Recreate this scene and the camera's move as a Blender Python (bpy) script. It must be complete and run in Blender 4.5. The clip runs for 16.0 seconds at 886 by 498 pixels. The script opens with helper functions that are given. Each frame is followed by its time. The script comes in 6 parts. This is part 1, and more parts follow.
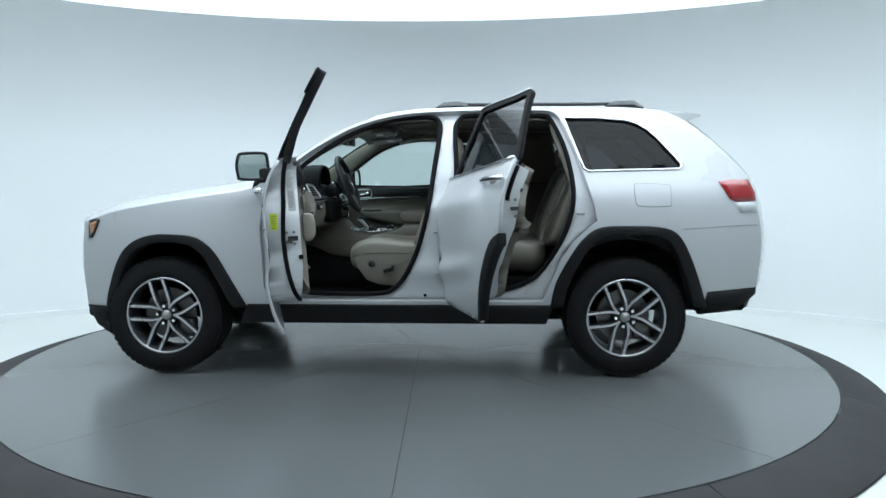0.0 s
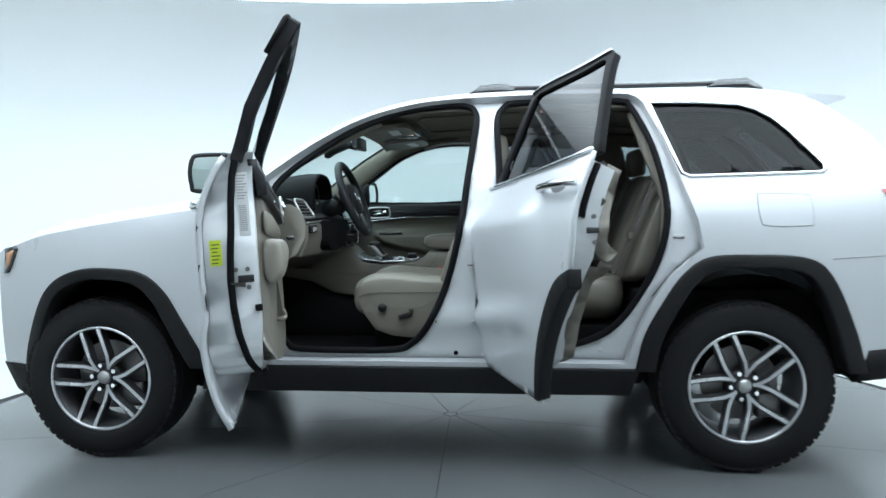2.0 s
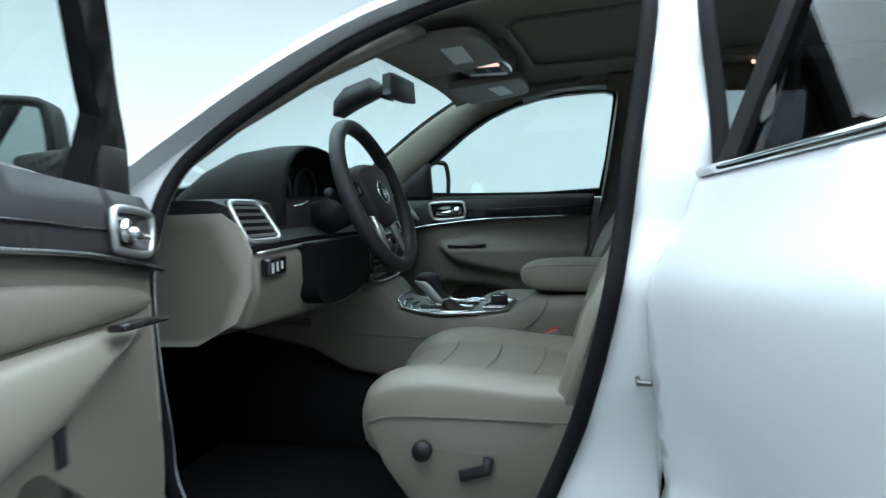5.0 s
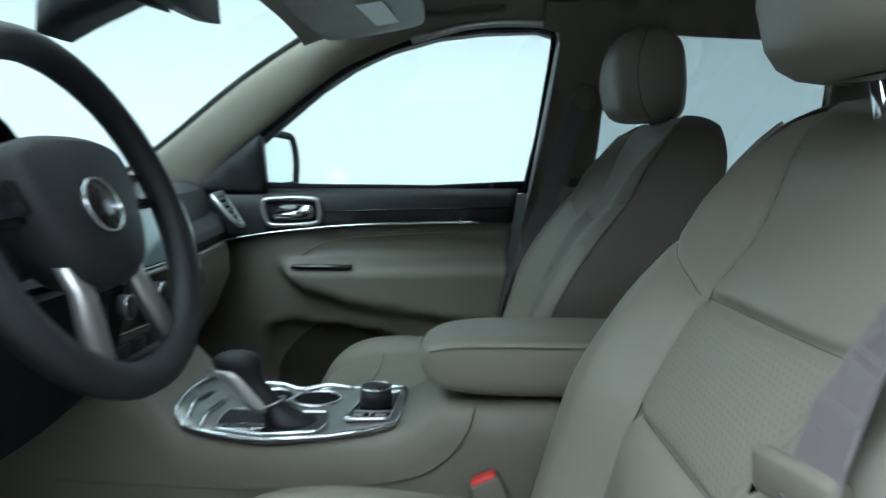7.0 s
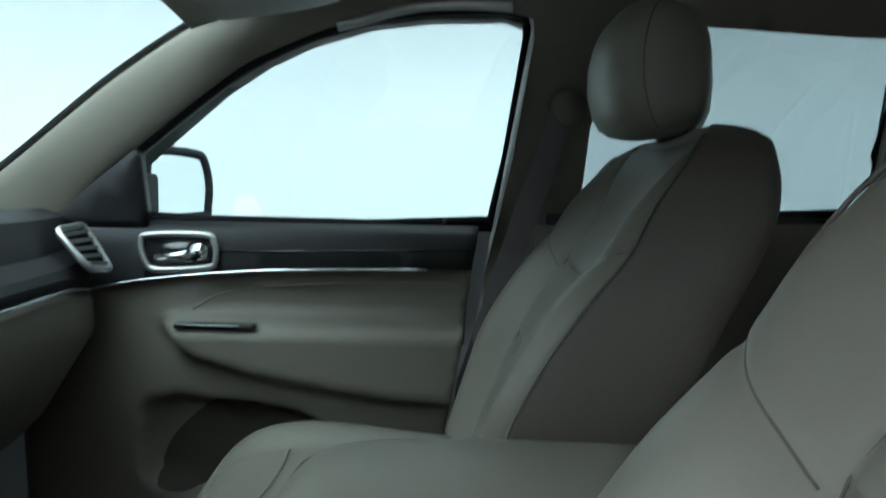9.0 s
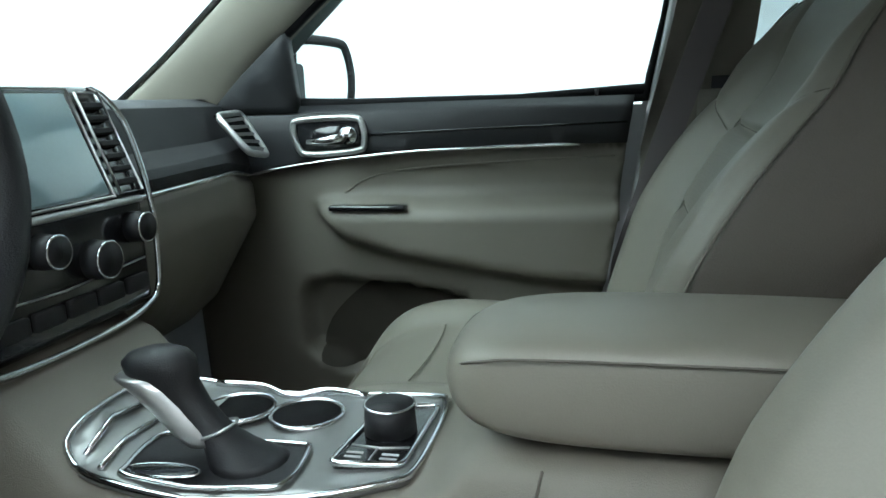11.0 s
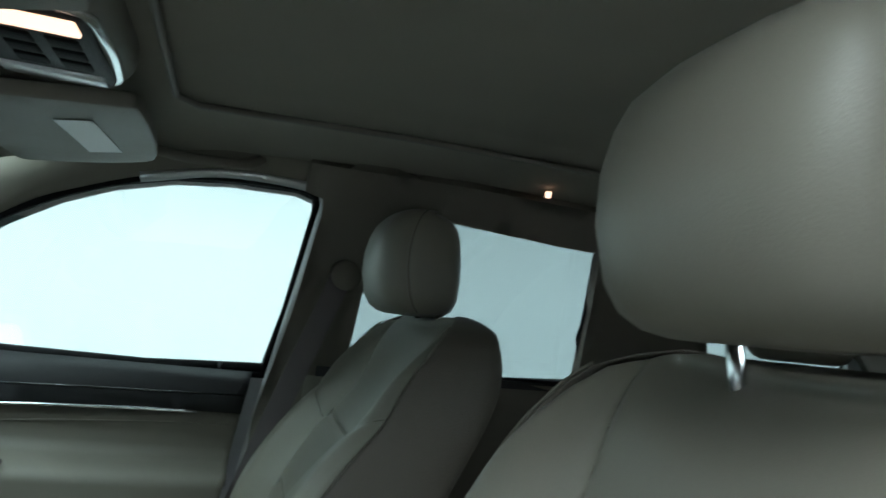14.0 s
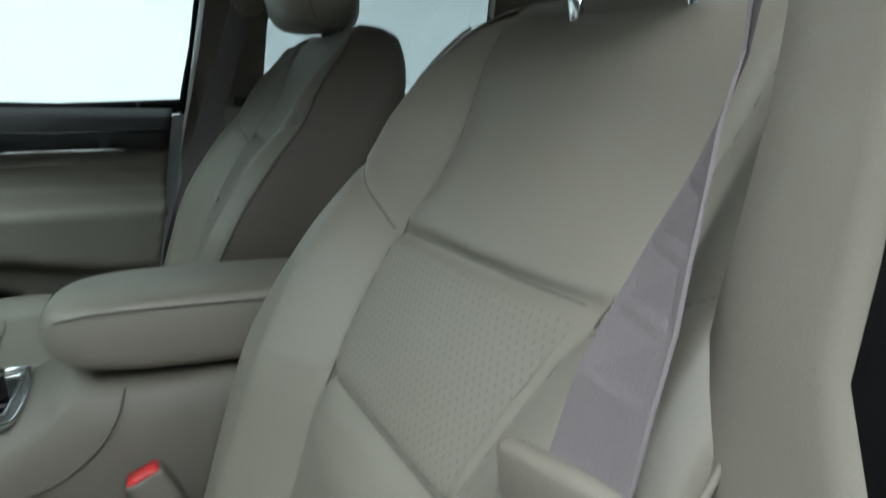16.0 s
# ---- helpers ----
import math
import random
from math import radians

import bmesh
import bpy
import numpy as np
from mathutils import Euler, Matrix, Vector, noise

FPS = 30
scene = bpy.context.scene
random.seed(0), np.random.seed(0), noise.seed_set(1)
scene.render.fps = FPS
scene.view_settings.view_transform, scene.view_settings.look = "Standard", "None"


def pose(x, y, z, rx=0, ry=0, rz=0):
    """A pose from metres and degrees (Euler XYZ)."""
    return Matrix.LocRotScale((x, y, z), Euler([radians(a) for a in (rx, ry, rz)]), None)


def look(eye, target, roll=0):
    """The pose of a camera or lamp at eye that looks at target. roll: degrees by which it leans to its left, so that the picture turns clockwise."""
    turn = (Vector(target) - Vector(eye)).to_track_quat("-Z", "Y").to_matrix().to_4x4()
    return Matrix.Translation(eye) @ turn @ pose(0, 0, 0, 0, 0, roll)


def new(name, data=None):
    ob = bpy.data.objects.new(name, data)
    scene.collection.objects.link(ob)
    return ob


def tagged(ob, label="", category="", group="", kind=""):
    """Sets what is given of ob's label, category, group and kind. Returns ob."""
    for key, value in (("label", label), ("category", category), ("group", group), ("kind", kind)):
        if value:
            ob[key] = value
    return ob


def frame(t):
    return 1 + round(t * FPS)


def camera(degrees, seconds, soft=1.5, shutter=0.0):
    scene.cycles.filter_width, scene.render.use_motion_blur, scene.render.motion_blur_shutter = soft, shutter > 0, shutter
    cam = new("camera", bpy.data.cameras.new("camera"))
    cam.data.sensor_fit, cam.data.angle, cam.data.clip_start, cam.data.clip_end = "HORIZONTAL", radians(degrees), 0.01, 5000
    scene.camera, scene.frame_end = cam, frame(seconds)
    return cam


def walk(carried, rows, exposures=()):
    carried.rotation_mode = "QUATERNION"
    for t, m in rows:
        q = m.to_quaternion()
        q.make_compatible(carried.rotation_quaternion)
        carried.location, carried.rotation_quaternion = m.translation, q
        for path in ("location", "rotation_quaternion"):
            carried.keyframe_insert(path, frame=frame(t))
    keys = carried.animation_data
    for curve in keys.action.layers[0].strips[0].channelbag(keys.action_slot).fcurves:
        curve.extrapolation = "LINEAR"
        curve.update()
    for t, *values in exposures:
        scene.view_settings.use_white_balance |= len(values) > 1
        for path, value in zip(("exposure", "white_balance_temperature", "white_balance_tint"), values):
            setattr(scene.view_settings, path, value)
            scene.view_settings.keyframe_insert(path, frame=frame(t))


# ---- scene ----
cam = camera(64.0, 16.0, shutter=0.5)
PATH = [
    (0, (1.961, -5.294, 1.194), (1.878, -3.304, 1.019), -0.1),
    (0.5, (1.961, -4.97, 1.206), (1.845, -2.982, 1.022), -0.1),
    (1, (1.927, -4.68, 1.176), (1.792, -2.69, 1.032), 0.1),
    (1.5, (1.895, -4.35, 1.175), (1.778, -2.361, 1.005), -0.2),
    (2, (1.903, -4.016, 1.154), (1.717, -2.028, 1.043), -0.5),
    (2.5, (1.901, -3.707, 1.155), (1.67, -1.724, 1.034), -0.8),
    (3, (1.858, -3.396, 1.153), (1.634, -1.413, 1.028), 0.7),
    (3.5, (1.818, -3.091, 1.154), (1.516, -1.119, 1.016), -0.3),
    (4, (1.805, -2.729, 1.193), (1.366, -0.784, 1.039), -2.2),
    (4.2, (1.782, -2.611, 1.202), (1.34, -0.665, 1.068), -1.7),
    (6.3, (1.625, -1.381, 1.249), (1.123, 0.54, 1.006), -1.8),
    (6.4, (1.625, -1.354, 1.244), (1.147, 0.573, 1.003), -1.5),
    (7, (1.514, -1.091, 1.267), (1.413, 0.891, 1.019), 0.0),
    (7.5, (1.502, -0.929, 1.255), (1.502, 1.062, 1.067), 1.2),
    (8, (1.544, -0.779, 1.252), (1.51, 1.214, 1.082), 2.0),
    (8.5, (1.584, -0.676, 1.267), (1.582, 1.324, 1.221), 2.3),
    (9, (1.589, -0.64, 1.257), (1.523, 1.353, 1.101), 1.0),
    (9.5, (1.591, -0.622, 1.24), (1.409, 1.341, 0.906), -0.9),
    (9.7, (1.577, -0.611, 1.228), (1.311, 1.342, 0.885), -1.8),
    (11.8, (1.546, -0.643, 1.194), (1.114, 1.259, 0.756), -2.1),
    (12, (1.551, -0.656, 1.196), (1.222, 1.269, 0.765), -1.4),
    (12.5, (1.565, -0.698, 1.23), (1.593, 1.271, 0.884), 1.0),
    (13, (1.575, -0.717, 1.254), (1.835, 1.259, 1.09), 3.0),
    (13.2, (1.556, -0.748, 1.294), (1.913, 1.217, 1.178), 3.8),
    (13.5, (1.538, -0.788, 1.297), (1.988, 1.16, 1.364), 4.5),
    (14, (1.546, -0.811, 1.326), (2.099, 1.098, 1.552), 6.4),
    (14.5, (1.515, -0.882, 1.334), (2.277, 0.959, 1.508), 6.0),
    (15, (1.546, -0.899, 1.316), (2.386, 0.915, 1.338), 5.6),
    (15.5, (1.547, -0.911, 1.271), (2.384, 0.895, 1.081), 4.0),
    (16, (1.543, -0.928, 1.248), (2.31, 0.865, 0.808), 1.2),
]
EXPOSURES = [(0.0, -0.88, 6500, 14), (0.8, -0.7, 6500, 14), (1.7, -0.42, 6500, 14), (2.5, -0.42, 6500, 14), (4.2, -0.3, 6430, 13), (6.3, -0.28, 6330, 10), (7.3, 0.27, 6560, 13.5), (7.7, 0.28, 6580, 13), (8.3, 0.26, 6560, 11), (9.2, 0.03, 6580, 13), (9.7, 0.0, 6640, 13), (11.8, 1.05, 6850, 14), (12.7, 1.05, 6850, 14), (13.6, 0.25, 6720, 8.5), (14.6, 0.2, 6780, 9), (15.2, 0.2, 6800, 10), (16.0, 0.25, 7000, 17)]
walk(cam, [(t, look(eye, target, roll)) for t, eye, target, roll in PATH], EXPOSURES)

# ---------- light ----------
world = bpy.data.worlds.new("studio_dark")
scene.world = world
world.use_nodes = True
world.node_tree.nodes["Background"].inputs[0].default_value = (0.85, 0.95, 1.0, 1)
world.node_tree.nodes["Background"].inputs[1].default_value = 0.02


# ---------- small building tools ----------
from mathutils import geometry


def part(name, bm, material, parent, label="", smooth=True):
    """One mesh object under a thing or under a part."""
    me = bpy.data.meshes.new(name)
    if "sheet" not in bm.faces.layers.int:
        bmesh.ops.recalc_face_normals(bm, faces=bm.faces[:])
    bm.to_mesh(me)
    bm.free()
    if smooth:
        for p in me.polygons:
            p.use_smooth = True
    me.materials.append(material)
    ob = new(name, me)
    while parent is not None and parent.parent is not None and parent.parent.parent is not None:
        parent = parent.parent
    ob.parent = parent
    if label:
        tagged(ob, label)
    return ob


def solid(ob, thickness, offset=-1.0):
    m = ob.modifiers.new("solid", "SOLIDIFY")
    m.thickness, m.offset = thickness, offset
    return ob


def soften(ob, width=0.004, segments=2, angle=35):
    m = ob.modifiers.new("bevel", "BEVEL")
    m.width, m.segments, m.limit_method, m.angle_limit = width, segments, "ANGLE", radians(angle)
    return ob


def subdivide(ob, levels=1):
    m = ob.modifiers.new("sub", "SUBSURF")
    m.levels = m.render_levels = levels
    return ob


def sharp(ob, degrees=40):
    """Smooth shading that breaks at edges sharper than that."""
    me = ob.data
    b = bmesh.new()
    b.from_mesh(me)
    for e in b.edges:
        if len(e.link_faces) == 2 and e.calc_face_angle(0) > radians(degrees):
            e.smooth = False
    b.to_mesh(me)
    b.free()
    return ob


def curve(points, n=8, closed=False):
    """A smooth line through the points."""
    pts = [Vector(p) for p in points]
    out, k = [], len(pts)
    for i in range(k if closed else k - 1):
        p0 = pts[(i - 1) % k] if closed or i > 0 else pts[i] * 2 - pts[i + 1]
        p1, p2 = pts[i], pts[(i + 1) % k]
        p3 = pts[(i + 2) % k] if closed or i + 2 < k else p2 * 2 - p1
        for j in range(n):
            t = j / n
            out.append(0.5 * ((2 * p1) + (p2 - p0) * t + (2 * p0 - 5 * p1 + 4 * p2 - p3) * t * t + (3 * p1 - p0 - 3 * p2 + p3) * t ** 3))
    if not closed:
        out.append(pts[-1])
    return out


def curve2(points, n=8, closed=False):
    return [(v.x, v.y) for v in curve([(a, b, 0) for a, b in points], n, closed)]


def loft(bm, rings, closed=True, caps=True):
    """Skin over a row of rings with the same count of points."""
    rows = [[bm.verts.new(p) for p in ring] for ring in rings]
    n = len(rows[0])
    for a, b in zip(rows, rows[1:]):
        for i in range(n if closed else n - 1):
            j = (i + 1) % n
            bm.faces.new((a[i], a[j], b[j], b[i]))
    if caps and closed:
        bm.faces.new(rows[0][::-1])
        bm.faces.new(rows[-1])
    return rows


def tube(bm, path, radius, n=8, closed=False, flat=1.0):
    """A round bar along a path."""
    pts = [Vector(p) for p in path]
    k, rings, last = len(pts), [], None
    for i, p in enumerate(pts):
        a = pts[(i - 1) % k] if closed or i > 0 else p
        b = pts[(i + 1) % k] if closed or i < k - 1 else p
        d = (b - a).normalized()
        if last is None:
            last = d.orthogonal().normalized()
        u = (last - d * last.dot(d)).normalized()
        v = d.cross(u)
        last = u
        r = radius[i] if isinstance(radius, (list, tuple)) else radius
        rings.append([p + r * (math.cos(q) * u + flat * math.sin(q) * v) for q in [2 * math.pi * m / n for m in range(n)]])
    if closed:
        rings.append(rings[0])
        rows = [[bm.verts.new(p) for p in ring] for ring in rings[:-1]]
        rows.append(rows[0])
        for a, b in zip(rows, rows[1:]):
            for i in range(n):
                j = (i + 1) % n
                bm.faces.new((a[i], a[j], b[j], b[i]))
    else:
        loft(bm, rings)


def block(bm, lo, hi, r=0.0, seg=2, m=None):
    """A box between two corners with rounded edges."""
    lo, hi = Vector(lo), Vector(hi)
    c, s = (lo + hi) / 2, hi - lo
    made = bmesh.ops.create_cube(bm, size=1.0, matrix=Matrix.Translation(c) @ Matrix.Diagonal((s.x, s.y, s.z, 1)))
    if r > 0:
        edges = list({e for v in made["verts"] for e in v.link_edges})
        made = bmesh.ops.bevel(bm, geom=edges, offset=r, segments=seg, affect="EDGES", profile=0.5)
    if m is not None:
        bmesh.ops.transform(bm, matrix=m, verts=list(made["verts"]))
    return made["verts"]


def disc(bm, centre, axis, r, depth, n=24, r2=None):
    """A round slug from a centre along an axis."""
    turn = Vector(axis).to_track_quat("Z", "Y").to_matrix().to_4x4()
    m = Matrix.Translation(Vector(centre)) @ turn @ Matrix.Translation((0, 0, depth / 2))
    bmesh.ops.create_cone(bm, cap_ends=True, segments=n, radius1=r, radius2=r if r2 is None else r2, depth=depth, matrix=m)


def inside(p, poly):
    x, y = p
    hit = False
    for (x0, y0), (x1, y1) in zip(poly, poly[1:] + poly[:1]):
        if (y0 > y) != (y1 > y) and x < (x1 - x0) * (y - y0) / (y1 - y0) + x0:
            hit = not hit
    return hit


def resample(poly, step):
    out = []
    for a, b in zip(poly, poly[1:] + poly[:1]):
        n = max(1, round(math.hypot(b[0] - a[0], b[1] - a[1]) / step))
        out += [(a[0] + (b[0] - a[0]) * i / n, a[1] + (b[1] - a[1]) * i / n) for i in range(n)]
    return out


def panel(outline, holes, place, step=0.05):
    """A sheet cut to an outline with holes, laid on the surface place(a, b)."""
    loops = [resample(outline, step)] + [resample(h, step) for h in holes]
    verts, edges = [], []
    for loop in loops:
        k = len(verts)
        verts += loop
        edges += [(k + i, k + (i + 1) % len(loop)) for i in range(len(loop))]
    rim = np.array(verts)
    a0, b0 = rim.min(0)
    a1, b1 = rim.max(0)
    for i in range(int((a1 - a0) / step) + 1):
        for j in range(int((b1 - b0) / step) + 1):
            p = (a0 + (i + 0.5 * (j % 2) + 0.31) * step, b0 + (j + 0.37) * step)
            if inside(p, loops[0]) and not any(inside(p, h) for h in loops[1:]) and np.hypot(*(rim - p).T).min() > 0.45 * step:
                verts.append(p)
    vs, _, fs, *_ = geometry.delaunay_2d_cdt([Vector(v) for v in verts], edges, [], 0, 1e-6)
    bm = bmesh.new()
    made = [bm.verts.new(place(v.x, v.y)) for v in vs]
    for f in fs:
        c = sum((vs[i] for i in f), Vector((0, 0))) / len(f)
        if inside(c, loops[0]) and not any(inside(c, h) for h in loops[1:]):
            g = [vs[i] for i in f]
            turned = (g[1] - g[0]).cross(g[2] - g[0]) < 0
            bm.faces.new([made[i] for i in (f[::-1] if turned else f)])
    bm.faces.layers.int.new("sheet")
    loose = [v for v in bm.verts if not v.link_faces]
    bmesh.ops.delete(bm, geom=loose, context="VERTS")
    return bm


def crisp(bm):
    """Keeps a sheet's shading free of its rim."""
    for e in bm.edges:
        e.smooth = not e.is_boundary
    return bm


def lerp(x, xs, ys):
    return float(np.interp(x, xs, ys))


def rounded(points, r, n=4):
    """A closed line with rounded corners."""
    pts, out = [Vector(p) for p in points], []
    for i, p in enumerate(pts):
        a, b = (pts[i - 1] - p), (pts[(i + 1) % len(pts)] - p)
        p0, p1 = p + a.normalized() * r, p + b.normalized() * r
        for j in range(n + 1):
            t = j / n
            out.append(p0 * (1 - t) ** 2 + p * 2 * t * (1 - t) + p1 * t * t)
    return out


def step_up(v, a, b):
    t = min(1, max(0, (v - a) / (b - a)))
    return t * t * (3 - 2 * t)


# ---------- materials ----------
def material(name, colour, rough=0.5, metal=0.0, vary=0.06, scale=6.0, grain=220.0, bump=0.0, coat=0.0, spec=0.5, stretch=(1, 1, 1), rvary=0.06):
    """A surface with stains at one scale and grain at another."""
    m = bpy.data.materials.new(name)
    m.use_nodes = True
    n, l = m.node_tree.nodes, m.node_tree.links
    b = n["Principled BSDF"]
    co = n.new("ShaderNodeTexCoord")
    mp = n.new("ShaderNodeMapping")
    mp.inputs["Scale"].default_value = stretch
    l.new(co.outputs["Object"], mp.inputs[0])
    big, fine = n.new("ShaderNodeTexNoise"), n.new("ShaderNodeTexNoise")
    big.inputs["Scale"].default_value, big.inputs["Detail"].default_value = scale, 5
    fine.inputs["Scale"].default_value, fine.inputs["Detail"].default_value = grain, 3
    for t in (big, fine):
        l.new(mp.outputs[0], t.inputs["Vector"])
    add = n.new("ShaderNodeMath")
    add.operation = "MULTIPLY_ADD"
    add.inputs[1].default_value = 0.6
    l.new(big.outputs[0], add.inputs[0])
    half = n.new("ShaderNodeMath")
    half.operation = "MULTIPLY"
    half.inputs[1].default_value = 0.4
    l.new(fine.outputs[0], half.inputs[0])
    l.new(half.outputs[0], add.inputs[2])
    mix = n.new("ShaderNodeMix")
    mix.data_type = "RGBA"
    mix.inputs[6].default_value = (*[c * (1 - 2.2 * vary) for c in colour], 1)
    mix.inputs[7].default_value = (*[min(1, c * (1 + 2.2 * vary)) for c in colour], 1)
    l.new(add.outputs[0], mix.inputs[0])
    l.new(mix.outputs[2], b.inputs["Base Color"])
    mr = n.new("ShaderNodeMapRange")
    mr.inputs[1].default_value, mr.inputs[2].default_value = 0.3, 0.7
    mr.inputs[3].default_value, mr.inputs[4].default_value = max(0.02, rough - rvary), min(1, rough + rvary)
    l.new(big.outputs[0], mr.inputs[0])
    l.new(mr.outputs[0], b.inputs["Roughness"])
    b.inputs["Metallic"].default_value = metal
    b.inputs["Specular IOR Level"].default_value = spec
    b.inputs["Coat Weight"].default_value = coat
    b.inputs["Coat Roughness"].default_value = 0.04
    if bump:
        bp = n.new("ShaderNodeBump")
        bp.inputs["Strength"].default_value, bp.inputs["Distance"].default_value = bump, 0.002
        l.new(fine.outputs[0], bp.inputs["Height"])
        l.new(bp.outputs[0], b.inputs["Normal"])
    return m


def glass(name, tint, rough=0.0, base=0.05, edge=0.7):
    """Thin pane: clear or tinted, with a mirror sheen at grazing angles."""
    m = bpy.data.materials.new(name)
    m.use_nodes = True
    n, l = m.node_tree.nodes, m.node_tree.links
    n.remove(n["Principled BSDF"])
    t, g, f, mix = n.new("ShaderNodeBsdfTransparent"), n.new("ShaderNodeBsdfGlossy"), n.new("ShaderNodeLayerWeight"), n.new("ShaderNodeMixShader")
    t.inputs[0].default_value = (*tint, 1)
    g.inputs["Roughness"].default_value = rough
    f.inputs[0].default_value = 0.5
    pw, sc = n.new("ShaderNodeMath"), n.new("ShaderNodeMath")
    pw.operation, sc.operation = "POWER", "MULTIPLY_ADD"
    pw.inputs[1].default_value, sc.inputs[1].default_value, sc.inputs[2].default_value = 4.0, edge, base
    l.new(f.outputs["Facing"], pw.inputs[0])
    l.new(pw.outputs[0], sc.inputs[0])
    l.new(sc.outputs[0], mix.inputs[0])
    l.new(t.outputs[0], mix.inputs[1])
    l.new(g.outputs[0], mix.inputs[2])
    l.new(mix.outputs[0], n["Material Output"].inputs[0])
    return m


def perforated(name, colour, hole, rough):
    """Leather with rows of tiny punched holes."""
    m = material(name, colour, rough, vary=0.05, bump=0.12, grain=600)
    n, l = m.node_tree.nodes, m.node_tree.links
    b = n["Principled BSDF"]
    co = n.new("ShaderNodeTexCoord")
    v = n.new("ShaderNodeTexVoronoi")
    v.inputs["Scale"].default_value, v.inputs["Randomness"].default_value = 150, 0.0
    v.voronoi_dimensions = "2D"
    sx, cx = n.new("ShaderNodeSeparateXYZ"), n.new("ShaderNodeCombineXYZ")
    l.new(co.outputs["Object"], sx.inputs[0])
    l.new(sx.outputs[1], cx.inputs[0])
    l.new(sx.outputs[2], cx.inputs[1])
    rot = n.new("ShaderNodeMapping")
    rot.inputs["Rotation"].default_value = (0, 0, math.pi / 4)
    l.new(cx.outputs[0], rot.inputs[0])
    l.new(rot.outputs[0], v.inputs["Vector"])
    lt = n.new("ShaderNodeMath")
    lt.operation = "LESS_THAN"
    lt.inputs[1].default_value = 0.17
    l.new(v.outputs["Distance"], lt.inputs[0])
    mix = n.new("ShaderNodeMix")
    mix.data_type = "RGBA"
    mix.inputs[7].default_value = (*hole, 1)
    l.new(lt.outputs[0], mix.inputs[0])
    old = b.inputs["Base Color"].links[0].from_socket
    l.new(old, mix.inputs[6])
    l.new(mix.outputs[2], b.inputs["Base Color"])
    return m


def glowing(name, colour, strength):
    m = bpy.data.materials.new(name)
    m.use_nodes = True
    b = m.node_tree.nodes["Principled BSDF"]
    b.inputs["Base Color"].default_value = (*colour, 1)
    b.inputs["Emission Color"].default_value = (*colour, 1)
    b.inputs["Emission Strength"].default_value = strength
    return m


LAMP_MID, LAMP_A, LAMP_B = (1.7, -0.85), 4.0, 2.35      # middle and half-lengths of the ceiling lamp


def diffuser(name, colour, middle, edge):
    """A lit cloth that fades towards its rim."""
    m = glowing(name, colour, middle)
    n, l = m.node_tree.nodes, m.node_tree.links
    co, mp, ln, mr = n.new("ShaderNodeTexCoord"), n.new("ShaderNodeMapping"), n.new("ShaderNodeVectorMath"), n.new("ShaderNodeMapRange")
    mp.inputs["Location"].default_value = (-LAMP_MID[0] / LAMP_A, -LAMP_MID[1] / LAMP_B, 0)
    mp.inputs["Scale"].default_value = (1 / LAMP_A, 1 / LAMP_B, 0)
    ln.operation, mr.interpolation_type = "LENGTH", "SMOOTHSTEP"
    mr.inputs[1].default_value, mr.inputs[2].default_value = 0.68, 1.0
    mr.inputs[3].default_value, mr.inputs[4].default_value = middle, edge
    l.new(co.outputs["Object"], mp.inputs[0])
    l.new(mp.outputs[0], ln.inputs[0])
    l.new(ln.outputs["Value"], mr.inputs[0])
    l.new(mr.outputs[0], n["Principled BSDF"].inputs["Emission Strength"])
    return m


PAINT = material("white_car_paint", (0.49, 0.502, 0.52), 0.28, vary=0.004, coat=0.8, scale=2, rvary=0.008)
JAMB = material("white_jamb_paint", (0.56, 0.572, 0.59), 0.35, vary=0.02, coat=0.4, scale=3)
CLAD = material("black_moulded_plastic", (0.008, 0.008, 0.009), 0.6, spec=0.25, vary=0.15, bump=0.3, grain=600)
BLACK = material("black_interior_plastic", (0.0155, 0.0158, 0.018), 0.52, spec=0.32, vary=0.12, bump=0.3, grain=700)
GLOSSBLACK = material("gloss_black_trim", (0.01, 0.01, 0.012), 0.18, vary=0.1, coat=0.5)
RUBBER = material("black_rubber_seal", (0.007, 0.007, 0.008), 0.7, spec=0.08, vary=0.15)
TYRE = material("tyre_rubber", (0.009, 0.009, 0.010), 0.75, spec=0.25, vary=0.2, bump=0.3, grain=300)
CARPET = material("black_carpet", (0.010, 0.010, 0.011), 0.95, vary=0.25, bump=0.8, grain=900, spec=0.1)
LEATHER = material("beige_leather", (0.182, 0.168, 0.140), 0.46, vary=0.05, bump=0.12, grain=620, scale=5)
PERF = perforated("perforated_beige_leather", (0.182, 0.168, 0.140), (0.131, 0.121, 0.101), 0.48)
SEATBACK = material("taupe_seat_side_vinyl", (0.119, 0.104, 0.088), 0.55, vary=0.06, bump=0.4, grain=500)
BEIGE = material("beige_trim_plastic", (0.141, 0.128, 0.105), 0.55, vary=0.05, bump=0.3, grain=800)
LINER = material("taupe_headliner_cloth", (0.254, 0.239, 0.205), 0.95, vary=0.08, bump=0.6, grain=1200, spec=0.15)
PILLAR = material("beige_pillar_trim", (0.176, 0.162, 0.134), 0.7, vary=0.05, bump=0.3, grain=900, spec=0.3)
STITCH = material("seam_thread", (0.164, 0.149, 0.125), 0.8, vary=0.1)
BELT = material("taupe_belt_webbing", (0.128, 0.110, 0.114), 0.7, vary=0.06, bump=0.6, grain=900)
CHROME = material("chrome", (0.72, 0.73, 0.75), 0.12, metal=1.0, vary=0.02)
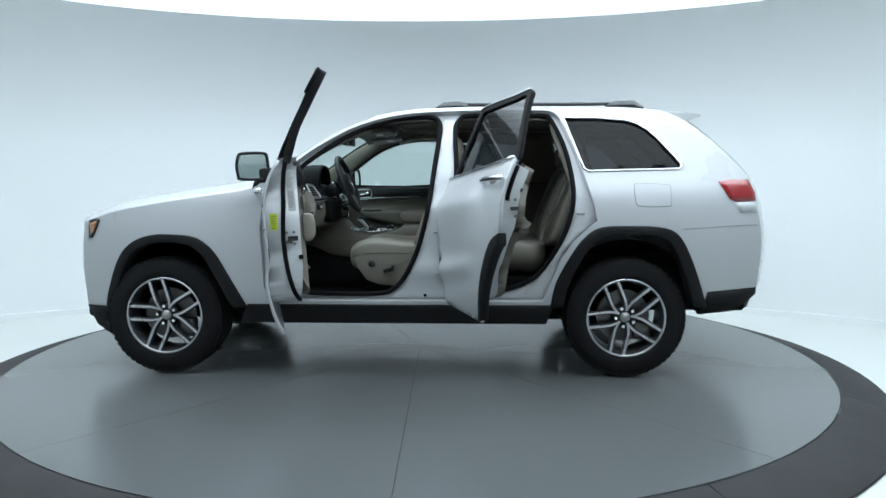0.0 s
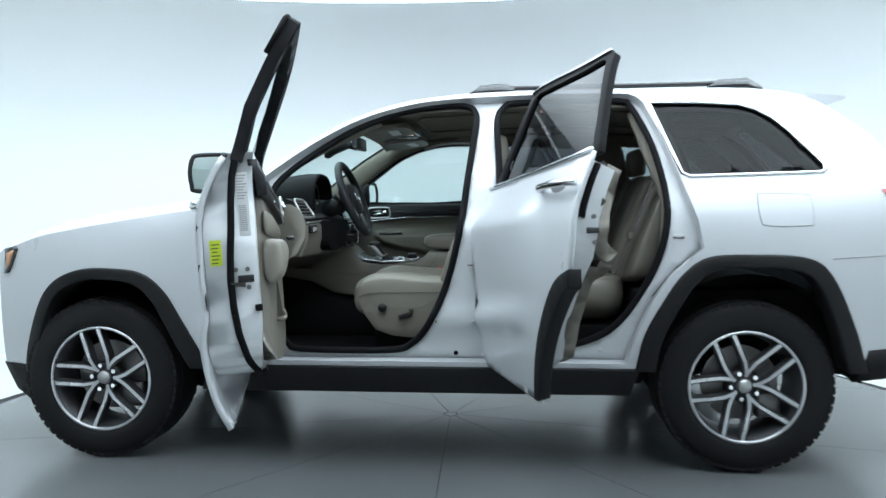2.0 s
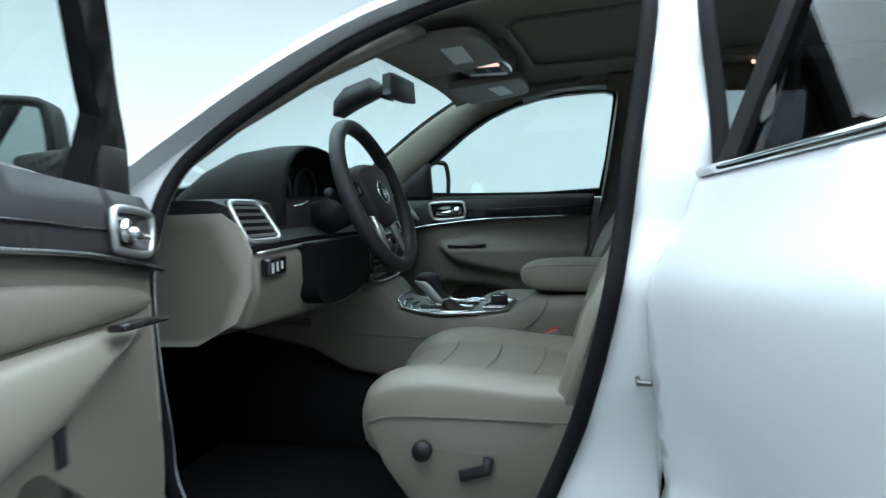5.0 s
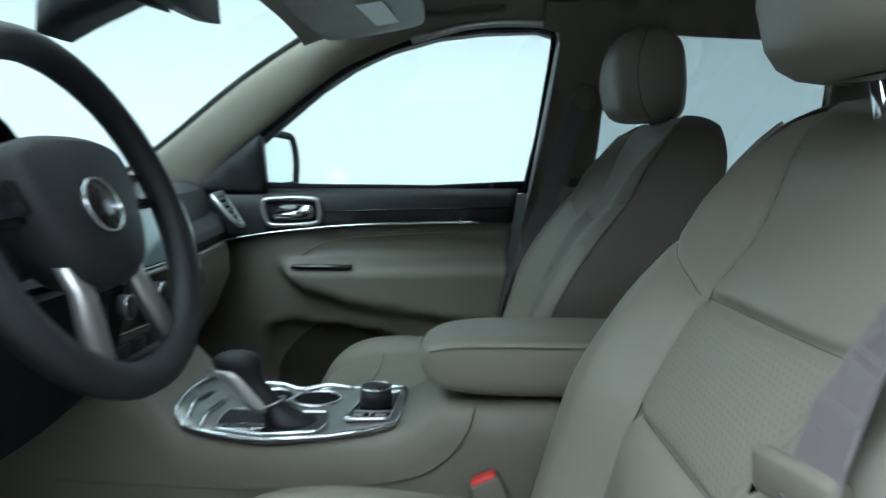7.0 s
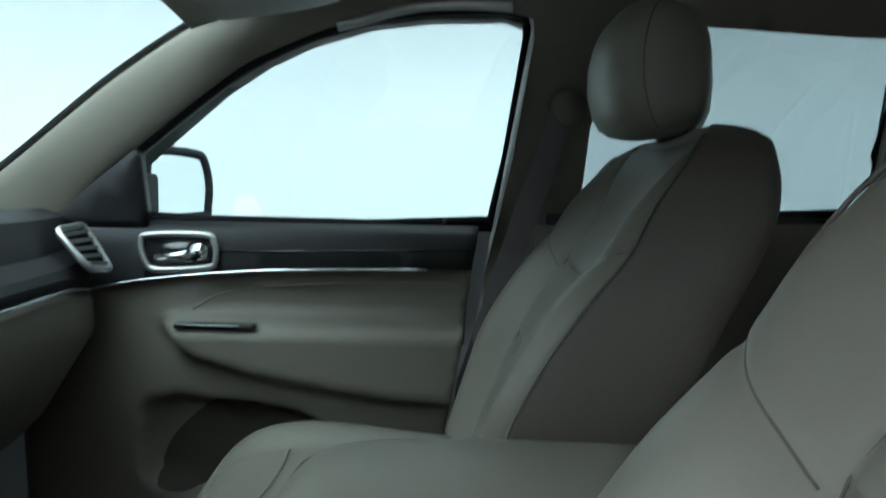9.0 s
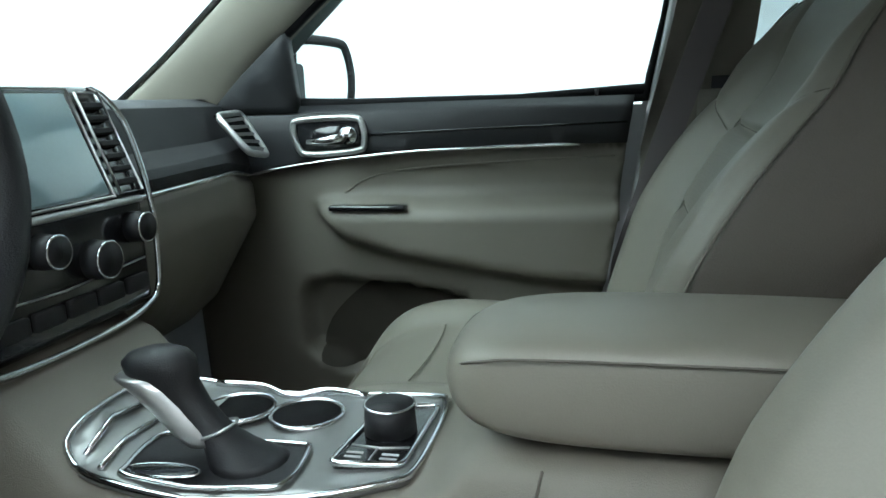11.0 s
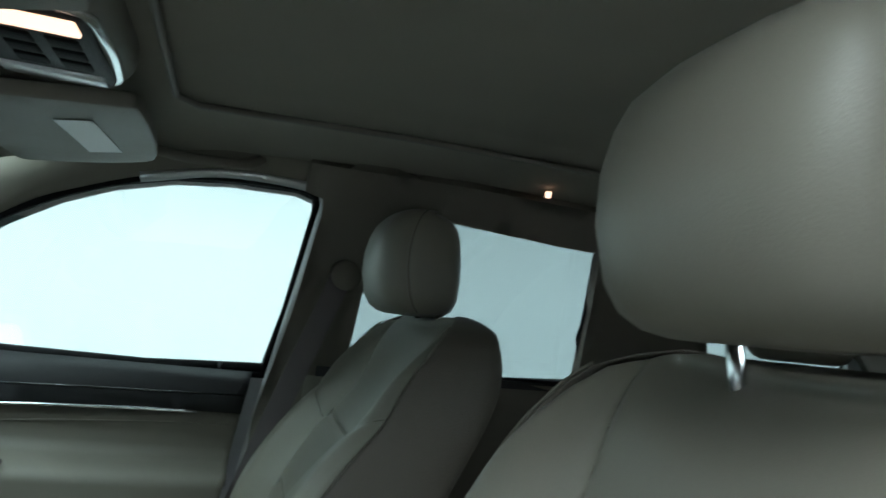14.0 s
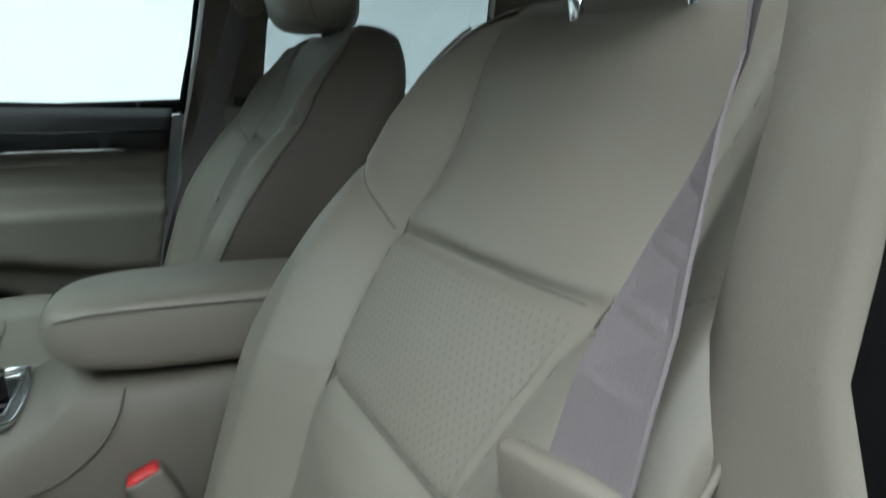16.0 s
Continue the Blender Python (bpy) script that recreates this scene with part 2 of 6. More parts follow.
SATIN = material("satin_silver_plastic", (0.46, 0.46, 0.455), 0.36, metal=0.85, vary=0.05)
PLATE = material("brushed_console_metal", (0.30, 0.30, 0.295), 0.38, metal=0.8, vary=0.08, stretch=(1, 14, 1))
TAUPE = material("taupe_pillar_cloth", (0.176, 0.158, 0.135), 0.9, vary=0.07, bump=0.5, grain=1000, spec=0.2)
ALLOY = material("machined_alloy", (0.62, 0.62, 0.64), 0.3, metal=0.9, vary=0.04, grain=60)
ALLOYDARK = material("grey_painted_alloy", (0.05, 0.05, 0.055), 0.4, metal=0.3, vary=0.1)
STEEL = material("brake_steel", (0.22, 0.21, 0.21), 0.45, metal=0.9, vary=0.15)
RED = material("red_lamp_lens", (0.30, 0.010, 0.013), 0.15, vary=0.1, coat=0.8)
CLEAR = material("frosted_lamp_lens", (0.62, 0.63, 0.65), 0.2, vary=0.04, coat=0.6)
AMBER = material("amber_marker_lens", (0.42, 0.19, 0.09), 0.2, vary=0.1, coat=0.6)
YELLOW = material("yellow_green_sticker", (0.55, 0.66, 0.03), 0.45, vary=0.04)
PAPER = material("pale_grey_label", (0.62, 0.62, 0.62), 0.5, vary=0.03)
INK = material("dark_print", (0.07, 0.08, 0.05), 0.6, vary=0.1)
GREYINK = material("grey_print", (0.33, 0.33, 0.34), 0.6, vary=0.1)
REDPLASTIC = material("red_buckle_button", (0.55, 0.03, 0.03), 0.35, vary=0.05)
SCREEN = material("screen_glass", (0.03, 0.035, 0.04), 0.08, vary=0.05, coat=0.6)
MIRROR = material("mirror_silver", (0.86, 0.9, 0.9), 0.02, metal=1.0, vary=0.01, rvary=0.01)
CLEARGLASS = glass("clear_green_glass", (0.84, 0.94, 0.92))
TINTGLASS = glass("privacy_glass", (0.215, 0.265, 0.268))
SIDEGLASS = glass("green_side_glass", (0.57, 0.665, 0.648))
DARKGLASS = glass("dark_privacy_glass", (0.125, 0.121, 0.132), base=0.026, edge=0.35)
QUARTERGLASS = glass("black_privacy_glass", (0.085, 0.083, 0.090), base=0.020, edge=0.2)
CREASE = material("sewn_crease", (0.098, 0.089, 0.074), 0.85, vary=0.1)
SHROUD = material("matt_black_shroud", (0.006, 0.006, 0.0065), 0.6, spec=0.10, vary=0.15, bump=0.2, grain=700)
SCREENGLASS = glass("windscreen_glass", (0.70, 0.80, 0.785))
# pale blue light on the screen is put into this base colour
TOUCH_SHEEN = material("touch_screen_sheen", (0.20, 0.275, 0.30), 0.08, vary=0.05, coat=0.6)
# flat dark tone that paints the shade inside the door pockets
POCKET_SHADE = material("dark_pocket_shade", (0.055, 0.049, 0.041), 0.95, vary=0.12, bump=0.5, grain=900, spec=0.1)
WALL = material("white_studio_wall", (0.88, 0.905, 0.912), 0.75, vary=0.012, scale=0.7, spec=0.2)
FLOORW = material("white_studio_floor", (0.80, 0.82, 0.80), 0.4, vary=0.03, scale=1.5)
DECK = material("grey_painted_deck", (0.128, 0.136, 0.14), 0.24, vary=0.02, scale=1.2, rvary=0.015, coat=0.1)
RAMP = material("dark_rubber_ramp", (0.034, 0.032, 0.034), 0.65, spec=0.3, vary=0.15, scale=3, bump=0.4)
GAP = material("dark_joint", (0.03, 0.03, 0.035), 0.7)
SOFTBOX = diffuser("ceiling_diffuser", (0.80, 0.94, 1.0), 6.8, 2.6)
CEIL = material("white_studio_ceiling", (0.78, 0.81, 0.82), 0.8, vary=0.02, scale=0.7, spec=0.2)
LAMP = glowing("warm_map_lamp", (1.0, 0.68, 0.52), 1.5)


# ---------- the studio ----------
CX, CY = 1.55, -4.0          # middle of the round cove
RW, WALL_H, FLOOR_Z = 6.7, 1.6, -0.085
COVE = 1.15


def ring(radius, z, n=128, cx=CX, cy=CY):
    return [Vector((cx + radius * math.cos(2 * math.pi * i / n), cy + radius * math.sin(2 * math.pi * i / n), z)) for i in range(n)]


def studio():
    bm = bmesh.new()
    loft(bm, [ring(RW + 0.3, FLOOR_Z - 0.2), ring(RW + 0.3, FLOOR_Z)], caps=True)
    floor = part("floor", bm, FLOORW, None, "glossy white painted studio floor", smooth=False)
    tagged(floor, "glossy white painted studio floor", "floor", kind="structure")
    # round wall with a cove at the top
    prof = [(RW, FLOOR_Z), (RW, 0.9), (RW, WALL_H)] + [(RW - COVE * (1 - math.cos(a)), WALL_H + COVE * math.sin(a)) for a in [math.pi / 2 * i / 14 for i in range(1, 15)]]
    outer = [(RW - COVE, WALL_H + COVE + 0.2), (RW + 0.25, WALL_H + COVE + 0.2), (RW + 0.25, FLOOR_Z)]
    bm = bmesh.new()
    rows = [ring(r, z) for r, z in prof + outer]
    loft(bm, rows, caps=False)
    wall = sharp(part("wall_round", bm, WALL, None), 60)
    tagged(wall, "seamless white curved studio backdrop wall", "wall", kind="structure")
    bm = bmesh.new()
    loft(bm, [ring(RW, FLOOR_Z), ring(RW - 0.02, FLOOR_Z), ring(RW - 0.02, FLOOR_Z + 0.05), ring(RW, FLOOR_Z + 0.06)], caps=False)
    tagged(part("baseboard", bm, WALL, None, smooth=False), "low white skirting at the backdrop's foot", "baseboard", kind="structure")
    bm = bmesh.new()
    loft(bm, [ring(RW - COVE + 0.02, WALL_H + COVE + 0.004), ring(RW - COVE + 0.02, WALL_H + COVE + 0.15)], caps=True)
    tagged(part("ceiling", bm, CEIL, None, smooth=False), "white painted studio ceiling", "ceiling", kind="structure")
    lamp = tagged(new("ceiling_softbox"), "large oval glowing diffuser lamp under the ceiling", "lamp")
    z = WALL_H + COVE + 0.001
    shape = [(LAMP_MID[0] + LAMP_A * math.cos(2 * math.pi * k / 96), LAMP_MID[1] + LAMP_B * math.sin(2 * math.pi * k / 96)) for k in range(96)]
    bm = bmesh.new()
    loft(bm, [[Vector((x, y, zz)) for x, y in shape] for zz in (z - 0.012, z)])
    part("diffuser", bm, SOFTBOX, lamp, "glowing white diffuser", smooth=False)
    bm = bmesh.new()
    tube(bm, [(x, y, z - 0.008) for x, y in shape], 0.012, 6, True)
    part("frame", bm, CEIL, lamp)


def turntable():
    cx, cy, R = 1.57, -0.08, 2.75
    top = new("turntable")
    tagged(top, "grey round car turntable with a dark sloping rim", "turntable")
    bm = bmesh.new()
    loft(bm, [ring(R - 0.01, FLOOR_Z + 0.002, 96, cx, cy), ring(R - 0.01, -0.012, 96, cx, cy)])
    part("base", bm, GAP, top, smooth=False)
    cuts = [-13, 27, 68, 110, 152, 195, 233, 271.8, 309]
    cuts = [radians(a) for a in cuts] + [radians(347)]
    g = 0.0014
    for a, b in zip(cuts, cuts[1:]):
        bm = bmesh.new()
        n = 14
        lo, hi = [], []
        inner, outer = [], []
        for i in range(n + 1):
            t = a + (b - a) * i / n
            for rr, row in ((0.04, inner), (R, outer)):
                q = t + (g / rr if i == 0 else -g / rr if i == n else 0)
                row.append((cx + rr * math.cos(q), cy + rr * math.sin(q)))
        poly = inner + outer[::-1]
        vt = [bm.verts.new((x, y, 0)) for x, y in poly]
        vb = [bm.verts.new((x, y, -0.011)) for x, y in poly]
        k = len(poly)
        for i in range(n):
            bm.faces.new((vt[i], vt[i + 1], vt[k - 2 - i], vt[k - 1 - i]))
        for i in range(k):
            bm.faces.new((vt[i], vb[i], vb[(i + 1) % k], vt[(i + 1) % k]))
        part("deck_plate", bm, DECK, top, smooth=False)
    bm = bmesh.new()
    loft(bm, [ring(0.036, -0.011, 24, cx, cy), ring(0.036, 0, 24, cx, cy)])
    part("centre_plate", bm, DECK, top, smooth=False)
    # sloping rim in lengths
    for i in range(10):
        a0, a1 = radians(11 + 36 * i) + 0.001, radians(47 + 36 * i) - 0.001
        bm = bmesh.new()
        rows = []
        for j in range(13):
            t = a0 + (a1 - a0) * j / 12
            rows.append([Vector((cx + r * math.cos(t), cy + r * math.sin(t), z)) for r, z in ((R + 0.004, -0.075), (R + 0.004, -0.004), (R + 0.02, -0.001), (R + 0.295, FLOOR_Z + 0.012), (R + 0.30, FLOOR_Z + 0.001))])
        loft(bm, rows)
        sharp(part("ramp", bm, RAMP, top))
    return top


studio()
turntable()


# ---------- the car: shell ----------
SUV = new("suv")
tagged(SUV, "white mid-size suv with both driver-side doors open on the turntable", "car")


FLANK = curve2([(0.25, 0.90), (0.42, 0.935), (0.55, 0.95), (0.72, 0.958), (0.92, 0.955), (1.08, 0.938), (1.18, 0.905), (1.28, 0.856), (1.45, 0.775), (1.60, 0.70), (1.70, 0.637), (1.80, 0.57)], 10)
FLANK_Z, FLANK_W = [p[0] for p in FLANK], [p[1] for p in FLANK]


def half_width(x, z):
    """Half the body's width at a length x and height z."""
    w = lerp(z, FLANK_Z, FLANK_W)
    if 0.72 < x < 2.5:
        low = lerp(x, [1.8, 2.3], [0.68, 0.735])
        w += 0.028 * step_up(z, low - 0.09, low) * (1 - step_up(z, low + 0.005, low + 0.085)) * step_up(x, 0.72, 1.0) * (1 - step_up(x, 2.2, 2.5))
        line = lerp(x, [1.8, 2.3, 2.5], [1.072, 1.10, 1.11])
        w += 0.036 * lerp(z, [0.74, line - 0.01, line, line + 0.09], [0, 0.96, 1, 0]) * step_up(x, 0.72, 1.0) * (1 - step_up(x, 2.3, 2.5))
    if x < 0.25:
        w -= 0.27 * ((0.25 - x) / 1.05) ** 2.3
    if x > 3.1:
        w -= 0.15 * ((x - 3.1) / 0.8) ** 2
    return w


def skin(side, inset=0.0):
    return lambda x, z: Vector((x, side * (half_width(x, z) - inset), z))


def jamb_skin(inset):
    """The near side's inner frame, fuller round the middle pillar."""
    def lay(x, z):
        full = 0.032 * step_up(x, 1.5, 1.7) * (1 - step_up(x, 2.3, 2.45)) * step_up(z, 1.10, 1.28) * (1 - step_up(z, 1.52, 1.65))
        return Vector((x, -(half_width(x, z) - inset + full), z))
    return lay


ARCH_F = curve2([(-0.41, 0.40), (-0.375, 0.53), (-0.29, 0.735), (-0.20, 0.84), (-0.06, 0.895), (0.10, 0.90), (0.24, 0.88), (0.345, 0.80), (0.43, 0.66), (0.55, 0.44)], 5)
ARCH_R = curve2([(2.44, 0.45), (2.475, 0.61), (2.56, 0.77), (2.64, 0.88), (2.74, 0.945), (2.92, 0.955), (3.14, 0.94), (3.24, 0.86), (3.33, 0.66), (3.40, 0.45)], 5)
ROOF_EDGE = curve2([(-0.55, 0.965), (-0.3, 1.04), (0.0, 1.095), (0.3, 1.14), (0.58, 1.185), (0.72, 1.285), (0.95, 1.455), (1.15, 1.572), (1.35, 1.645), (1.6, 1.688), (2.0, 1.705), (2.8, 1.70), (3.12, 1.675), (3.3, 1.60), (3.5, 1.43), (3.64, 1.27), (3.69, 1.1), (3.73, 0.85), (3.71, 0.57)], 4)
SIDE = [(-0.55, 0.42)] + ARCH_F + [(0.60, 0.455), (2.38, 0.455)] + ARCH_R + [(3.42, 0.55)] + ROOF_EDGE[::-1]
DOOR_HOLE = [(0.70, 0.485), (0.66, 0.56), (0.64, 0.95), (0.67, 1.18), (0.71, 1.252)] + curve2([(0.80, 1.323), (0.97, 1.447), (1.17, 1.562), (1.37, 1.632), (1.6, 1.670), (2.0, 1.685), (2.4, 1.683), (2.48, 1.668)], 4) + [(2.51, 1.64), (2.58, 1.47), (2.645, 1.28), (2.70, 1.10), (2.72, 0.985), (2.60, 0.88), (2.51, 0.76), (2.44, 0.60), (2.40, 0.485)]
OPEN_F = [(0.835, 0.77), (0.855, 0.63), (0.90, 0.555), (0.965, 0.528), (1.36, 0.526), (1.47, 0.56), (1.55, 0.655), (1.63, 0.835), (1.688, 1.07), (1.72, 1.30), (1.752, 1.54), (1.745, 1.61), (1.71, 1.638), (1.62, 1.648), (1.40, 1.617), (1.20, 1.543), (1.05, 1.455), (0.89, 1.338), (0.82, 1.25), (0.805, 1.12), (0.815, 0.95)]
OPEN_R = [(1.86, 1.30), (1.85, 1.55), (1.88, 1.63), (1.95, 1.652), (2.29, 1.656), (2.42, 1.648), (2.465, 1.62), (2.545, 1.43), (2.585, 1.19), (2.56, 0.99), (2.475, 0.80), (2.33, 0.62), (2.11, 0.54), (1.95, 0.525), (1.88, 0.56), (1.84, 0.70), (1.845, 1.00)]
QUARTER = [(2.535, 1.633), (2.76, 1.628), (2.93, 1.613), (3.00, 1.59), (3.06, 1.55), (3.12, 1.49), (3.245, 1.335), (3.25, 1.315), (3.235, 1.300), (2.68, 1.288), (2.65, 1.305)]
OPEN_F, OPEN_R = curve2(OPEN_F, 4, True), curve2(OPEN_R, 4, True)
WIN_F = [(0.80, 1.20), (0.86, 1.262), (0.98, 1.352), (1.12, 1.452), (1.21, 1.503), (1.30, 1.54), (1.41, 1.568), (1.52, 1.58), (1.65, 1.582), (1.688, 1.57), (1.692, 1.54), (1.662, 1.33), (1.632, 1.19)]
WIN_R = [(1.79, 1.215), (1.81, 1.38), (1.835, 1.54), (1.85, 1.572), (1.90, 1.578), (2.29, 1.558), (2.336, 1.552), (2.342, 1.54), (2.346, 1.41), (2.35, 1.215)]
GLASS_R = [(1.79, 1.215), (1.81, 1.38), (1.835, 1.54), (1.86, 1.58), (1.95, 1.595), (2.28, 1.585), (2.325, 1.57), (2.52, 1.54), (2.58, 1.43), (2.62, 1.25), (2.60, 1.215)]


def rim_line(poly, side, inset, step=0.04):
    return [skin(side, inset)(x, z) for x, z in resample(poly, step)]


def body():
    # near side: skin, recessed jamb, seals
    b = part("side_panel", crisp(panel(SIDE, [DOOR_HOLE, QUARTER], skin(-1), 0.035)), PAINT, SUV)
    solid(b, 0.055, -1)
    jamb_out = [(0.62, 0.458), (0.60, 0.95), (0.63, 1.19), (0.70, 1.265)] + curve2([(0.80, 1.337), (0.97, 1.460), (1.17, 1.575), (1.37, 1.645), (1.6, 1.682), (2.0, 1.697), (2.4, 1.694), (2.54, 1.68)], 4) + [(2.64, 1.47), (2.70, 1.28), (2.76, 1.08), (2.77, 0.99), (2.62, 0.90), (2.52, 0.78), (2.45, 0.60), (2.42, 0.458)]
    j = part("door_jamb", panel(jamb_out, [OPEN_F, OPEN_R], jamb_skin(0.058), 0.05), JAMB, SUV, "white painted door jambs and pillar")
    solid(j, 0.02, -1)
    for poly in (OPEN_F, OPEN_R):
        bm = bmesh.new()
        tube(bm, [jamb_skin(0.052)(x, z) for x, z in resample(poly, 0.04)], 0.015, 8, True)
        part("door_seal", bm, RUBBER, SUV, "black rubber door seal")
    for x, z, r, nm, mt in ((1.664, 0.515, 0.011, "plug", RUBBER), (2.30, 0.535, 0.010, "plug", JAMB), (1.79, 0.505, 0.009, "plug", JAMB), (1.745, 0.66, 0.007, "jamb_bolt", JAMB)):
        bm = bmesh.new()
        disc(bm, skin(-1, 0.060)(x, z), (0, -1, 0), r, 0.008, 16, r * 0.8)
        part(nm, bm, mt, SUV)
    for x, z in ((1.745, 0.90), (2.628, 1.014)):
        bm = bmesh.new()
        q = skin(-1, 0.06)(x, z)
        tube(bm, [q + Vector((-0.02, 0.01, 0.012)), q + Vector((-0.02, -0.028, 0.012)), q + Vector((0.016, -0.028, 0.012)), q + Vector((0.016, 0.01, 0.012))], 0.005, 6)
        st = part("striker", bm, STEEL, SUV, "steel door striker")
        bm = bmesh.new()
        block(bm, q + Vector((-0.026, -0.002, -0.006)), q + Vector((0.022, 0.004, 0.026)), 0.003)
        part("striker_plate", bm, JAMB, st)
    for x0, x1 in ((0.97, 1.40), (1.98, 2.14)):
        bm = bmesh.new()
        block(bm, (x0, -0.845, 0.508), (x1, -0.80, 0.517), 0.003)
        part("scuff_plate", bm, PLATE, SUV, "brushed metal sill scuff plate")
    # far side: doors shut
    b = part("side_panel", crisp(panel(SIDE, [WIN_F, GLASS_R, QUARTER], skin(1), 0.06)), PAINT, SUV)
    solid(b, 0.03, 1)
    for line in (DOOR_HOLE, [(1.79, 0.49), (1.80, 1.2), (1.765, 1.63), (1.775, 1.63), (1.81, 1.2), (1.80, 0.49)]):
        bm = bmesh.new()
        tube(bm, rim_line(line, 1, -0.0005, 0.06), 0.004, 4, True)
        part("shut_line", bm, RUBBER, SUV)
    # quarter windows with bright surround
    for s in (-1, 1):
        q = part("quarter_window", panel(QUARTER, [], skin(s, 0.012), 0.03), QUARTERGLASS if s < 0 else TINTGLASS, SUV, "dark tinted rear quarter glass")
        bm = bmesh.new()
        tube(bm, rim_line(QUARTER, s, 0.0, 0.05), 0.009, 6, True)
        part("surround", bm, CHROME, q, "bright metal window surround")
    # roof
    roofline = [(x, z) for x, z in ROOF_EDGE if x >= 1.28 and z > 1.59]
    rows = []
    for x, z in roofline:
        w = half_width(x, z) - 0.001
        rows.append([Vector((x - 0.06 * (1 - abs(u) ** 2) * (1 if x < 1.5 else 0), w * u, z + 0.055 * (1 - abs(u) ** 2.4))) for u in np.linspace(-1, 1, 21)])
    bm = bmesh.new()
    loft(bm, rows, closed=False)
    solid(part("roof", bm, PAINT, SUV), 0.012, -1)
    # windscreen
    pill = [(x, z) for x, z in ROOF_EDGE if 0.57 <= x <= 1.36]
    rows = []
    for x, z in pill:
        w = half_width(x, z) - 0.03
        rows.append([Vector((x - 0.20 * (1 - abs(u) ** 2) * lerp(x, [0.57, 1.36], [1, 0.35]), w * u, z + 0.02 * (1 - u * u))) for u in np.linspace(-1, 1, 21)])
    bm = bmesh.new()
    loft(bm, rows, closed=False)
    part("windscreen", bm, SCREENGLASS, SUV, "clear laminated windscreen")
    for s in (-1, 1):
        bm = bmesh.new()
        tube(bm, [Vector((x - 0.005, s * (half_width(x, z) - 0.034), z - 0.010)) for x, z in pill], 0.012, 6)
        part("screen_trim", bm, RUBBER, SUV)
    # bonnet
    top = [(x, z) for x, z in ROOF_EDGE if x <= 0.60]
    rows = []
    for x, z in top:
        w = half_width(x, z) - 0.002
        rows.append([Vector((x - 0.21 * (1 - abs(u) ** 2.2) * lerp(x, [-0.55, 0.0], [1, 0.55]), w * u, z + (0.085 + 0.012 * math.cos(u * 9)) * (1 - abs(u) ** 2.6) * lerp(x, [-0.55, -0.3, 0.5], [0.55, 0.9, 1]))) for u in np.linspace(-1, 1, 25)])
    bm = bmesh.new()
    loft(bm, rows, closed=False)
    solid(part("bonnet", bm, PAINT, SUV), 0.012, -1)
    # front and rear ends
    rows = []
    for z in np.linspace(0.42, 0.965, 14):
        w = half_width(-0.55, z)
        nose = lerp(z, [0.42, 0.6, 0.7, 0.82, 0.965], [0.18, 0.215, 0.225, 0.21, 0.15])
        rows.append([Vector((-0.55 - nose * (1 - abs(u) ** 3), w * u, z)) for u in np.linspace(-1, 1, 25)])
    bm = bmesh.new()
    loft(bm, rows, closed=False)
    front = solid(part("front_bumper", bm, PAINT, SUV), 0.02, -1)
    rows = []
    for z in np.linspace(0.24, 0.435, 5):
        w = half_width(-0.55, 0.42) - 0.12 * (0.435 - z) / 0.2
        rows.append([Vector((-0.52 + 0.12 * (0.435 - z) / 0.2 - 0.20 * (1 - abs(u) ** 3), (w + 0.004) * u, z)) for u in np.linspace(-1, 1, 25)])
    bm = bmesh.new()
    loft(bm, rows, closed=False)
    solid(part("front_valance", bm, CLAD, SUV, "black plastic lower lip"), 0.02, -1)
    bm = bmesh.new()
    for k in range(7):
        y = (k - 3) * 0.125
        xx = -0.55 - 0.212 * (1 - abs(y / 0.8) ** 3) - 0.012
        block(bm, (xx, y - 0.045, 0.80), (xx + 0.03, y + 0.045, 0.94), 0.008)
    part("grille", bm, GLOSSBLACK, SUV, "black slotted grille with seven openings")
    rows, back = [], [(x, z) for x, z in ROOF_EDGE if x > 3.1]
    for x, z in back:
        w = half_width(x, z)
        deep = lerp(z, [0.57, 0.9, 1.1, 1.3, 1.6, 1.68], [0.20, 0.21, 0.215, 0.20, 0.15, 0.07])
        rows.append([Vector((x + deep * (1 - abs(u) ** 2.8), w * u, z + 0.055 * (1 - abs(u) ** 2.4) * lerp(z, [1.3, 1.67], [0, 1]))) for u in np.linspace(-1, 1, 25)])
    bm = bmesh.new()
    loft(bm, rows, closed=False)
    cut = [f for i, f in enumerate(bm.faces) if i // 24 < len(back) - 1 and 1 <= i % 24 <= 22 and 1.27 < (back[i // 24][1] + back[i // 24 + 1][1]) / 2 < 1.63]
    pane = bmesh.new()
    for f in cut:
        pane.faces.new([pane.verts.new(v.co - Vector((0.012, 0, 0))) for v in f.verts])
    bmesh.ops.remove_doubles(pane, verts=pane.verts[:], dist=0.0005)
    bmesh.ops.delete(bm, geom=cut, context="FACES")
    trim = bmesh.new()
    for f in bm.faces:
        if f.calc_center_median().z > 0.8:
            trim.faces.new([trim.verts.new(Vector((v.co.x - 0.035, v.co.y * 0.97, v.co.z - 0.02))) for v in f.verts])
    bmesh.ops.remove_doubles(trim, verts=trim.verts[:], dist=0.0005)
    gate = solid(part("tailgate", bm, PAINT, SUV, "white tailgate with a tinted rear window"), 0.02, -1)
    solid(part("tailgate_trim", trim, SEATBACK, gate, "taupe inner trim of the tailgate"), 0.012, -1)
    part("rear_window", pane, TINTGLASS, gate, "tinted rear window").visible_shadow = False
    rows = []
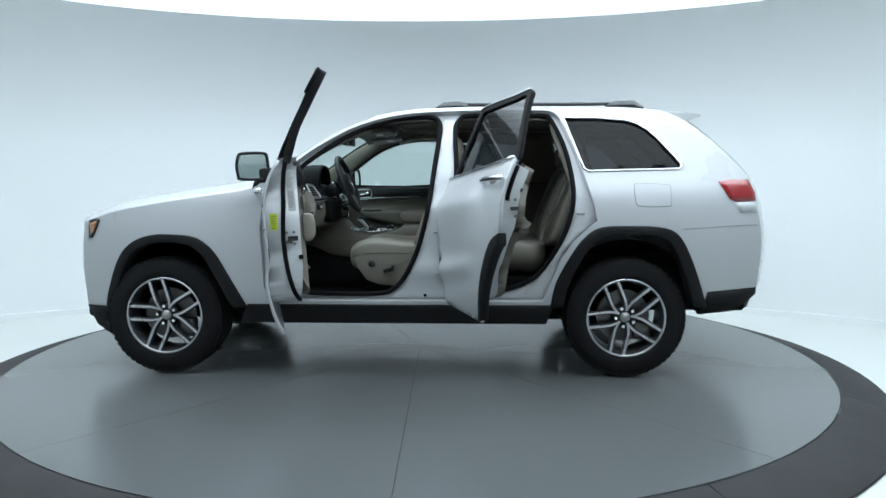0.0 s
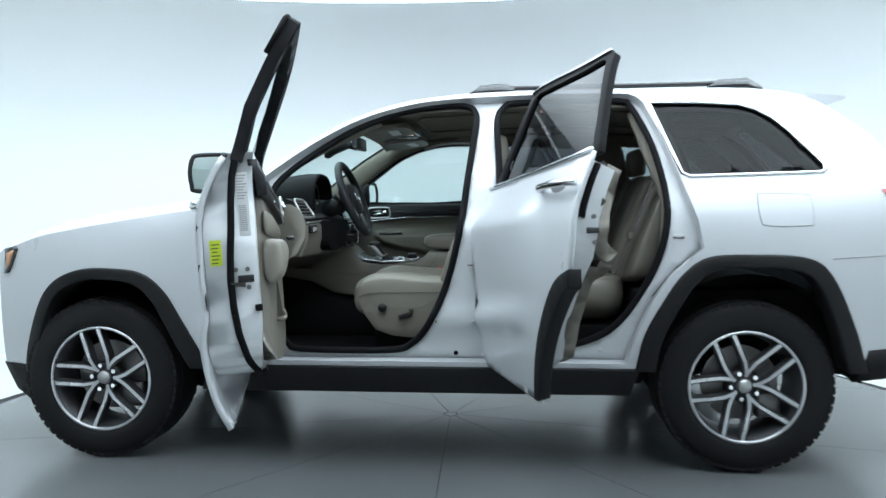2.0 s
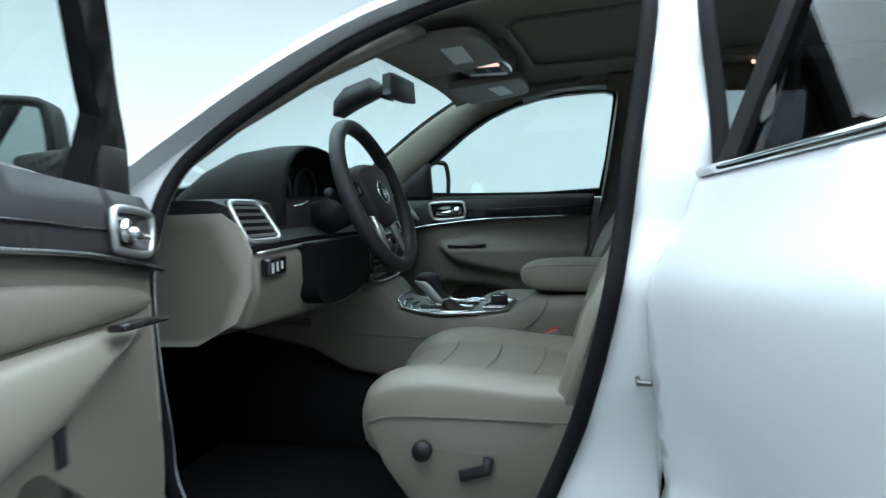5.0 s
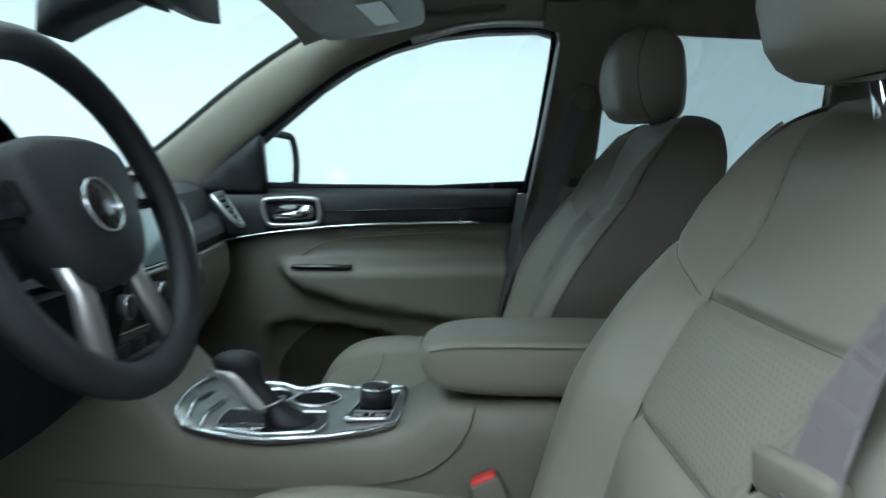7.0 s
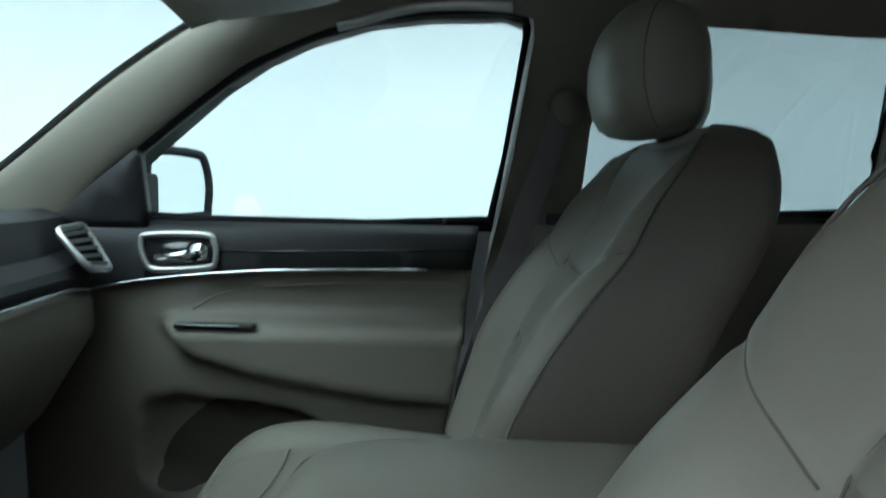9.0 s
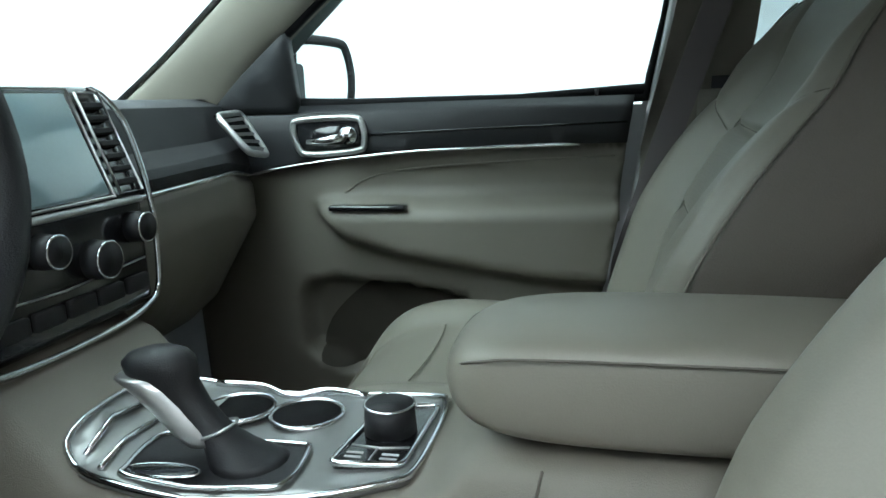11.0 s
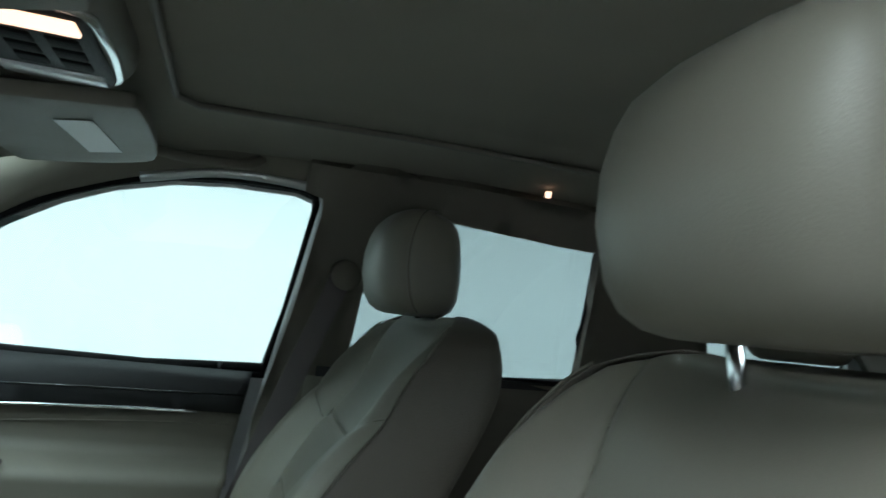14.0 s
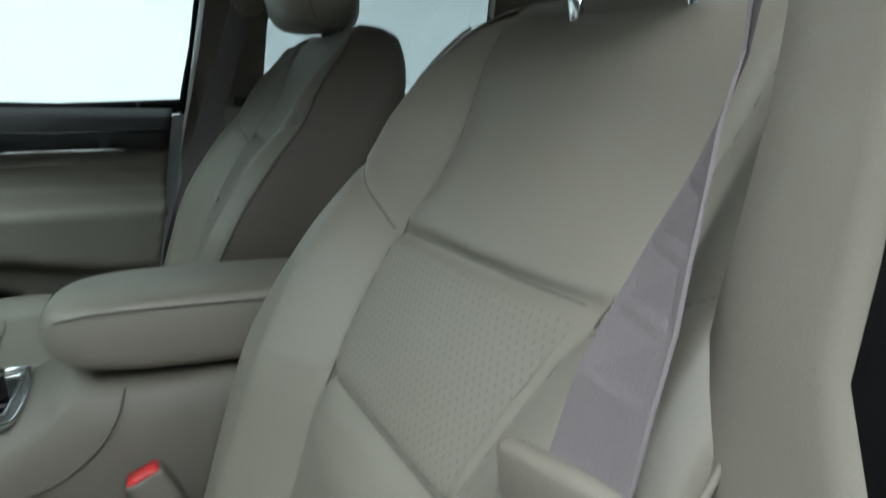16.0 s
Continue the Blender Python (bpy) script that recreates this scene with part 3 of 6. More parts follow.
    for k in range(5):
        t = k / 4
        w = half_width(3.70, 0.56) + 0.004
        rows.append([Vector((3.70 - 0.30 * (1 - t) * abs(u) ** 6 - 0.04 * (1 - t) + 0.20 * (1 - abs(u) ** 2.8), w * u, 0.40 + 0.165 * t)) for u in np.linspace(-1, 1, 25)])
    bm = bmesh.new()
    loft(bm, rows, closed=False)
    solid(part("rear_valance", bm, CLAD, SUV, "black plastic rear bumper bottom"), 0.02, -1)
    for s in (-1, 1):
        low = [(3.36, 0.425), (3.60, 0.44), (3.715, 0.53), (3.715, 0.572), (3.40, 0.55)]
        solid(part("rear_valance", panel(low, [], skin(s, -0.004), 0.06), CLAD, SUV), 0.03, s)
        low = [(-0.40, 0.24), (-0.50, 0.30), (-0.56, 0.43), (-0.39, 0.43)]
        solid(part("front_valance", panel(low, [], skin(s, -0.003), 0.06), CLAD, SUV), 0.03, s)
        # flares, sills
        for arch, inner, nm in ((ARCH_F, (0.0, 0.375), "front"), (ARCH_R, (2.915, 0.38), "rear")):
            cut = [(inner[0] + (x - inner[0]) * 0.83, inner[1] + (z - inner[1]) * 0.90) for x, z in arch]
            cut[0], cut[-1] = (cut[0][0], arch[0][1]), (cut[-1][0], arch[-1][1])
            f = part("wheel_arch_flare", panel(arch + cut[::-1], [], skin(s, -0.016), 0.05), CLAD, SUV, "black plastic wheel arch flare")
            solid(f, 0.10, s)
            soften(f, 0.008)
        sill = [(0.50, 0.34), (0.55, 0.462), (2.46, 0.462), (2.42, 0.34)]
        f = part("sill_cladding", panel(sill, [], skin(s, -0.012), 0.06), CLAD, SUV, "black plastic sill cladding")
        soften(solid(f, 0.16, s), 0.02, 3)
        # lamps
        tl = [(3.47, 1.225), (3.55, 1.235), (3.665, 1.235), (3.70, 1.15), (3.70, 1.105), (3.57, 1.10), (3.53, 1.12)]
        t = part("tail_lamp", panel(tl, [], skin(s, -0.008), 0.03), RED, SUV, "red rear lamp cluster")
        solid(t, 0.03, s)
        tl = [(3.56, 1.096), (3.70, 1.10), (3.70, 1.04), (3.60, 1.035)]
        solid(part("reversing_lens", panel(tl, [], skin(s, -0.006), 0.03), CLEAR, t, "clear reversing lens"), 0.03, s)
        hl = [(-0.505, 0.985), (-0.435, 1.0), (-0.422, 0.985), (-0.458, 0.905), (-0.48, 0.872), (-0.51, 0.868)]
        h = part("head_lamp", panel(hl, [], skin(s, -0.008), 0.03), GLOSSBLACK, SUV, "dark glossy headlamp lens")
        solid(h, 0.03, s)
        hl = [(-0.492, 0.965), (-0.443, 0.98), (-0.468, 0.915), (-0.492, 0.89)]
        solid(part("side_marker", panel(hl, [], skin(s, -0.012), 0.03), AMBER, h, "amber side marker"), 0.01, s)
    # fuel flap, seen as a thin gap round it
    flap = curve2([(2.95, 1.195), (2.97, 1.21), (3.14, 1.205), (3.165, 1.19), (3.165, 1.09), (3.14, 1.075), (2.985, 1.075), (2.955, 1.10)], 3, True)
    bm = bmesh.new()
    tube(bm, rim_line(flap, -1, 0.0, 0.02), 0.0035, 4, True)
    f = part("fuel_flap", panel(flap, [], skin(-1, -0.002), 0.05), PAINT, SUV)
    part("flap_gap", bm, GREYINK, f)
    bm = bmesh.new()
    tube(bm, [skin(-1, -0.0005)(x, z) for x, z in ((3.24, 0.935), (3.4, 0.945), (3.6, 0.955), (3.71, 0.96))], 0.003, 4)
    part("bumper_gap", bm, GREYINK, SUV)
    # spoiler
    bm = bmesh.new()
    loft(bm, [[Vector((x, 0.60 * u, z + 0.05 * (1 - abs(u) ** 2.4))) for x, z in ((3.16, 1.668), (3.30, 1.668), (3.425, 1.655), (3.432, 1.648), (3.42, 1.64), (3.30, 1.60), (3.2, 1.60))] for u in np.linspace(-1, 1, 21)])
    sharp(part("spoiler", bm, PAINT, SUV, "white roof spoiler"), 40)
    # roof rails
    for s in (-1, 1):
        bm = bmesh.new()
        y = s * 0.575
        tube(bm, curve([(1.72, y, 1.705), (1.80, y, 1.734), (1.95, y, 1.730), (2.3, y, 1.730), (2.8, y, 1.730), (2.95, y, 1.734), (3.06, y, 1.705)], 6), 0.013, 8)
        r = part("roof_rail", bm, GLOSSBLACK, SUV, "slim black roof rail")
        for x0, x1 in ((1.70, 1.93), (2.80, 3.07)):
            bm = bmesh.new()
            loft(bm, [[Vector((x, y + dy, z)) for dy, z in ((-0.02, zb), (-0.012, zt), (0.012, zt), (0.02, zb))] for x, zb, zt in ((x0, 1.69, 1.70), (x0 + 0.07, 1.69, 1.745), (x1 - 0.07, 1.69, 1.75), (x1, 1.69, 1.74 if x1 < 2 else 1.705))])
            part("rail_foot", bm, GLOSSBLACK, r)
    # floor pan, firewall, wheel wells
    bm = bmesh.new()
    block(bm, (0.45, -0.80, 0.36), (2.50, 0.80, 0.455), 0.02)
    part("floor_pan", bm, CARPET, SUV, "black carpeted floor")
    bm = bmesh.new()
    block(bm, (2.48, -0.74, 0.40), (3.70, 0.74, 0.78), 0.02)
    part("boot_floor", bm, CARPET, SUV)
    bm = bmesh.new()
    block(bm, (0.42, -0.82, 0.40), (0.50, 0.82, 1.10), 0.02)
    part("firewall", bm, CARPET, SUV)
    bm = bmesh.new()
    block(bm, (-0.70, -0.55, 0.30), (0.5, 0.55, 0.95), 0.03)
    part("engine_block", bm, CLAD, SUV)
    for s in (-1, 1):
        for cx in (0.0, 2.915):
            bm = bmesh.new()
            pr = [(cx + 0.47 * math.cos(a), 0.40 + 0.47 * math.sin(a)) for a in [math.pi * i / 14 for i in range(15)]]
            loft(bm, [[Vector((x, s * y, z)) for x, z in pr] for y in (0.55, 0.90 if cx > 1 else 0.79)], closed=False)
            w = part("wheel_well", bm, CLAD, SUV)
            bm = bmesh.new()
            vs = [bm.verts.new((x, s * 0.55, z)) for x, z in pr]
            bm.faces.new(vs)
            part("well_liner", bm, CLAD, w)
    bm = bmesh.new()
    for x in (0.35, 2.60):
        tube(bm, [(x, -0.6, 0.30), (x, 0.6, 0.30)], 0.03, 8)
    block(bm, (0.5, -0.25, 0.24), (2.6, 0.25, 0.37), 0.03)
    part("underbody", bm, CLAD, SUV)


def wheel(x, side, z):
    y = side * 0.78
    hub = tagged(new("wheel"), "black all-season tyre on a split-spoke alloy rim")
    hub.parent = SUV
    hub.matrix_basis = pose(x, y, z, 0, 0, 0 if side < 0 else 180)
    # built facing -y
    prof = [(0.235, 0.10), (0.242, 0.125), (0.28, 0.134), (0.33, 0.130), (0.360, 0.117), (0.371, 0.097), (0.3755, 0.05)]
    prof = prof + [(r, -d) for r, d in prof[::-1]]
    n = 72
    bm = bmesh.new()
    loft(bm, [[Vector((r * math.cos(a), -d, r * math.sin(a))) for r, d in prof] for a in [2 * math.pi * i / n for i in range(n)]] + [[Vector((r, -d, 0)) for r, d in prof]], closed=False)
    bmesh.ops.remove_doubles(bm, verts=bm.verts[:], dist=1e-5)
    t = part("tyre", bm, TYRE, hub, "black rubber tyre")
    bm = bmesh.new()
    for i in range(54):
        a = 2 * math.pi * i / 54
        for d in (-0.10, -0.055, 0.0, 0.055, 0.10):
            m = Matrix.Rotation(-a + d * 0.35, 4, "Y")
            rr = 0.3755 if abs(d) < 0.08 else 0.3665
            block(bm, (-0.016, d - 0.02, rr - 0.012), (0.016, d + 0.02, rr + 0.001), 0, 1, m)
    part("tread", bm, TYRE, t, smooth=False)
    # barrel and lip
    prof = [(0.238, -0.10), (0.225, -0.09), (0.215, 0.0), (0.222, 0.085), (0.236, 0.108), (0.246, 0.118), (0.249, 0.124), (0.246, 0.127), (0.236, 0.118)]
    bm = bmesh.new()
    loft(bm, [[Vector((r * math.cos(a), -d, r * math.sin(a))) for r, d in prof] for a in [2 * math.pi * i / n for i in range(n + 1)]], closed=False)
    bmesh.ops.remove_doubles(bm, verts=bm.verts[:], dist=1e-5)
    rim = part("rim", bm, ALLOYDARK, hub, "machined alloy rim with dark pockets")
    bm = bmesh.new()
    tube(bm, [(0.240 * math.cos(a), -0.122, 0.240 * math.sin(a)) for a in [2 * math.pi * i / n for i in range(n)]], 0.0075, 8, True)
    part("lip", bm, ALLOY, rim, "bright machined rim lip")
    for i in range(5):
        a0 = radians(104 if x < 1 else 113.5) + 2 * math.pi * i / 5
        e = Vector((math.cos(a0), 0, math.sin(a0)))
        p = Vector((-math.sin(a0), 0, math.cos(a0)))
        for sgn in (-1, 1):
            line = [(0.030, 0.026, 0.088, 0.0075), (0.062, 0.036, 0.096, 0.008), (0.098, 0.0435, 0.102, 0.0085), (0.17, 0.043, 0.108, 0.0085), (0.2365, 0.042, 0.114, 0.0095)]
            for mat, nm, low, wid, dep in ((ALLOYDARK, "spoke_flank", -0.0015, 1.45, 0.04), (ALLOY, "spoke", 0.0, 0.85, 0.006)):
                bm = bmesh.new()
                rings = []
                for k, (r, q, d, w) in enumerate(line):
                    n1, n0 = line[min(k + 1, 4)], line[max(k - 1, 0)]
                    along = (e * (n1[0] - n0[0]) + p * sgn * (n1[1] - n0[1])).normalized()
                    side_ = Vector((-along.z, 0, along.x)) * w * wid
                    c = e * r + p * sgn * q + Vector((0, -(d + low), 0))
                    rings.append([c + side_ * 1.15 + Vector((0, dep, 0)), c + side_, c - side_, c - side_ * 1.15 + Vector((0, dep, 0))])
                loft(bm, rings)
                part(nm, bm, mat, rim, smooth=False)
    bm = bmesh.new()
    disc(bm, (0, -0.05, 0), (0, -1, 0), 0.078, 0.030, 32, 0.06)
    part("hub", bm, ALLOYDARK, rim)
    bm = bmesh.new()
    disc(bm, (0, -0.09, 0), (0, -1, 0), 0.033, 0.016, 28, 0.028)
    part("cap", bm, SATIN, rim, "silver centre cap")
    for i in range(5):
        a = radians(104 if x < 1 else 113.5) + 2 * math.pi * i / 5
        bm = bmesh.new()
        disc(bm, (0.058 * math.cos(a), -0.085, 0.058 * math.sin(a)), (0, -1, 0), 0.0105, 0.018, 6)
        part("lug_nut", bm, CHROME, rim, smooth=False)
    bm = bmesh.new()
    disc(bm, (0, 0.0, 0), (0, -1, 0), 0.165, 0.022, 48)
    part("brake_disc", bm, STEEL, hub, "worn steel brake disc", smooth=False)
    bm = bmesh.new()
    block(bm, (0.06, -0.06, -0.15), (0.17, 0.02, -0.03), 0.02)
    part("caliper", bm, STEEL, hub)


body()
for wx, wz in ((0.0, 0.379), (2.915, 0.379)):
    for ws in (-1, 1):
        wheel(wx, ws, wz)


# ---------- doors ----------
FRONT_OPEN, REAR_OPEN = 75, 68.3


def swung(door, hinge, degrees, lean):
    """Swing a door about its hinge line, whose top leans inwards."""
    axis = Vector((0, math.sin(radians(lean)), math.cos(radians(lean))))
    door.matrix_basis = Matrix.Translation(hinge) @ Matrix.Rotation(-radians(degrees), 4, axis) @ Matrix.Translation(-hinge)


def inner_wall(z):
    return lerp(z, [1.0, 1.19, 1.30, 1.56, 1.62, 1.70], [0.76, 0.755, 0.725, 0.665, 0.61, 0.50])


def trim_depth(x, z, x0, relief=True):
    """How far a front door's lining stands from the car's middle; x0 shifts it along the door."""
    x -= x0
    y = lerp(z, [0.45, 0.60, 0.85, 1.05, 1.19], [0.76, 0.745, 0.73, 0.735, 0.75])
    low = lerp(x, [0.99, 1.02, 1.06, 1.18, 1.43, 1.62], [0.985, 0.955, 0.925, 0.89, 0.852, 0.84])
    y -= 0.06 * step_up(z, low - 0.012, low + 0.022) * (1 - step_up(z, 0.985, 1.015)) * step_up(x, 0.97, 1.04)
    y += 0.012 * step_up(z, 1.012, 1.02) * (1 - step_up(z, 1.06, 1.075)) * step_up(x, 1.05, 1.12)
    px, pz = (x - 1.13) / 0.19, (z - 0.73 + 0.10 * (x - 1.13)) / 0.105
    pocket = 1 - step_up(px * px * px * px + pz * pz * pz * pz, 0.75, 1.05)
    return y + 0.045 * pocket if relief else 0.742


CHROME_LINE = [(0.70, 1.012), (0.81, 1.05), (0.97, 1.08), (1.17, 1.10), (1.35, 1.107), (1.515, 1.11)]


def lining(parent, side, x0=0.0, x1=1.60):
    """The inner face of a front door."""
    def lay(dy):
        return lambda x, z: Vector((x, side * (trim_depth(x, z, x0, side > 0) + dy + (0.042 * step_up(x, x1 - 0.10, x1) ** 2 if side < 0 else 0)), z))
    foot = curve2([(1.25, 0.545), (1.12, 0.55), (1.03, 0.577), (0.965, 0.63), (0.93, 0.72), (0.92, 0.82), (0.92, 0.90)], 3) if side < 0 else [(0.72, 0.50), (0.70, 0.60), (0.70, 1.02)]
    shape = [(a + x0, b) for a, b in foot] + [(a + x0, b) for a, b in (CHROME_LINE[1:] if side > 0 else [(0.92, 1.071)] + CHROME_LINE[2:])] + ([(x1, 1.11), (x1 - 0.015, 0.98), (x1 - 0.045, 0.80), (x1 - 0.08, 0.56), (x1 - 0.13, 0.50)] if side > 0 else curve2([(x1, 1.11), (x1, 0.98), (x1 - 0.004, 0.80), (x1 - 0.014, 0.70), (x1 - 0.035, 0.63), (x1 - 0.075, 0.592), (x1 - 0.15, 0.573), (1.45, 0.553)], 3))
    t = part("lining", panel(shape, [], lay(0), 0.014), BEIGE, parent, "beige moulded door lining with armrest and pocket")
    solid(t, 0.075 if side < 0 else 0.03, -side)
    if side < 0:
        soften(t, 0.005, 2, 60)
        bm = bmesh.new()
        rings = []
        for x, zb, zt, d in ((0.99, 0.982, 0.992, 0.008), (1.04, 0.968, 0.994, 0.03), (1.12, 0.943, 0.993, 0.045), (1.27, 0.886, 0.991, 0.055), (1.48, 0.850, 0.984, 0.06), (1.66, 0.822, 0.975, 0.06), (1.725, 0.822, 0.972, 0.055), (1.738, 0.83, 0.965, 0.02)):
            m_ = (zb + zt) / 2
            rings.append([Vector((x + x0, -(0.742 - d * k), z)) for k, z in ((-0.3, zb), (0.55, zb + 0.006), (0.92, zb + 0.03), (1.0, m_), (0.95, zt - 0.03), (0.8, zt - 0.004), (0.3, zt), (-0.3, zt))])
        loft(bm, rings)
        subdivide(part("armrest_pad", bm, LEATHER, parent, "padded beige armrest"), 2)
        bm = bmesh.new()
        rings = []
        for x, zb, zt, d in ((0.92, 1.01, 1.035, 0.006), (1.0, 1.0, 1.056, 0.018), (1.3, 0.99, 1.074, 0.020), (1.68, 0.98, 1.074, 0.020), (1.735, 0.985, 1.066, 0.008)):
            rings.append([Vector((x + x0, -(0.742 - d * k), z)) for k, z in ((-0.3, zb), (0.5, zb + 0.004), (1.0, zb + 0.02), (1.0, zt - 0.02), (0.5, zt - 0.004), (-0.3, zt))])
        loft(bm, rings)
        subdivide(part("bolster_pad", bm, BEIGE, parent, "soft beige bolster"), 2)
    strip = [(0.92, 1.071)] + CHROME_LINE[2:] if side < 0 else CHROME_LINE
    head = [(0.92, 1.20)] if side < 0 else [(0.84, 1.195), (0.74, 1.205), (0.70, 1.16)]
    up = [(a + x0, b) for a, b in strip] + [(x1, 1.11), (x1 + 0.012, 1.195 if side > 0 else 1.222)] + [(a + x0, b) for a, b in head]
    u = part("upper_lining", panel(up, [], lambda x, z: Vector((x, side * (0.722 + 0.02 * step_up(z, 1.16, 1.2)), z)), 0.03), BLACK, parent, "black soft upper door lining")
    solid(u, 0.03, -side)
    bm = bmesh.new()
    tube(bm, curve([(a + x0, side * 0.716, b) for a, b in strip], 5), 0.0038, 6)
    part("chrome_strip", bm, CHROME, parent, "thin chrome strip")
    bm = bmesh.new()
    tube(bm, [(1.05 + x0, side * 0.720, 1.135), (1.3 + x0, side * 0.720, 1.142), (x1, side * 0.720, 1.148)], 0.002, 5)
    part("crease", bm, GLOSSBLACK, parent)
    # release handle
    ring_ = curve([(0.955 + x0, side * 0.716, 1.155), (0.975 + x0, side * 0.716, 1.168), (1.08 + x0, side * 0.716, 1.170), (1.10 + x0, side * 0.716, 1.155), (1.102 + x0, side * 0.716, 1.12), (1.085 + x0, side * 0.716, 1.106), (0.99 + x0, side * 0.716, 1.100), (0.965 + x0, side * 0.716, 1.112)], 4, True)
    bm = bmesh.new()
    tube(bm, ring_, 0.0065, 6, True)
    h = part("door_release", bm, SATIN, parent, "satin silver handle bezel")
    bm = bmesh.new()
    block(bm, (0.965 + x0, min(side * 0.717, side * 0.721), 1.108), (1.092 + x0, max(side * 0.717, side * 0.721), 1.162), 0.0)
    part("recess", bm, GLOSSBLACK, h)
    bm = bmesh.new()
    tube(bm, [(0.985 + x0, side * 0.712, 1.125), (1.03 + x0, side * 0.708, 1.128), (1.06 + x0, side * 0.708, 1.134)], [0.006, 0.008, 0.010], 8)
    disc(bm, (1.072 + x0, side * 0.716, 1.136), (0, -side, 0), 0.018, 0.012, 20)
    part("lever", bm, CHROME, h, "chrome release lever")
    bm = bmesh.new()
    block(bm, (1.035 + x0, min(side * 0.67, side * 0.70), 0.992), (1.19 + x0, max(side * 0.67, side * 0.70), 1.003), 0.004)
    part("switch_slot", bm, GLOSSBLACK, parent, "black switch slot in the armrest")
    # dark sheet on the lining, painted in for the pocket's shade
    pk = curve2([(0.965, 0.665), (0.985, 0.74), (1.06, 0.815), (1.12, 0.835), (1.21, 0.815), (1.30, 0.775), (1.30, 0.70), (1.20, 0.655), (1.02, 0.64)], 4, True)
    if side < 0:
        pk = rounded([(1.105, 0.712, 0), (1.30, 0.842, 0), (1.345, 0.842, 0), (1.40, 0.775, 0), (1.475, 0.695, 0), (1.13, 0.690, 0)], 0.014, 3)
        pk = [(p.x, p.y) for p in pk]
    part("pocket_shade", panel([(x + x0, z) for x, z in pk], [], lambda x, z: Vector((x, side * (trim_depth(x, z, x0, side > 0) - 0.0015), z)), 0.025), POCKET_SHADE, parent, "dark sheet for the shade inside the door pocket")
    bm = bmesh.new()
    line = curve2([(1.05 + x0, 1.02), (1.10 + x0, 1.05), (1.2 + x0, 1.068), (1.4 + x0, 1.08), (x1 - 0.02, 1.086)], 5)
    tube(bm, [(x, side * (trim_depth(x, z, x0) - 0.0005), z) for x, z in line], 0.002, 5)
    if side > 0:
        part("stitch_line", bm, STITCH, parent)


def wing_mirror(parent, side):
    y = side * 1.035
    ox, oz = (-0.031, -0.018) if side > 0 else (0.0, 0.025)
    if side < 0:
        y = -0.99
    bm = bmesh.new()
    shape = [(-0.10, -0.075), (-0.075, -0.09), (0.085, -0.085), (0.10, -0.06), (0.105, 0.0), (0.09, 0.065), (0.06, 0.085), (-0.07, 0.088), (-0.10, 0.06)]
    shape = [(a * 0.93 * (1.0 if side > 0 else 1), b * 0.95) for a, b in curve2(shape, 3, True)]
    def hoop(x, k, kk=1.0):
        return [Vector((x + ox - 0.022 + 0.40 * a, y + side * a * k, 1.285 + oz + b * k)) for a, b in shape]
    loft(bm, [hoop(x, k) for x, k in ((0.80, 0.35), (0.815, 0.62), (0.85, 0.86), (0.90, 0.975))])
    m = part("wing_mirror", bm, PAINT, parent, "white wing mirror with a black back rim")
    bm = bmesh.new()
    loft(bm, [hoop(x, k) for x, k in ((0.895, 0.978), (0.92, 1.0), (0.945, 1.0), (0.956, 1.005), (0.959, 0.96), (0.950, 0.86))], caps=False)
    part("bezel", bm, CLAD, m, "black mirror bezel")
    bm = bmesh.new()
    bm.faces.new([bm.verts.new(p + Vector((0.004, 0, 0))) for p in hoop(0.9485, 0.88)])
    part("mirror_glass", bm, MIRROR, m, "mirror glass", smooth=False)
    bm = bmesh.new()
    tube(bm, hoop(0.953, 0.93), 0.0115 if side > 0 else 0.009, 8, True)
    part("glass_rim", bm, CLAD, m, "black rim round the mirror glass")
    bm = bmesh.new()
    tall = 1.55 if side > 0 else 1.0
    loft(bm, [[Vector((0.87 + ox + dx * k, yy, 1.235 + oz + (0.018 if side > 0 else 0) + dz * k * tall)) for dx, dz in ((-0.05, -0.05), (0.05, -0.05), (0.05, 0.04), (-0.05, 0.04))] for yy, k in ((side * 0.80, 1.2), (side * 0.88, 0.95), (side * 0.97, 0.9))])
    soften(part("mirror_arm", bm, CLAD, m), 0.012, 3)


DOOR_FLANK = curve2([(0.36, 0.876), (0.46, 0.922), (0.54, 0.941), (0.61, 0.951), (0.68, 0.951), (0.75, 0.936), (0.86, 0.939), (1.0, 0.938), (1.06, 0.931), (1.12, 0.912), (1.18, 0.884), (1.24, 0.842)], 5)


def door_skin(inset=0.0):
    """The front door's own outer face."""
    return lambda x, z: Vector((x, -(lerp(z, [p[0] for p in DOOR_FLANK], [p[1] for p in DOOR_FLANK]) - inset), z))


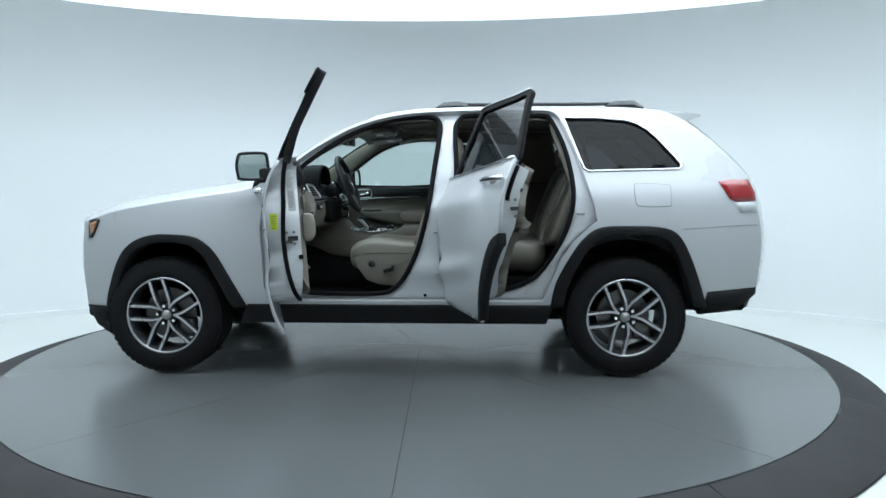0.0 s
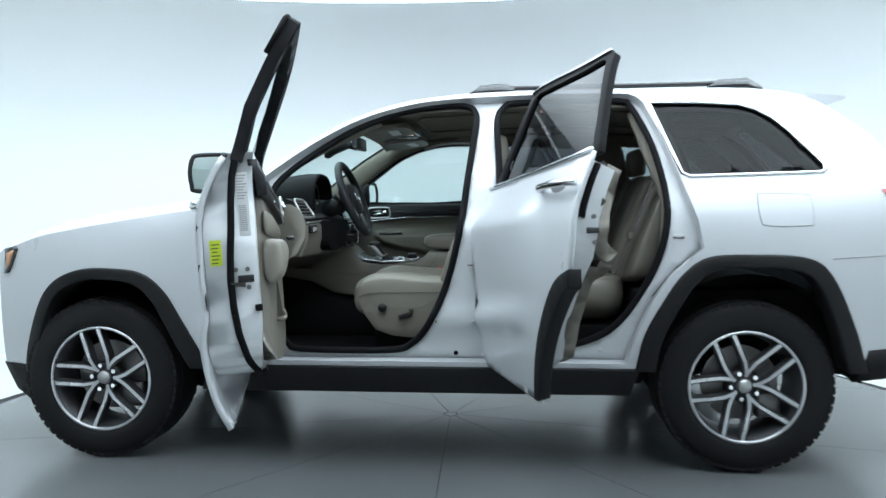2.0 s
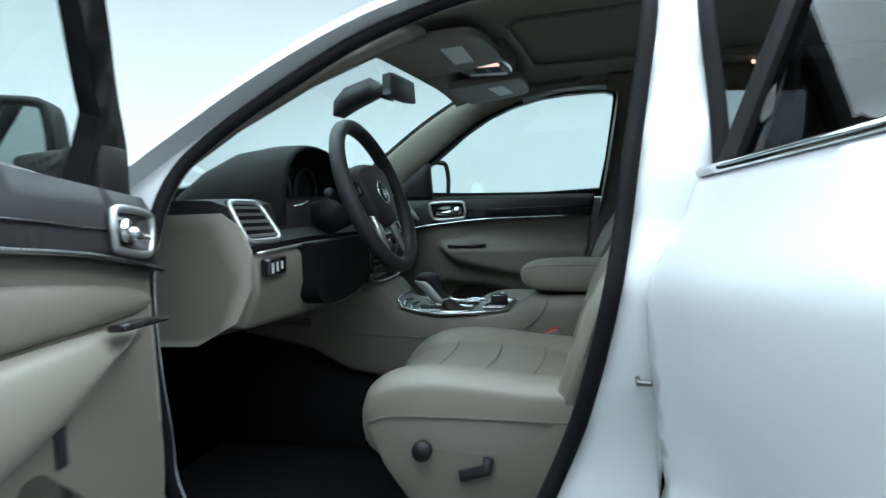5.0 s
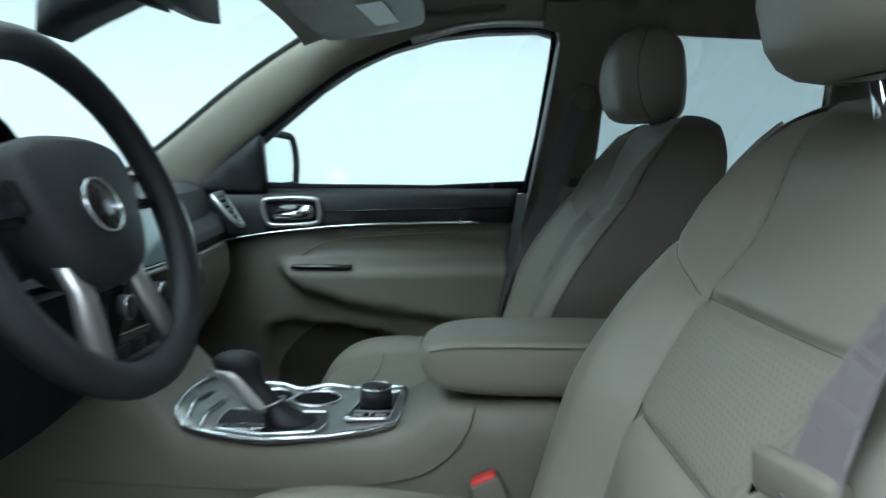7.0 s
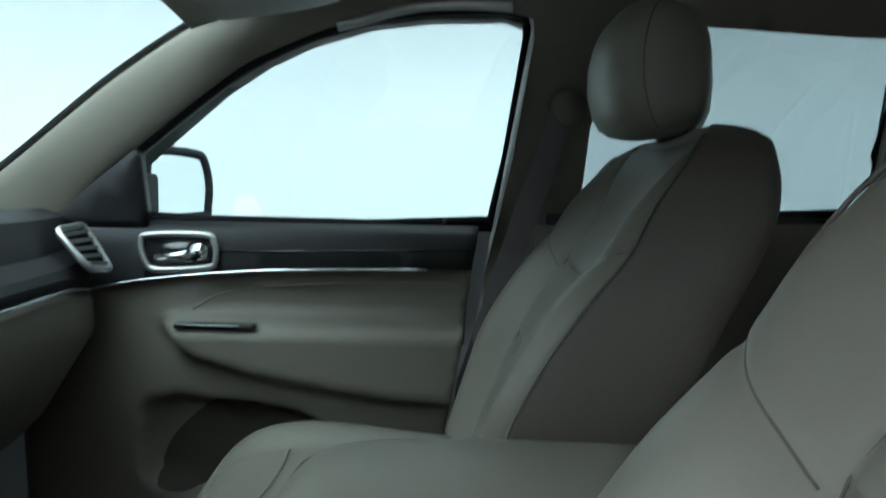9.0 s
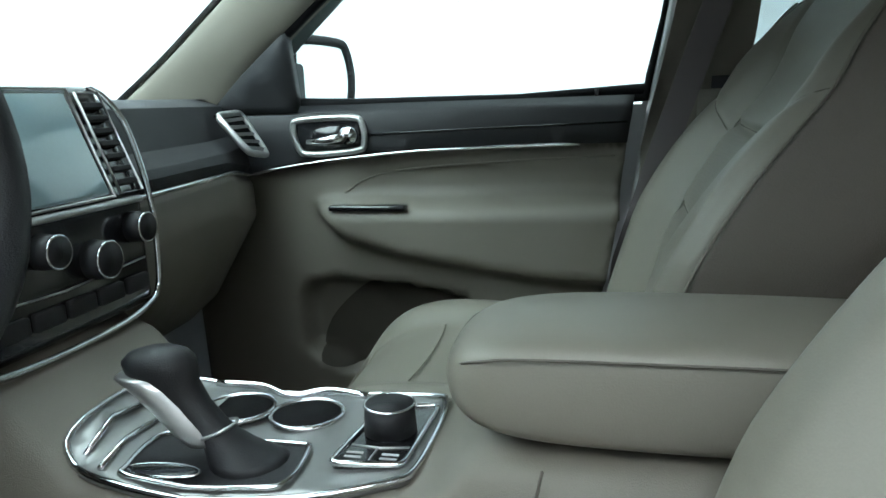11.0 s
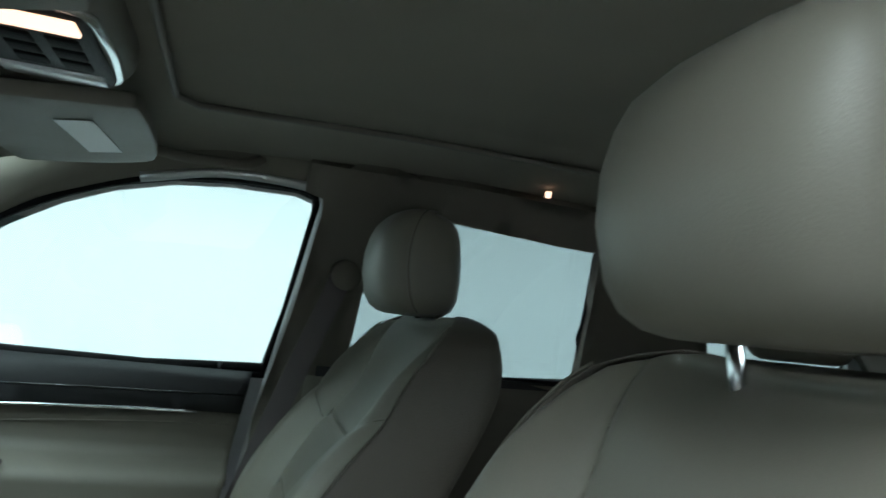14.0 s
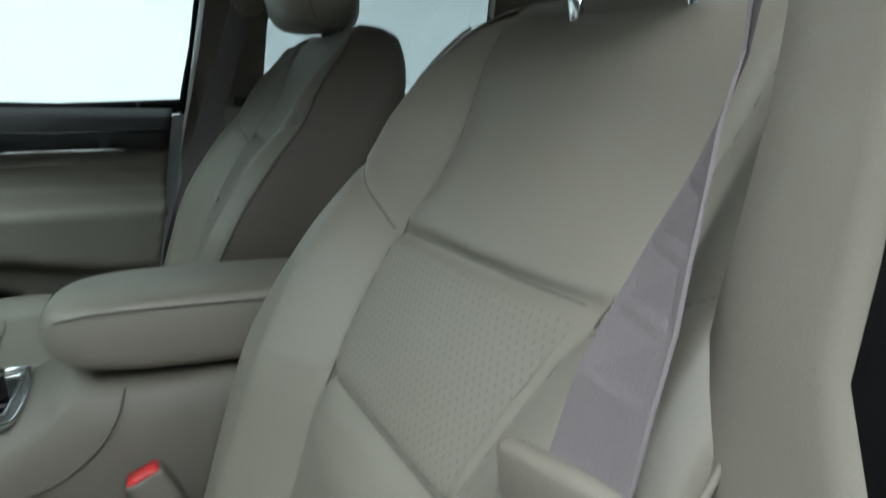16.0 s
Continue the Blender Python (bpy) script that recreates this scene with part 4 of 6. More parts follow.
def front_door():
    hinge = Vector((0.73, -0.90, 0.75))
    outline = curve2([(0.74, 0.455), (0.70, 0.49), (0.665, 0.58), (0.645, 0.95), (0.672, 1.15)], 3) + [(0.69, 1.195), (1.25, 1.212), (1.815, 1.235), (1.825, 1.05), (1.82, 0.7), (1.80, 0.39)]
    d = part("front_door", panel(outline, [], door_skin(), 0.03), PAINT, SUV, "open white front door with beige lining")
    solid(d, 0.015, -1)
    swung(d, hinge, FRONT_OPEN, 5)
    core = [(1.06, 0.56), (0.98, 0.63), (0.94, 0.72), (0.92, 0.90), (0.91, 1.16), (0.91, 1.195), (1.78, 1.245)] + curve2([(1.785, 1.20), (1.79, 1.0), (1.786, 0.80), (1.772, 0.68), (1.735, 0.595), (1.69, 0.555), (1.62, 0.538)], 4)
    bm = panel(core, [], door_skin(0.016), 0.04)
    for layer in bm.faces.layers.int[:]:
        bm.faces.layers.int.remove(layer)
    grown = bmesh.ops.extrude_face_region(bm, geom=bm.faces[:])["geom"]
    for v in grown:
        if isinstance(v, bmesh.types.BMVert):
            v.co.y = -lerp(v.co.z, [0.53, 0.60, 0.7, 1.16, 1.245], [0.79, 0.778, 0.768, 0.762, 0.752])
    soften(part("door_core", bm, JAMB, d, "white painted door edge"), 0.014, 3)
    lining(d, -1, 0.0, 1.775)
    bm = bmesh.new()
    tube(bm, curve([(1.10, -0.738, 0.708), (1.18, -0.728, 0.692), (1.32, -0.726, 0.688), (1.48, -0.738, 0.697)], 5), 0.008, 8)
    part("pocket_lip", bm, BEIGE, d)
    shut = [(0.76, 0.52), (0.74, 0.70), (0.73, 1.15), (0.92, 1.15), (0.93, 0.70), (0.99, 0.60), (1.0, 0.52)]
    solid(part("hinge_seal", panel(shut, [], lambda x, z: Vector((x, -0.845, z)), 0.06), RUBBER, d, "black rubber at the hinge end"), 0.02)
    bm = bmesh.new()
    block(bm, (1.245, -0.739, 0.835), (1.27, -0.735, 0.885), 0.002)
    part("switch", bm, BLACK, d, "small black release switch")
    # window frame and glass
    top = curve2([(0.72, 1.215), (0.82, 1.325), (0.97, 1.438), (1.17, 1.553), (1.37, 1.625), (1.6, 1.662), (1.765, 1.676)], 4)
    outer = top + [(1.792, 1.662), (1.806, 1.55), (1.80, 1.225), (1.25, 1.20)]
    hole = [(0.95, 1.205), (0.95, 1.35)] + curve2([(1.0, 1.392), (1.17, 1.495), (1.37, 1.572), (1.6, 1.618), (1.71, 1.626)], 4) + [(1.750, 1.60), (1.745, 1.42), (1.714, 1.225)]
    def lean(inset):
        return lambda x, z: skin(-1, inset + 0.05 * (x - 1.35) + lerp(z, [1.2, 1.29, 1.39, 1.5, 1.6], [0.012, 0.0, -0.014, -0.008, 0.0]))(x, z)
    f = part("window_frame", panel(outer, [hole], lean(0.03), 0.04), RUBBER, d, "black window frame")
    soften(solid(f, 0.038, -1), 0.008)
    part("window", panel(hole, [], lean(0.05), 0.06), CLEARGLASS, d, "raised clear side glass")
    bm = bmesh.new()
    tube(bm, [lean(0.022)(x, z) for x, z in outer[:-2]], 0.009, 6)
    part("frame_seal", bm, RUBBER, d)
    bm = bmesh.new()
    tube(bm, [door_skin(0.005)(x, lerp(x, [0.75, 1.8], [1.198, 1.237])) for x in np.linspace(0.75, 1.81, 12)], 0.008, 6)
    part("belt_moulding", bm, GLOSSBLACK, d)
    # latch, bolts, labels on the rear end
    def edge(z):
        return lerp(z, [0.538, 0.555, 0.595, 0.68, 0.80, 0.9, 1.0, 1.20, 1.245], [1.62, 1.69, 1.735, 1.772, 1.786, 1.789, 1.79, 1.785, 1.78])
    # edge seal down the rear end
    bm = bmesh.new()
    tube(bm, [(edge(z) + 0.006, -lerp(z, [0.54, 0.57, 0.60, 0.68, 0.76, 0.85, 0.93, 1.01, 1.10, 1.17, 1.24], [0.792, 0.81, 0.822, 0.839, 0.847, 0.850, 0.844, 0.836, 0.830, 0.822, 0.804]), z) for z in np.linspace(0.54, 1.24, 40)], 0.0115, 8)
    part("edge_seal", bm, RUBBER, d)
    bm = bmesh.new()
    block(bm, (edge(0.85) - 0.01, -0.828, 0.838), (edge(0.85) + 0.004, -0.779, 0.862), 0.003)
    part("latch", bm, GLOSSBLACK, d, "black door latch")
    for yy, zz in ((-0.832, 0.88), (-0.797, 0.88), (-0.797, 0.823)):
        bm = bmesh.new()
        disc(bm, (edge(zz) - 0.002, yy, zz), (1, 0, 0), 0.008, 0.006, 6)
        part("bolt", bm, STEEL, d, smooth=False)
    bm = bmesh.new()
    for yy, zz, r in ((-0.772, 0.757, 0.011),):
        block(bm, (edge(zz) - 0.01, yy - r, zz - r), (edge(zz) + 0.008, yy + r, zz + r), 0.004)
    part("buffer", bm, RUBBER, d)
    bm = bmesh.new()
    block(bm, (edge(1.12) - 0.002, -0.812, 0.985), (edge(1.12) + 0.004, -0.777, 1.182), 0)
    lab = part("door_label", bm, PAPER, d, "pale label with rows of small print", smooth=False)
    bm = bmesh.new()
    for k in range(9):
        w = 0.034 - 0.006 * (k % 3)
        block(bm, (edge(1.12) + 0.003, -0.810, 1.17 - 0.009 * k), (edge(1.12) + 0.0048, -0.810 + w * 0.9, 1.174 - 0.009 * k), 0)
    for k in range(14):
        block(bm, (edge(1.12) + 0.003, -0.808, 1.0 + 0.0058 * k), (edge(1.12) + 0.0048, -0.785, 1.003 + 0.0058 * k), 0)
    part("small_print", bm, GREYINK, lab, smooth=False)
    bm = bmesh.new()
    block(bm, (edge(0.98) + 0.0005, -0.905, 0.897), (edge(0.98) + 0.003, -0.870, 0.976), 0)
    # sticker lies on the outer skin's folded edge
    st = part("sticker", bm, YELLOW, d, "yellow-green paper sticker", smooth=False)
    bm = bmesh.new()
    for k in range(6):
        block(bm, (edge(0.98) + 0.0025, -0.901 + 0.002 * (k % 2), 0.903 + 0.0115 * k), (edge(0.98) + 0.0038, -0.882 + 0.003 * (k % 3), 0.9065 + 0.0115 * k), 0)
    part("small_print", bm, INK, st, smooth=False)
    # outside handle
    outside_handle(d, 1.56, 1.74, 1.09, door_skin())
    wing_mirror(d, -1)


def outside_handle(parent, x0, x1, z, s=skin(-1)):
    bm = bmesh.new()
    mid = (x0 + x1) / 2
    o = Vector((0, -1, 0))
    tube(bm, curve([s(x0, z) + o * 0.004, s(x0 + 0.02, z + 0.004) + o * 0.03, s(mid, z + 0.008) + o * 0.042, s(x1 - 0.03, z + 0.008) + o * 0.036, s(x1, z + 0.006) + o * 0.02], 5), 0.014, 10, flat=1.0)
    h = part("door_handle", bm, CHROME, parent, "chrome pull handle")
    bm = bmesh.new()
    bmesh.ops.create_uvsphere(bm, u_segments=20, v_segments=10, radius=1, matrix=Matrix.Translation(s(mid - 0.02, z)) @ Matrix.Diagonal((0.055, 0.010, 0.028, 1)))
    part("handle_cup", bm, GREYINK, h)


def rear_door():
    hinge = Vector((1.811, -0.9045, 0.75))
    outline = [(1.865, 0.478), (1.84, 0.52), (1.83, 0.9), (1.825, 1.237), (2.25, 1.268), (2.70, 1.303), (2.712, 1.24), (2.722, 1.05), (2.715, 0.908), (2.60, 0.825), (2.515, 0.725), (2.445, 0.59), (2.40, 0.43)]
    d = part("rear_door", panel(outline, [], skin(-1), 0.03), PAINT, SUV, "open white rear door with chrome handle")
    solid(d, 0.015, -1)
    swung(d, hinge, REAR_OPEN, 2.6)
    core = [(1.90, 0.55), (1.87, 0.7), (1.86, 1.22), (2.25, 1.25), (2.655, 1.285), (2.67, 1.05), (2.645, 0.96), (2.55, 0.85), (2.46, 0.72), (2.38, 0.57), (2.30, 0.53)]
    c = part("door_core", panel(core, [], skin(-1, 0.016), 0.06), JAMB, d, "white painted door edge")
    soften(solid(c, 0.105, -1), 0.02, 3)
    trim = [(1.91, 0.55), (1.90, 1.20), (2.25, 1.22), (2.63, 1.24), (2.65, 1.05), (2.63, 0.965), (2.53, 0.845), (2.45, 0.72), (2.37, 0.58), (2.30, 0.55)]
    def lay(x, z):
        b = 0.05 * step_up(z, 0.86, 0.90) * (1 - step_up(z, 0.97, 1.0)) * step_up(x, 2.0, 2.08)
        return Vector((x, -(half_width(x, z) - 0.172 - b), z))
    soften(solid(part("lining", panel(trim, [], lay, 0.025), BEIGE, d, "beige rear door lining"), 0.055, 1), 0.01, 3, 50)
    # folded black flare on the lower rear corner
    arc = curve2([(2.735, 0.868), (2.690, 0.842), (2.622, 0.772), (2.545, 0.675), (2.475, 0.56), (2.42, 0.44)], 5)
    inn = curve2([(2.380, 0.44), (2.425, 0.58), (2.487, 0.708), (2.566, 0.824), (2.640, 0.893), (2.733, 0.930)], 5)
    f = part("arch_flare", panel(arc + inn, [], skin(-1, -0.014), 0.03), CLAD, d, "black plastic flare end")
    soften(solid(f, 0.05, -1), 0.006)
    top = [(1.82, 1.66)] + curve2([(1.87, 1.678), (2.0, 1.681), (2.3, 1.68), (2.47, 1.688)], 4) + [(2.512, 1.668), (2.60, 1.49), (2.70, 1.303)]
    outer = [(1.825, 1.225)] + top
    hole = [(1.875, 1.232), (1.868, 1.63), (1.89, 1.645), (2.3, 1.65), (2.44, 1.660), (2.475, 1.645), (2.572, 1.47), (2.665, 1.285)]
    f = part("window_frame", panel(outer, [hole], skin(-1, 0.02), 0.035), RUBBER, d, "black window frame")
    soften(solid(f, 0.026, -1), 0.005)
    bm = bmesh.new()
    tube(bm, [skin(-1, 0.014)(x, z) for x, z in top[:-3]], 0.0055, 6)
    part("frame_trim", bm, CHROME, d, "bright metal frame edging")
    part("window", panel(hole, [], skin(-1, 0.034), 0.06), DARKGLASS, d, "dark tinted rear side glass")
    bm = bmesh.new()
    tube(bm, [skin(-1, -0.003)(x, lerp(x, [1.825, 2.25, 2.70], [1.240, 1.271, 1.306])) for x in np.linspace(1.83, 2.695, 14)], 0.009, 6)
    part("belt_moulding", bm, CHROME, d, "chrome belt moulding")
    bm = bmesh.new()
    tube(bm, [(lerp(z, [0.9, 1.0, 1.27], [2.65, 2.685, 2.675]), -(half_width(2.6, z) - 0.05), z) for z in np.linspace(1.09, 1.26, 8)], 0.012, 6)
    part("edge_seal", bm, RUBBER, d)
    bm = bmesh.new()
    block(bm, (2.66, -0.865, 1.035), (2.677, -0.82, 1.055), 0.003)
    part("latch", bm, GLOSSBLACK, d, "black door latch")
    for yy, zz in ((-0.875, 1.09), (-0.835, 1.09), (-0.835, 1.005)):
        bm = bmesh.new()
        disc(bm, (2.664, yy, zz), (1, 0, 0), 0.008, 0.008, 6)
        part("bolt", bm, STEEL, d, smooth=False)
    outside_handle(d, 2.43, 2.705, 1.196)


def far_doors():
    """The shut doors of the other side, seen from inside."""
    d = part("front_door", panel([(0.72, 0.52), (0.72, 1.17), (1.58, 1.17), (1.52, 0.52)], [], lambda x, z: Vector((x, 0.79, z)), 0.1), BLACK, SUV, "shut passenger door with beige lining")
    solid(d, 0.03, -1)
    lining(d, 1, 0.0, 1.60)
    part("window", panel(WIN_F, [], lambda x, z: Vector((x, lerp(z, [1.19, 1.56], [0.80, 0.715]), z)), 0.08), SIDEGLASS, d, "green-tinted passenger side glass").visible_shadow = False
    wing_mirror(d, 1)
    sail = part("mirror_sail", panel([(0.765, 1.19), (0.86, 1.268), (0.955, 1.335), (0.963, 1.32), (0.962, 1.19)], [], lambda x, z: Vector((x, inner_wall(z) + 0.002, z)), 0.04), BLACK, d, "black mirror corner panel")
    solid(sail, 0.03, 1)
    bm = bmesh.new()
    tube(bm, [(1.545, 0.748, 1.19), (1.545, 0.748, 1.208)], 0.004, 8)
    part("lock_pin", bm, BLACK, d, "black lock pin")
    bm = bmesh.new()
    for poly in (WIN_F,):
        tube(bm, [(x, lerp(z, [1.19, 1.56], [0.755, 0.672]), z) for x, z in resample(poly, 0.04)], 0.009, 6, True)
    part("window_seal", bm, RUBBER, d)
    r = part("rear_door", panel([(1.70, 0.52), (1.72, 1.20), (2.62, 1.22), (2.55, 0.9), (2.35, 0.52)], [], lambda x, z: Vector((x, 0.75, z)), 0.1), BEIGE, SUV, "shut rear passenger door")
    solid(r, 0.04, 1)
    u = [(1.74, 1.10), (1.74, 1.222), (2.62, 1.235), (2.62, 1.10)]
    solid(part("upper_lining", panel(u, [], lambda x, z: Vector((x, 0.735, z)), 0.1), BLACK, r), 0.02, 1)
    part("window", panel(GLASS_R, [], lambda x, z: Vector((x, lerp(z, [1.19, 1.56], [0.80, 0.715]), z)), 0.08), TINTGLASS, r, "blue-grey privacy glass").visible_shadow = False
    bar = [(2.352, 1.20), (2.344, 1.585), (2.392, 1.575), (2.402, 1.20)]
    solid(part("window_divider", panel(bar, [], lambda x, z: Vector((x, inner_wall(z) + 0.012, z)), 0.05), RUBBER, r, "black divider bar of the rear window"), 0.02, 1)
    bm = bmesh.new()
    tube(bm, [(x, inner_wall(z) + 0.010, z) for x, z in ((1.84, 1.583), (1.90, 1.590), (2.29, 1.570), (2.35, 1.562))], 0.010, 6)
    part("window_seal", bm, RUBBER, r)


front_door()
rear_door()
far_doors()


# ---------- inside the car ----------
def pillars():
    """Pillar and roof-side trims of the far side, and the near pillar's lining."""
    holes = [curve2(WIN_F[1:-1] + [(1.637, 1.205), (0.84, 1.205)], 3, True), [(1.80, 1.225)] + WIN_R[1:-1] + [(2.346, 1.232)], [(2.62, 1.56), (2.95, 1.55), (3.2, 1.34), (3.15, 1.29), (2.70, 1.28)]]
    outer = curve2([(0.53, 1.20), (0.69, 1.30), (0.925, 1.465), (1.125, 1.578), (1.27, 1.628), (1.5, 1.648), (1.66, 1.645)], 6)
    inner = curve2([(0.80, 1.180), (0.865, 1.262), (0.985, 1.352), (1.125, 1.452), (1.215, 1.503), (1.41, 1.569), (1.66, 1.583)], 6)
    rows = []
    for (xa, za), (xb, zb) in zip(outer, inner):
        row = []
        for t, d in ((0.0, -0.03), (0.0, -0.006), (0.03, 0.004), (0.12, 0.014), (0.3, 0.022), (0.55, 0.025), (0.8, 0.020), (0.93, 0.012), (0.985, 0.002), (1.0, -0.02), (1.0, -0.04)):
            z = za + (zb - za) * t
            row.append(Vector((xa + (xb - xa) * t, inner_wall(z) - d, z)))
        rows.append(row)
    bm = bmesh.new()
    loft(bm, rows, closed=False)
    p = part("pillar_trim", bm, PILLAR, SUV, "beige screen pillar and roof-side trim")
    bm = bmesh.new()
    tube(bm, [(x - 0.004, inner_wall(z) + 0.006, z + 0.006) for x, z in outer], 0.007, 6)
    part("screen_bead", bm, RUBBER, p)
    out = [(1.66, 1.59), (1.66, 1.642), (2.0, 1.645), (2.6, 1.635), (3.1, 1.60), (3.3, 1.45), (3.4, 1.25), (3.2, 0.8), (2.62, 0.8), (2.60, 1.205), (2.40, 1.2), (1.80, 1.205), (1.74, 0.6), (1.60, 0.6), (1.625, 1.10), (1.672, 1.33), (1.702, 1.54), (1.698, 1.58)]
    q = part("pillar_trim", panel(out, holes[1:], lambda x, z: Vector((x, inner_wall(z), z)), 0.04), TAUPE, SUV, "taupe middle and rear pillar trim")
    soften(solid(q, 0.03, 1), 0.01, 3)
    bm = bmesh.new()
    tube(bm, [(x, inner_wall(z) + 0.004, z) for x, z in resample(holes[0], 0.035)], 0.0105, 6, True)
    part("window_gasket", bm, RUBBER, p)
    bm = bmesh.new()
    tube(bm, [(x, inner_wall(z) - 0.012, z) for x, z in curve2([(1.60, 0.85), (1.635, 1.10), (1.66, 1.25), (1.70, 1.50), (1.705, 1.565), (1.66, 1.585), (1.5, 1.585), (1.35, 1.555)], 5)], 0.012, 6)
    part("pillar_bead", bm, SATIN, p, "grey bead along the door frame")
    rows = []
    flap = []
    for z in np.linspace(0.62, 1.62, 30):
        xo = lerp(z, [0.58, 0.66, 0.835, 1.07, 1.30, 1.54, 1.62], [1.555, 1.575, 1.645, 1.703, 1.733, 1.760, 1.765])
        yo = jamb_skin(lerp(z, [1.0, 1.18, 1.30, 1.5], [0.116, 0.114, 0.086, 0.086]))(1.75, z).y
        deep = max(yo + 0.012 if z > 1.565 else -1.0, lerp(z, [0.6, 1.058, 1.126, 1.192, 1.253, 1.333, 1.433, 1.6], [-0.681, -0.697, -0.704, -0.711, -0.716, -0.712, -0.702, -0.684])) - yo
        rows.append([Vector((x, yo + y * deep, z)) for x, y in ((xo, 0.0), (xo + 0.004, 0.16), (xo + 0.016, 0.50), (xo + 0.032, 0.84), (xo + 0.046, 0.96), (xo + 0.065, 1.0), (1.83, 1.0), (1.85, 0.9), (1.862, 0.5), (1.862, 0.0))])
        flap.append([Vector((xo - 0.004, jamb_skin(0.062)(1.75, z).y, z)), Vector((xo + 0.001, yo + 0.002, z)), Vector((xo + 0.010, yo + 0.002, z)), Vector((xo + 0.006, jamb_skin(0.062)(1.75, z).y, z))])
    bm = bmesh.new()
    loft(bm, rows)
    part("pillar_trim", bm, PILLAR, SUV, "beige lining of the near pillar")
    bm = bmesh.new()
    loft(bm, flap)
    part("seal_flap", bm, RUBBER, SUV, "black inner lip of the door seal")
    out = [(2.56, 0.98), (2.58, 1.2), (2.46, 1.60), (3.1, 1.60), (3.3, 1.4), (3.38, 0.98)]
    q = part("pillar_trim", panel(out, [[(2.66, 1.56), (2.95, 1.55), (3.18, 1.34), (3.15, 1.30), (2.72, 1.30)]], skin(-1, 0.112), 0.06), PILLAR, SUV, "beige rear side trim")
    solid(q, 0.03, -1)
    out = [(0.56, 1.19), (0.70, 1.272), (0.95, 1.44), (1.12, 1.535), (1.25, 1.59), (1.3, 1.565), (1.06, 1.46), (0.90, 1.365), (0.75, 1.25), (0.70, 1.15)]
    q = part("pillar_trim", panel(out, [], skin(-1, 0.112), 0.04), PILLAR, SUV, "beige screen pillar trim")
    solid(q, 0.02, -1)
    # dark band between the screen pillars and the glass
    line = [(x, z) for x, z in ROOF_EDGE if 0.56 <= x <= 1.40]
    for sd in (-1, 1):
        bm = bmesh.new()
        rows = []
        for x, z in line:
            w = half_width(x, z) - 0.03
            rows.append([Vector((x, sd * (w + 0.01), z - 0.006)), Vector((x - 0.012, sd * (w - 0.012), z - 0.004)), Vector((x - 0.010, sd * (w - 0.022), z - 0.008))])
        loft(bm, rows, closed=False)
        solid(part("screen_frame", bm, RUBBER if sd < 0 else GLOSSBLACK, SUV, "black edge band of the windscreen"), 0.006, -1)
    # seat belt on the far pillar
    bm = bmesh.new()
    rings = []
    for x, y, z, w in ((1.765, 0.655, 1.43, 0.024), (1.74, 0.665, 1.35, 0.024), (1.66, 0.70, 1.10, 0.024), (1.60, 0.70, 0.90, 0.024), (1.56, 0.68, 0.6, 0.024)):
        rings.append([Vector((x - w, y - 0.01, z)), Vector((x + w, y - 0.012, z)), Vector((x + w, y - 0.009, z)), Vector((x - w, y - 0.007, z))])
    loft(bm, rings)
    b = part("seat_belt", bm, BELT, SUV, "taupe seat belt webbing", smooth=False)
    bm = bmesh.new()
    disc(bm, (1.768, 0.662, 1.415), (0, -1, 0), 0.034, 0.022, 24, 0.028)
    part("belt_guide", bm, TAUPE, b)


def driver_belt():
    rings = []
    for x, y, z, ax, ay in ((1.805, -0.700, 1.44, 0.0205, 0.0115), (1.792, -0.694, 1.345, 0.020, 0.0125), (1.785, -0.695, 1.317, 0.019, 0.014), (1.780, -0.694, 1.265, 0.017, 0.016), (1.765, -0.699, 1.236, 0.016, 0.017), (1.750, -0.707, 1.214, 0.013, 0.0185), (1.735, -0.711, 1.188, 0.009, 0.0215), (1.720, -0.717, 1.163, 0.005, 0.0235), (1.705, -0.720, 1.135, 0.001, 0.0245), (1.690, -0.725, 1.095, 0.0, 0.025)):
        rings.append([Vector((x - ax, y - ay, z)), Vector((x + ax, y + ay, z)), Vector((x + ax - 0.001, y + ay + 0.0015, z)), Vector((x - ax - 0.001, y - ay + 0.0015, z))])
    bm = bmesh.new()
    loft(bm, rings)
    b = part("seat_belt", bm, BELT, SUV, "taupe seat belt hanging by the near pillar", smooth=False)
    rings = []
    for x, y, z, w in ((1.70, -0.722, 1.085, 0.02), (1.725, -0.735, 0.98, 0.022), (1.745, -0.735, 0.88, 0.022), (1.75, -0.70, 0.70, 0.022), (1.72, -0.71, 0.55, 0.022)):
        rings.append([Vector((x - w, y + 0.010, z)), Vector((x + w, y - 0.012, z)), Vector((x + w, y - 0.015, z)), Vector((x - w, y + 0.007, z))])
    bm = bmesh.new()
    loft(bm, rings)
    part("lap_webbing", bm, BELT, b, smooth=False)
    bm = bmesh.new()
    block(bm, (-0.037, -0.007, -0.014), (0.037, 0.007, 0.014), 0.005, 2, pose(1.689, -0.713, 1.090, 0, -6, -80))
    part("tongue_grip", bm, BEIGE, b, "beige belt tongue grip")
    bm = bmesh.new()
    block(bm, (-0.011, -0.0015, -0.038), (0.011, 0.0015, -0.008), 0.001, 1, pose(1.684, -0.690, 1.082, 0, 20, -70))
    part("tongue", bm, CHROME, b, "steel belt tongue", smooth=False)
    bm = bmesh.new()
    block(bm, (1.785, -0.735, 1.40), (1.85, -0.70, 1.47), 0.012)
    part("belt_guide", bm, PILLAR, b)


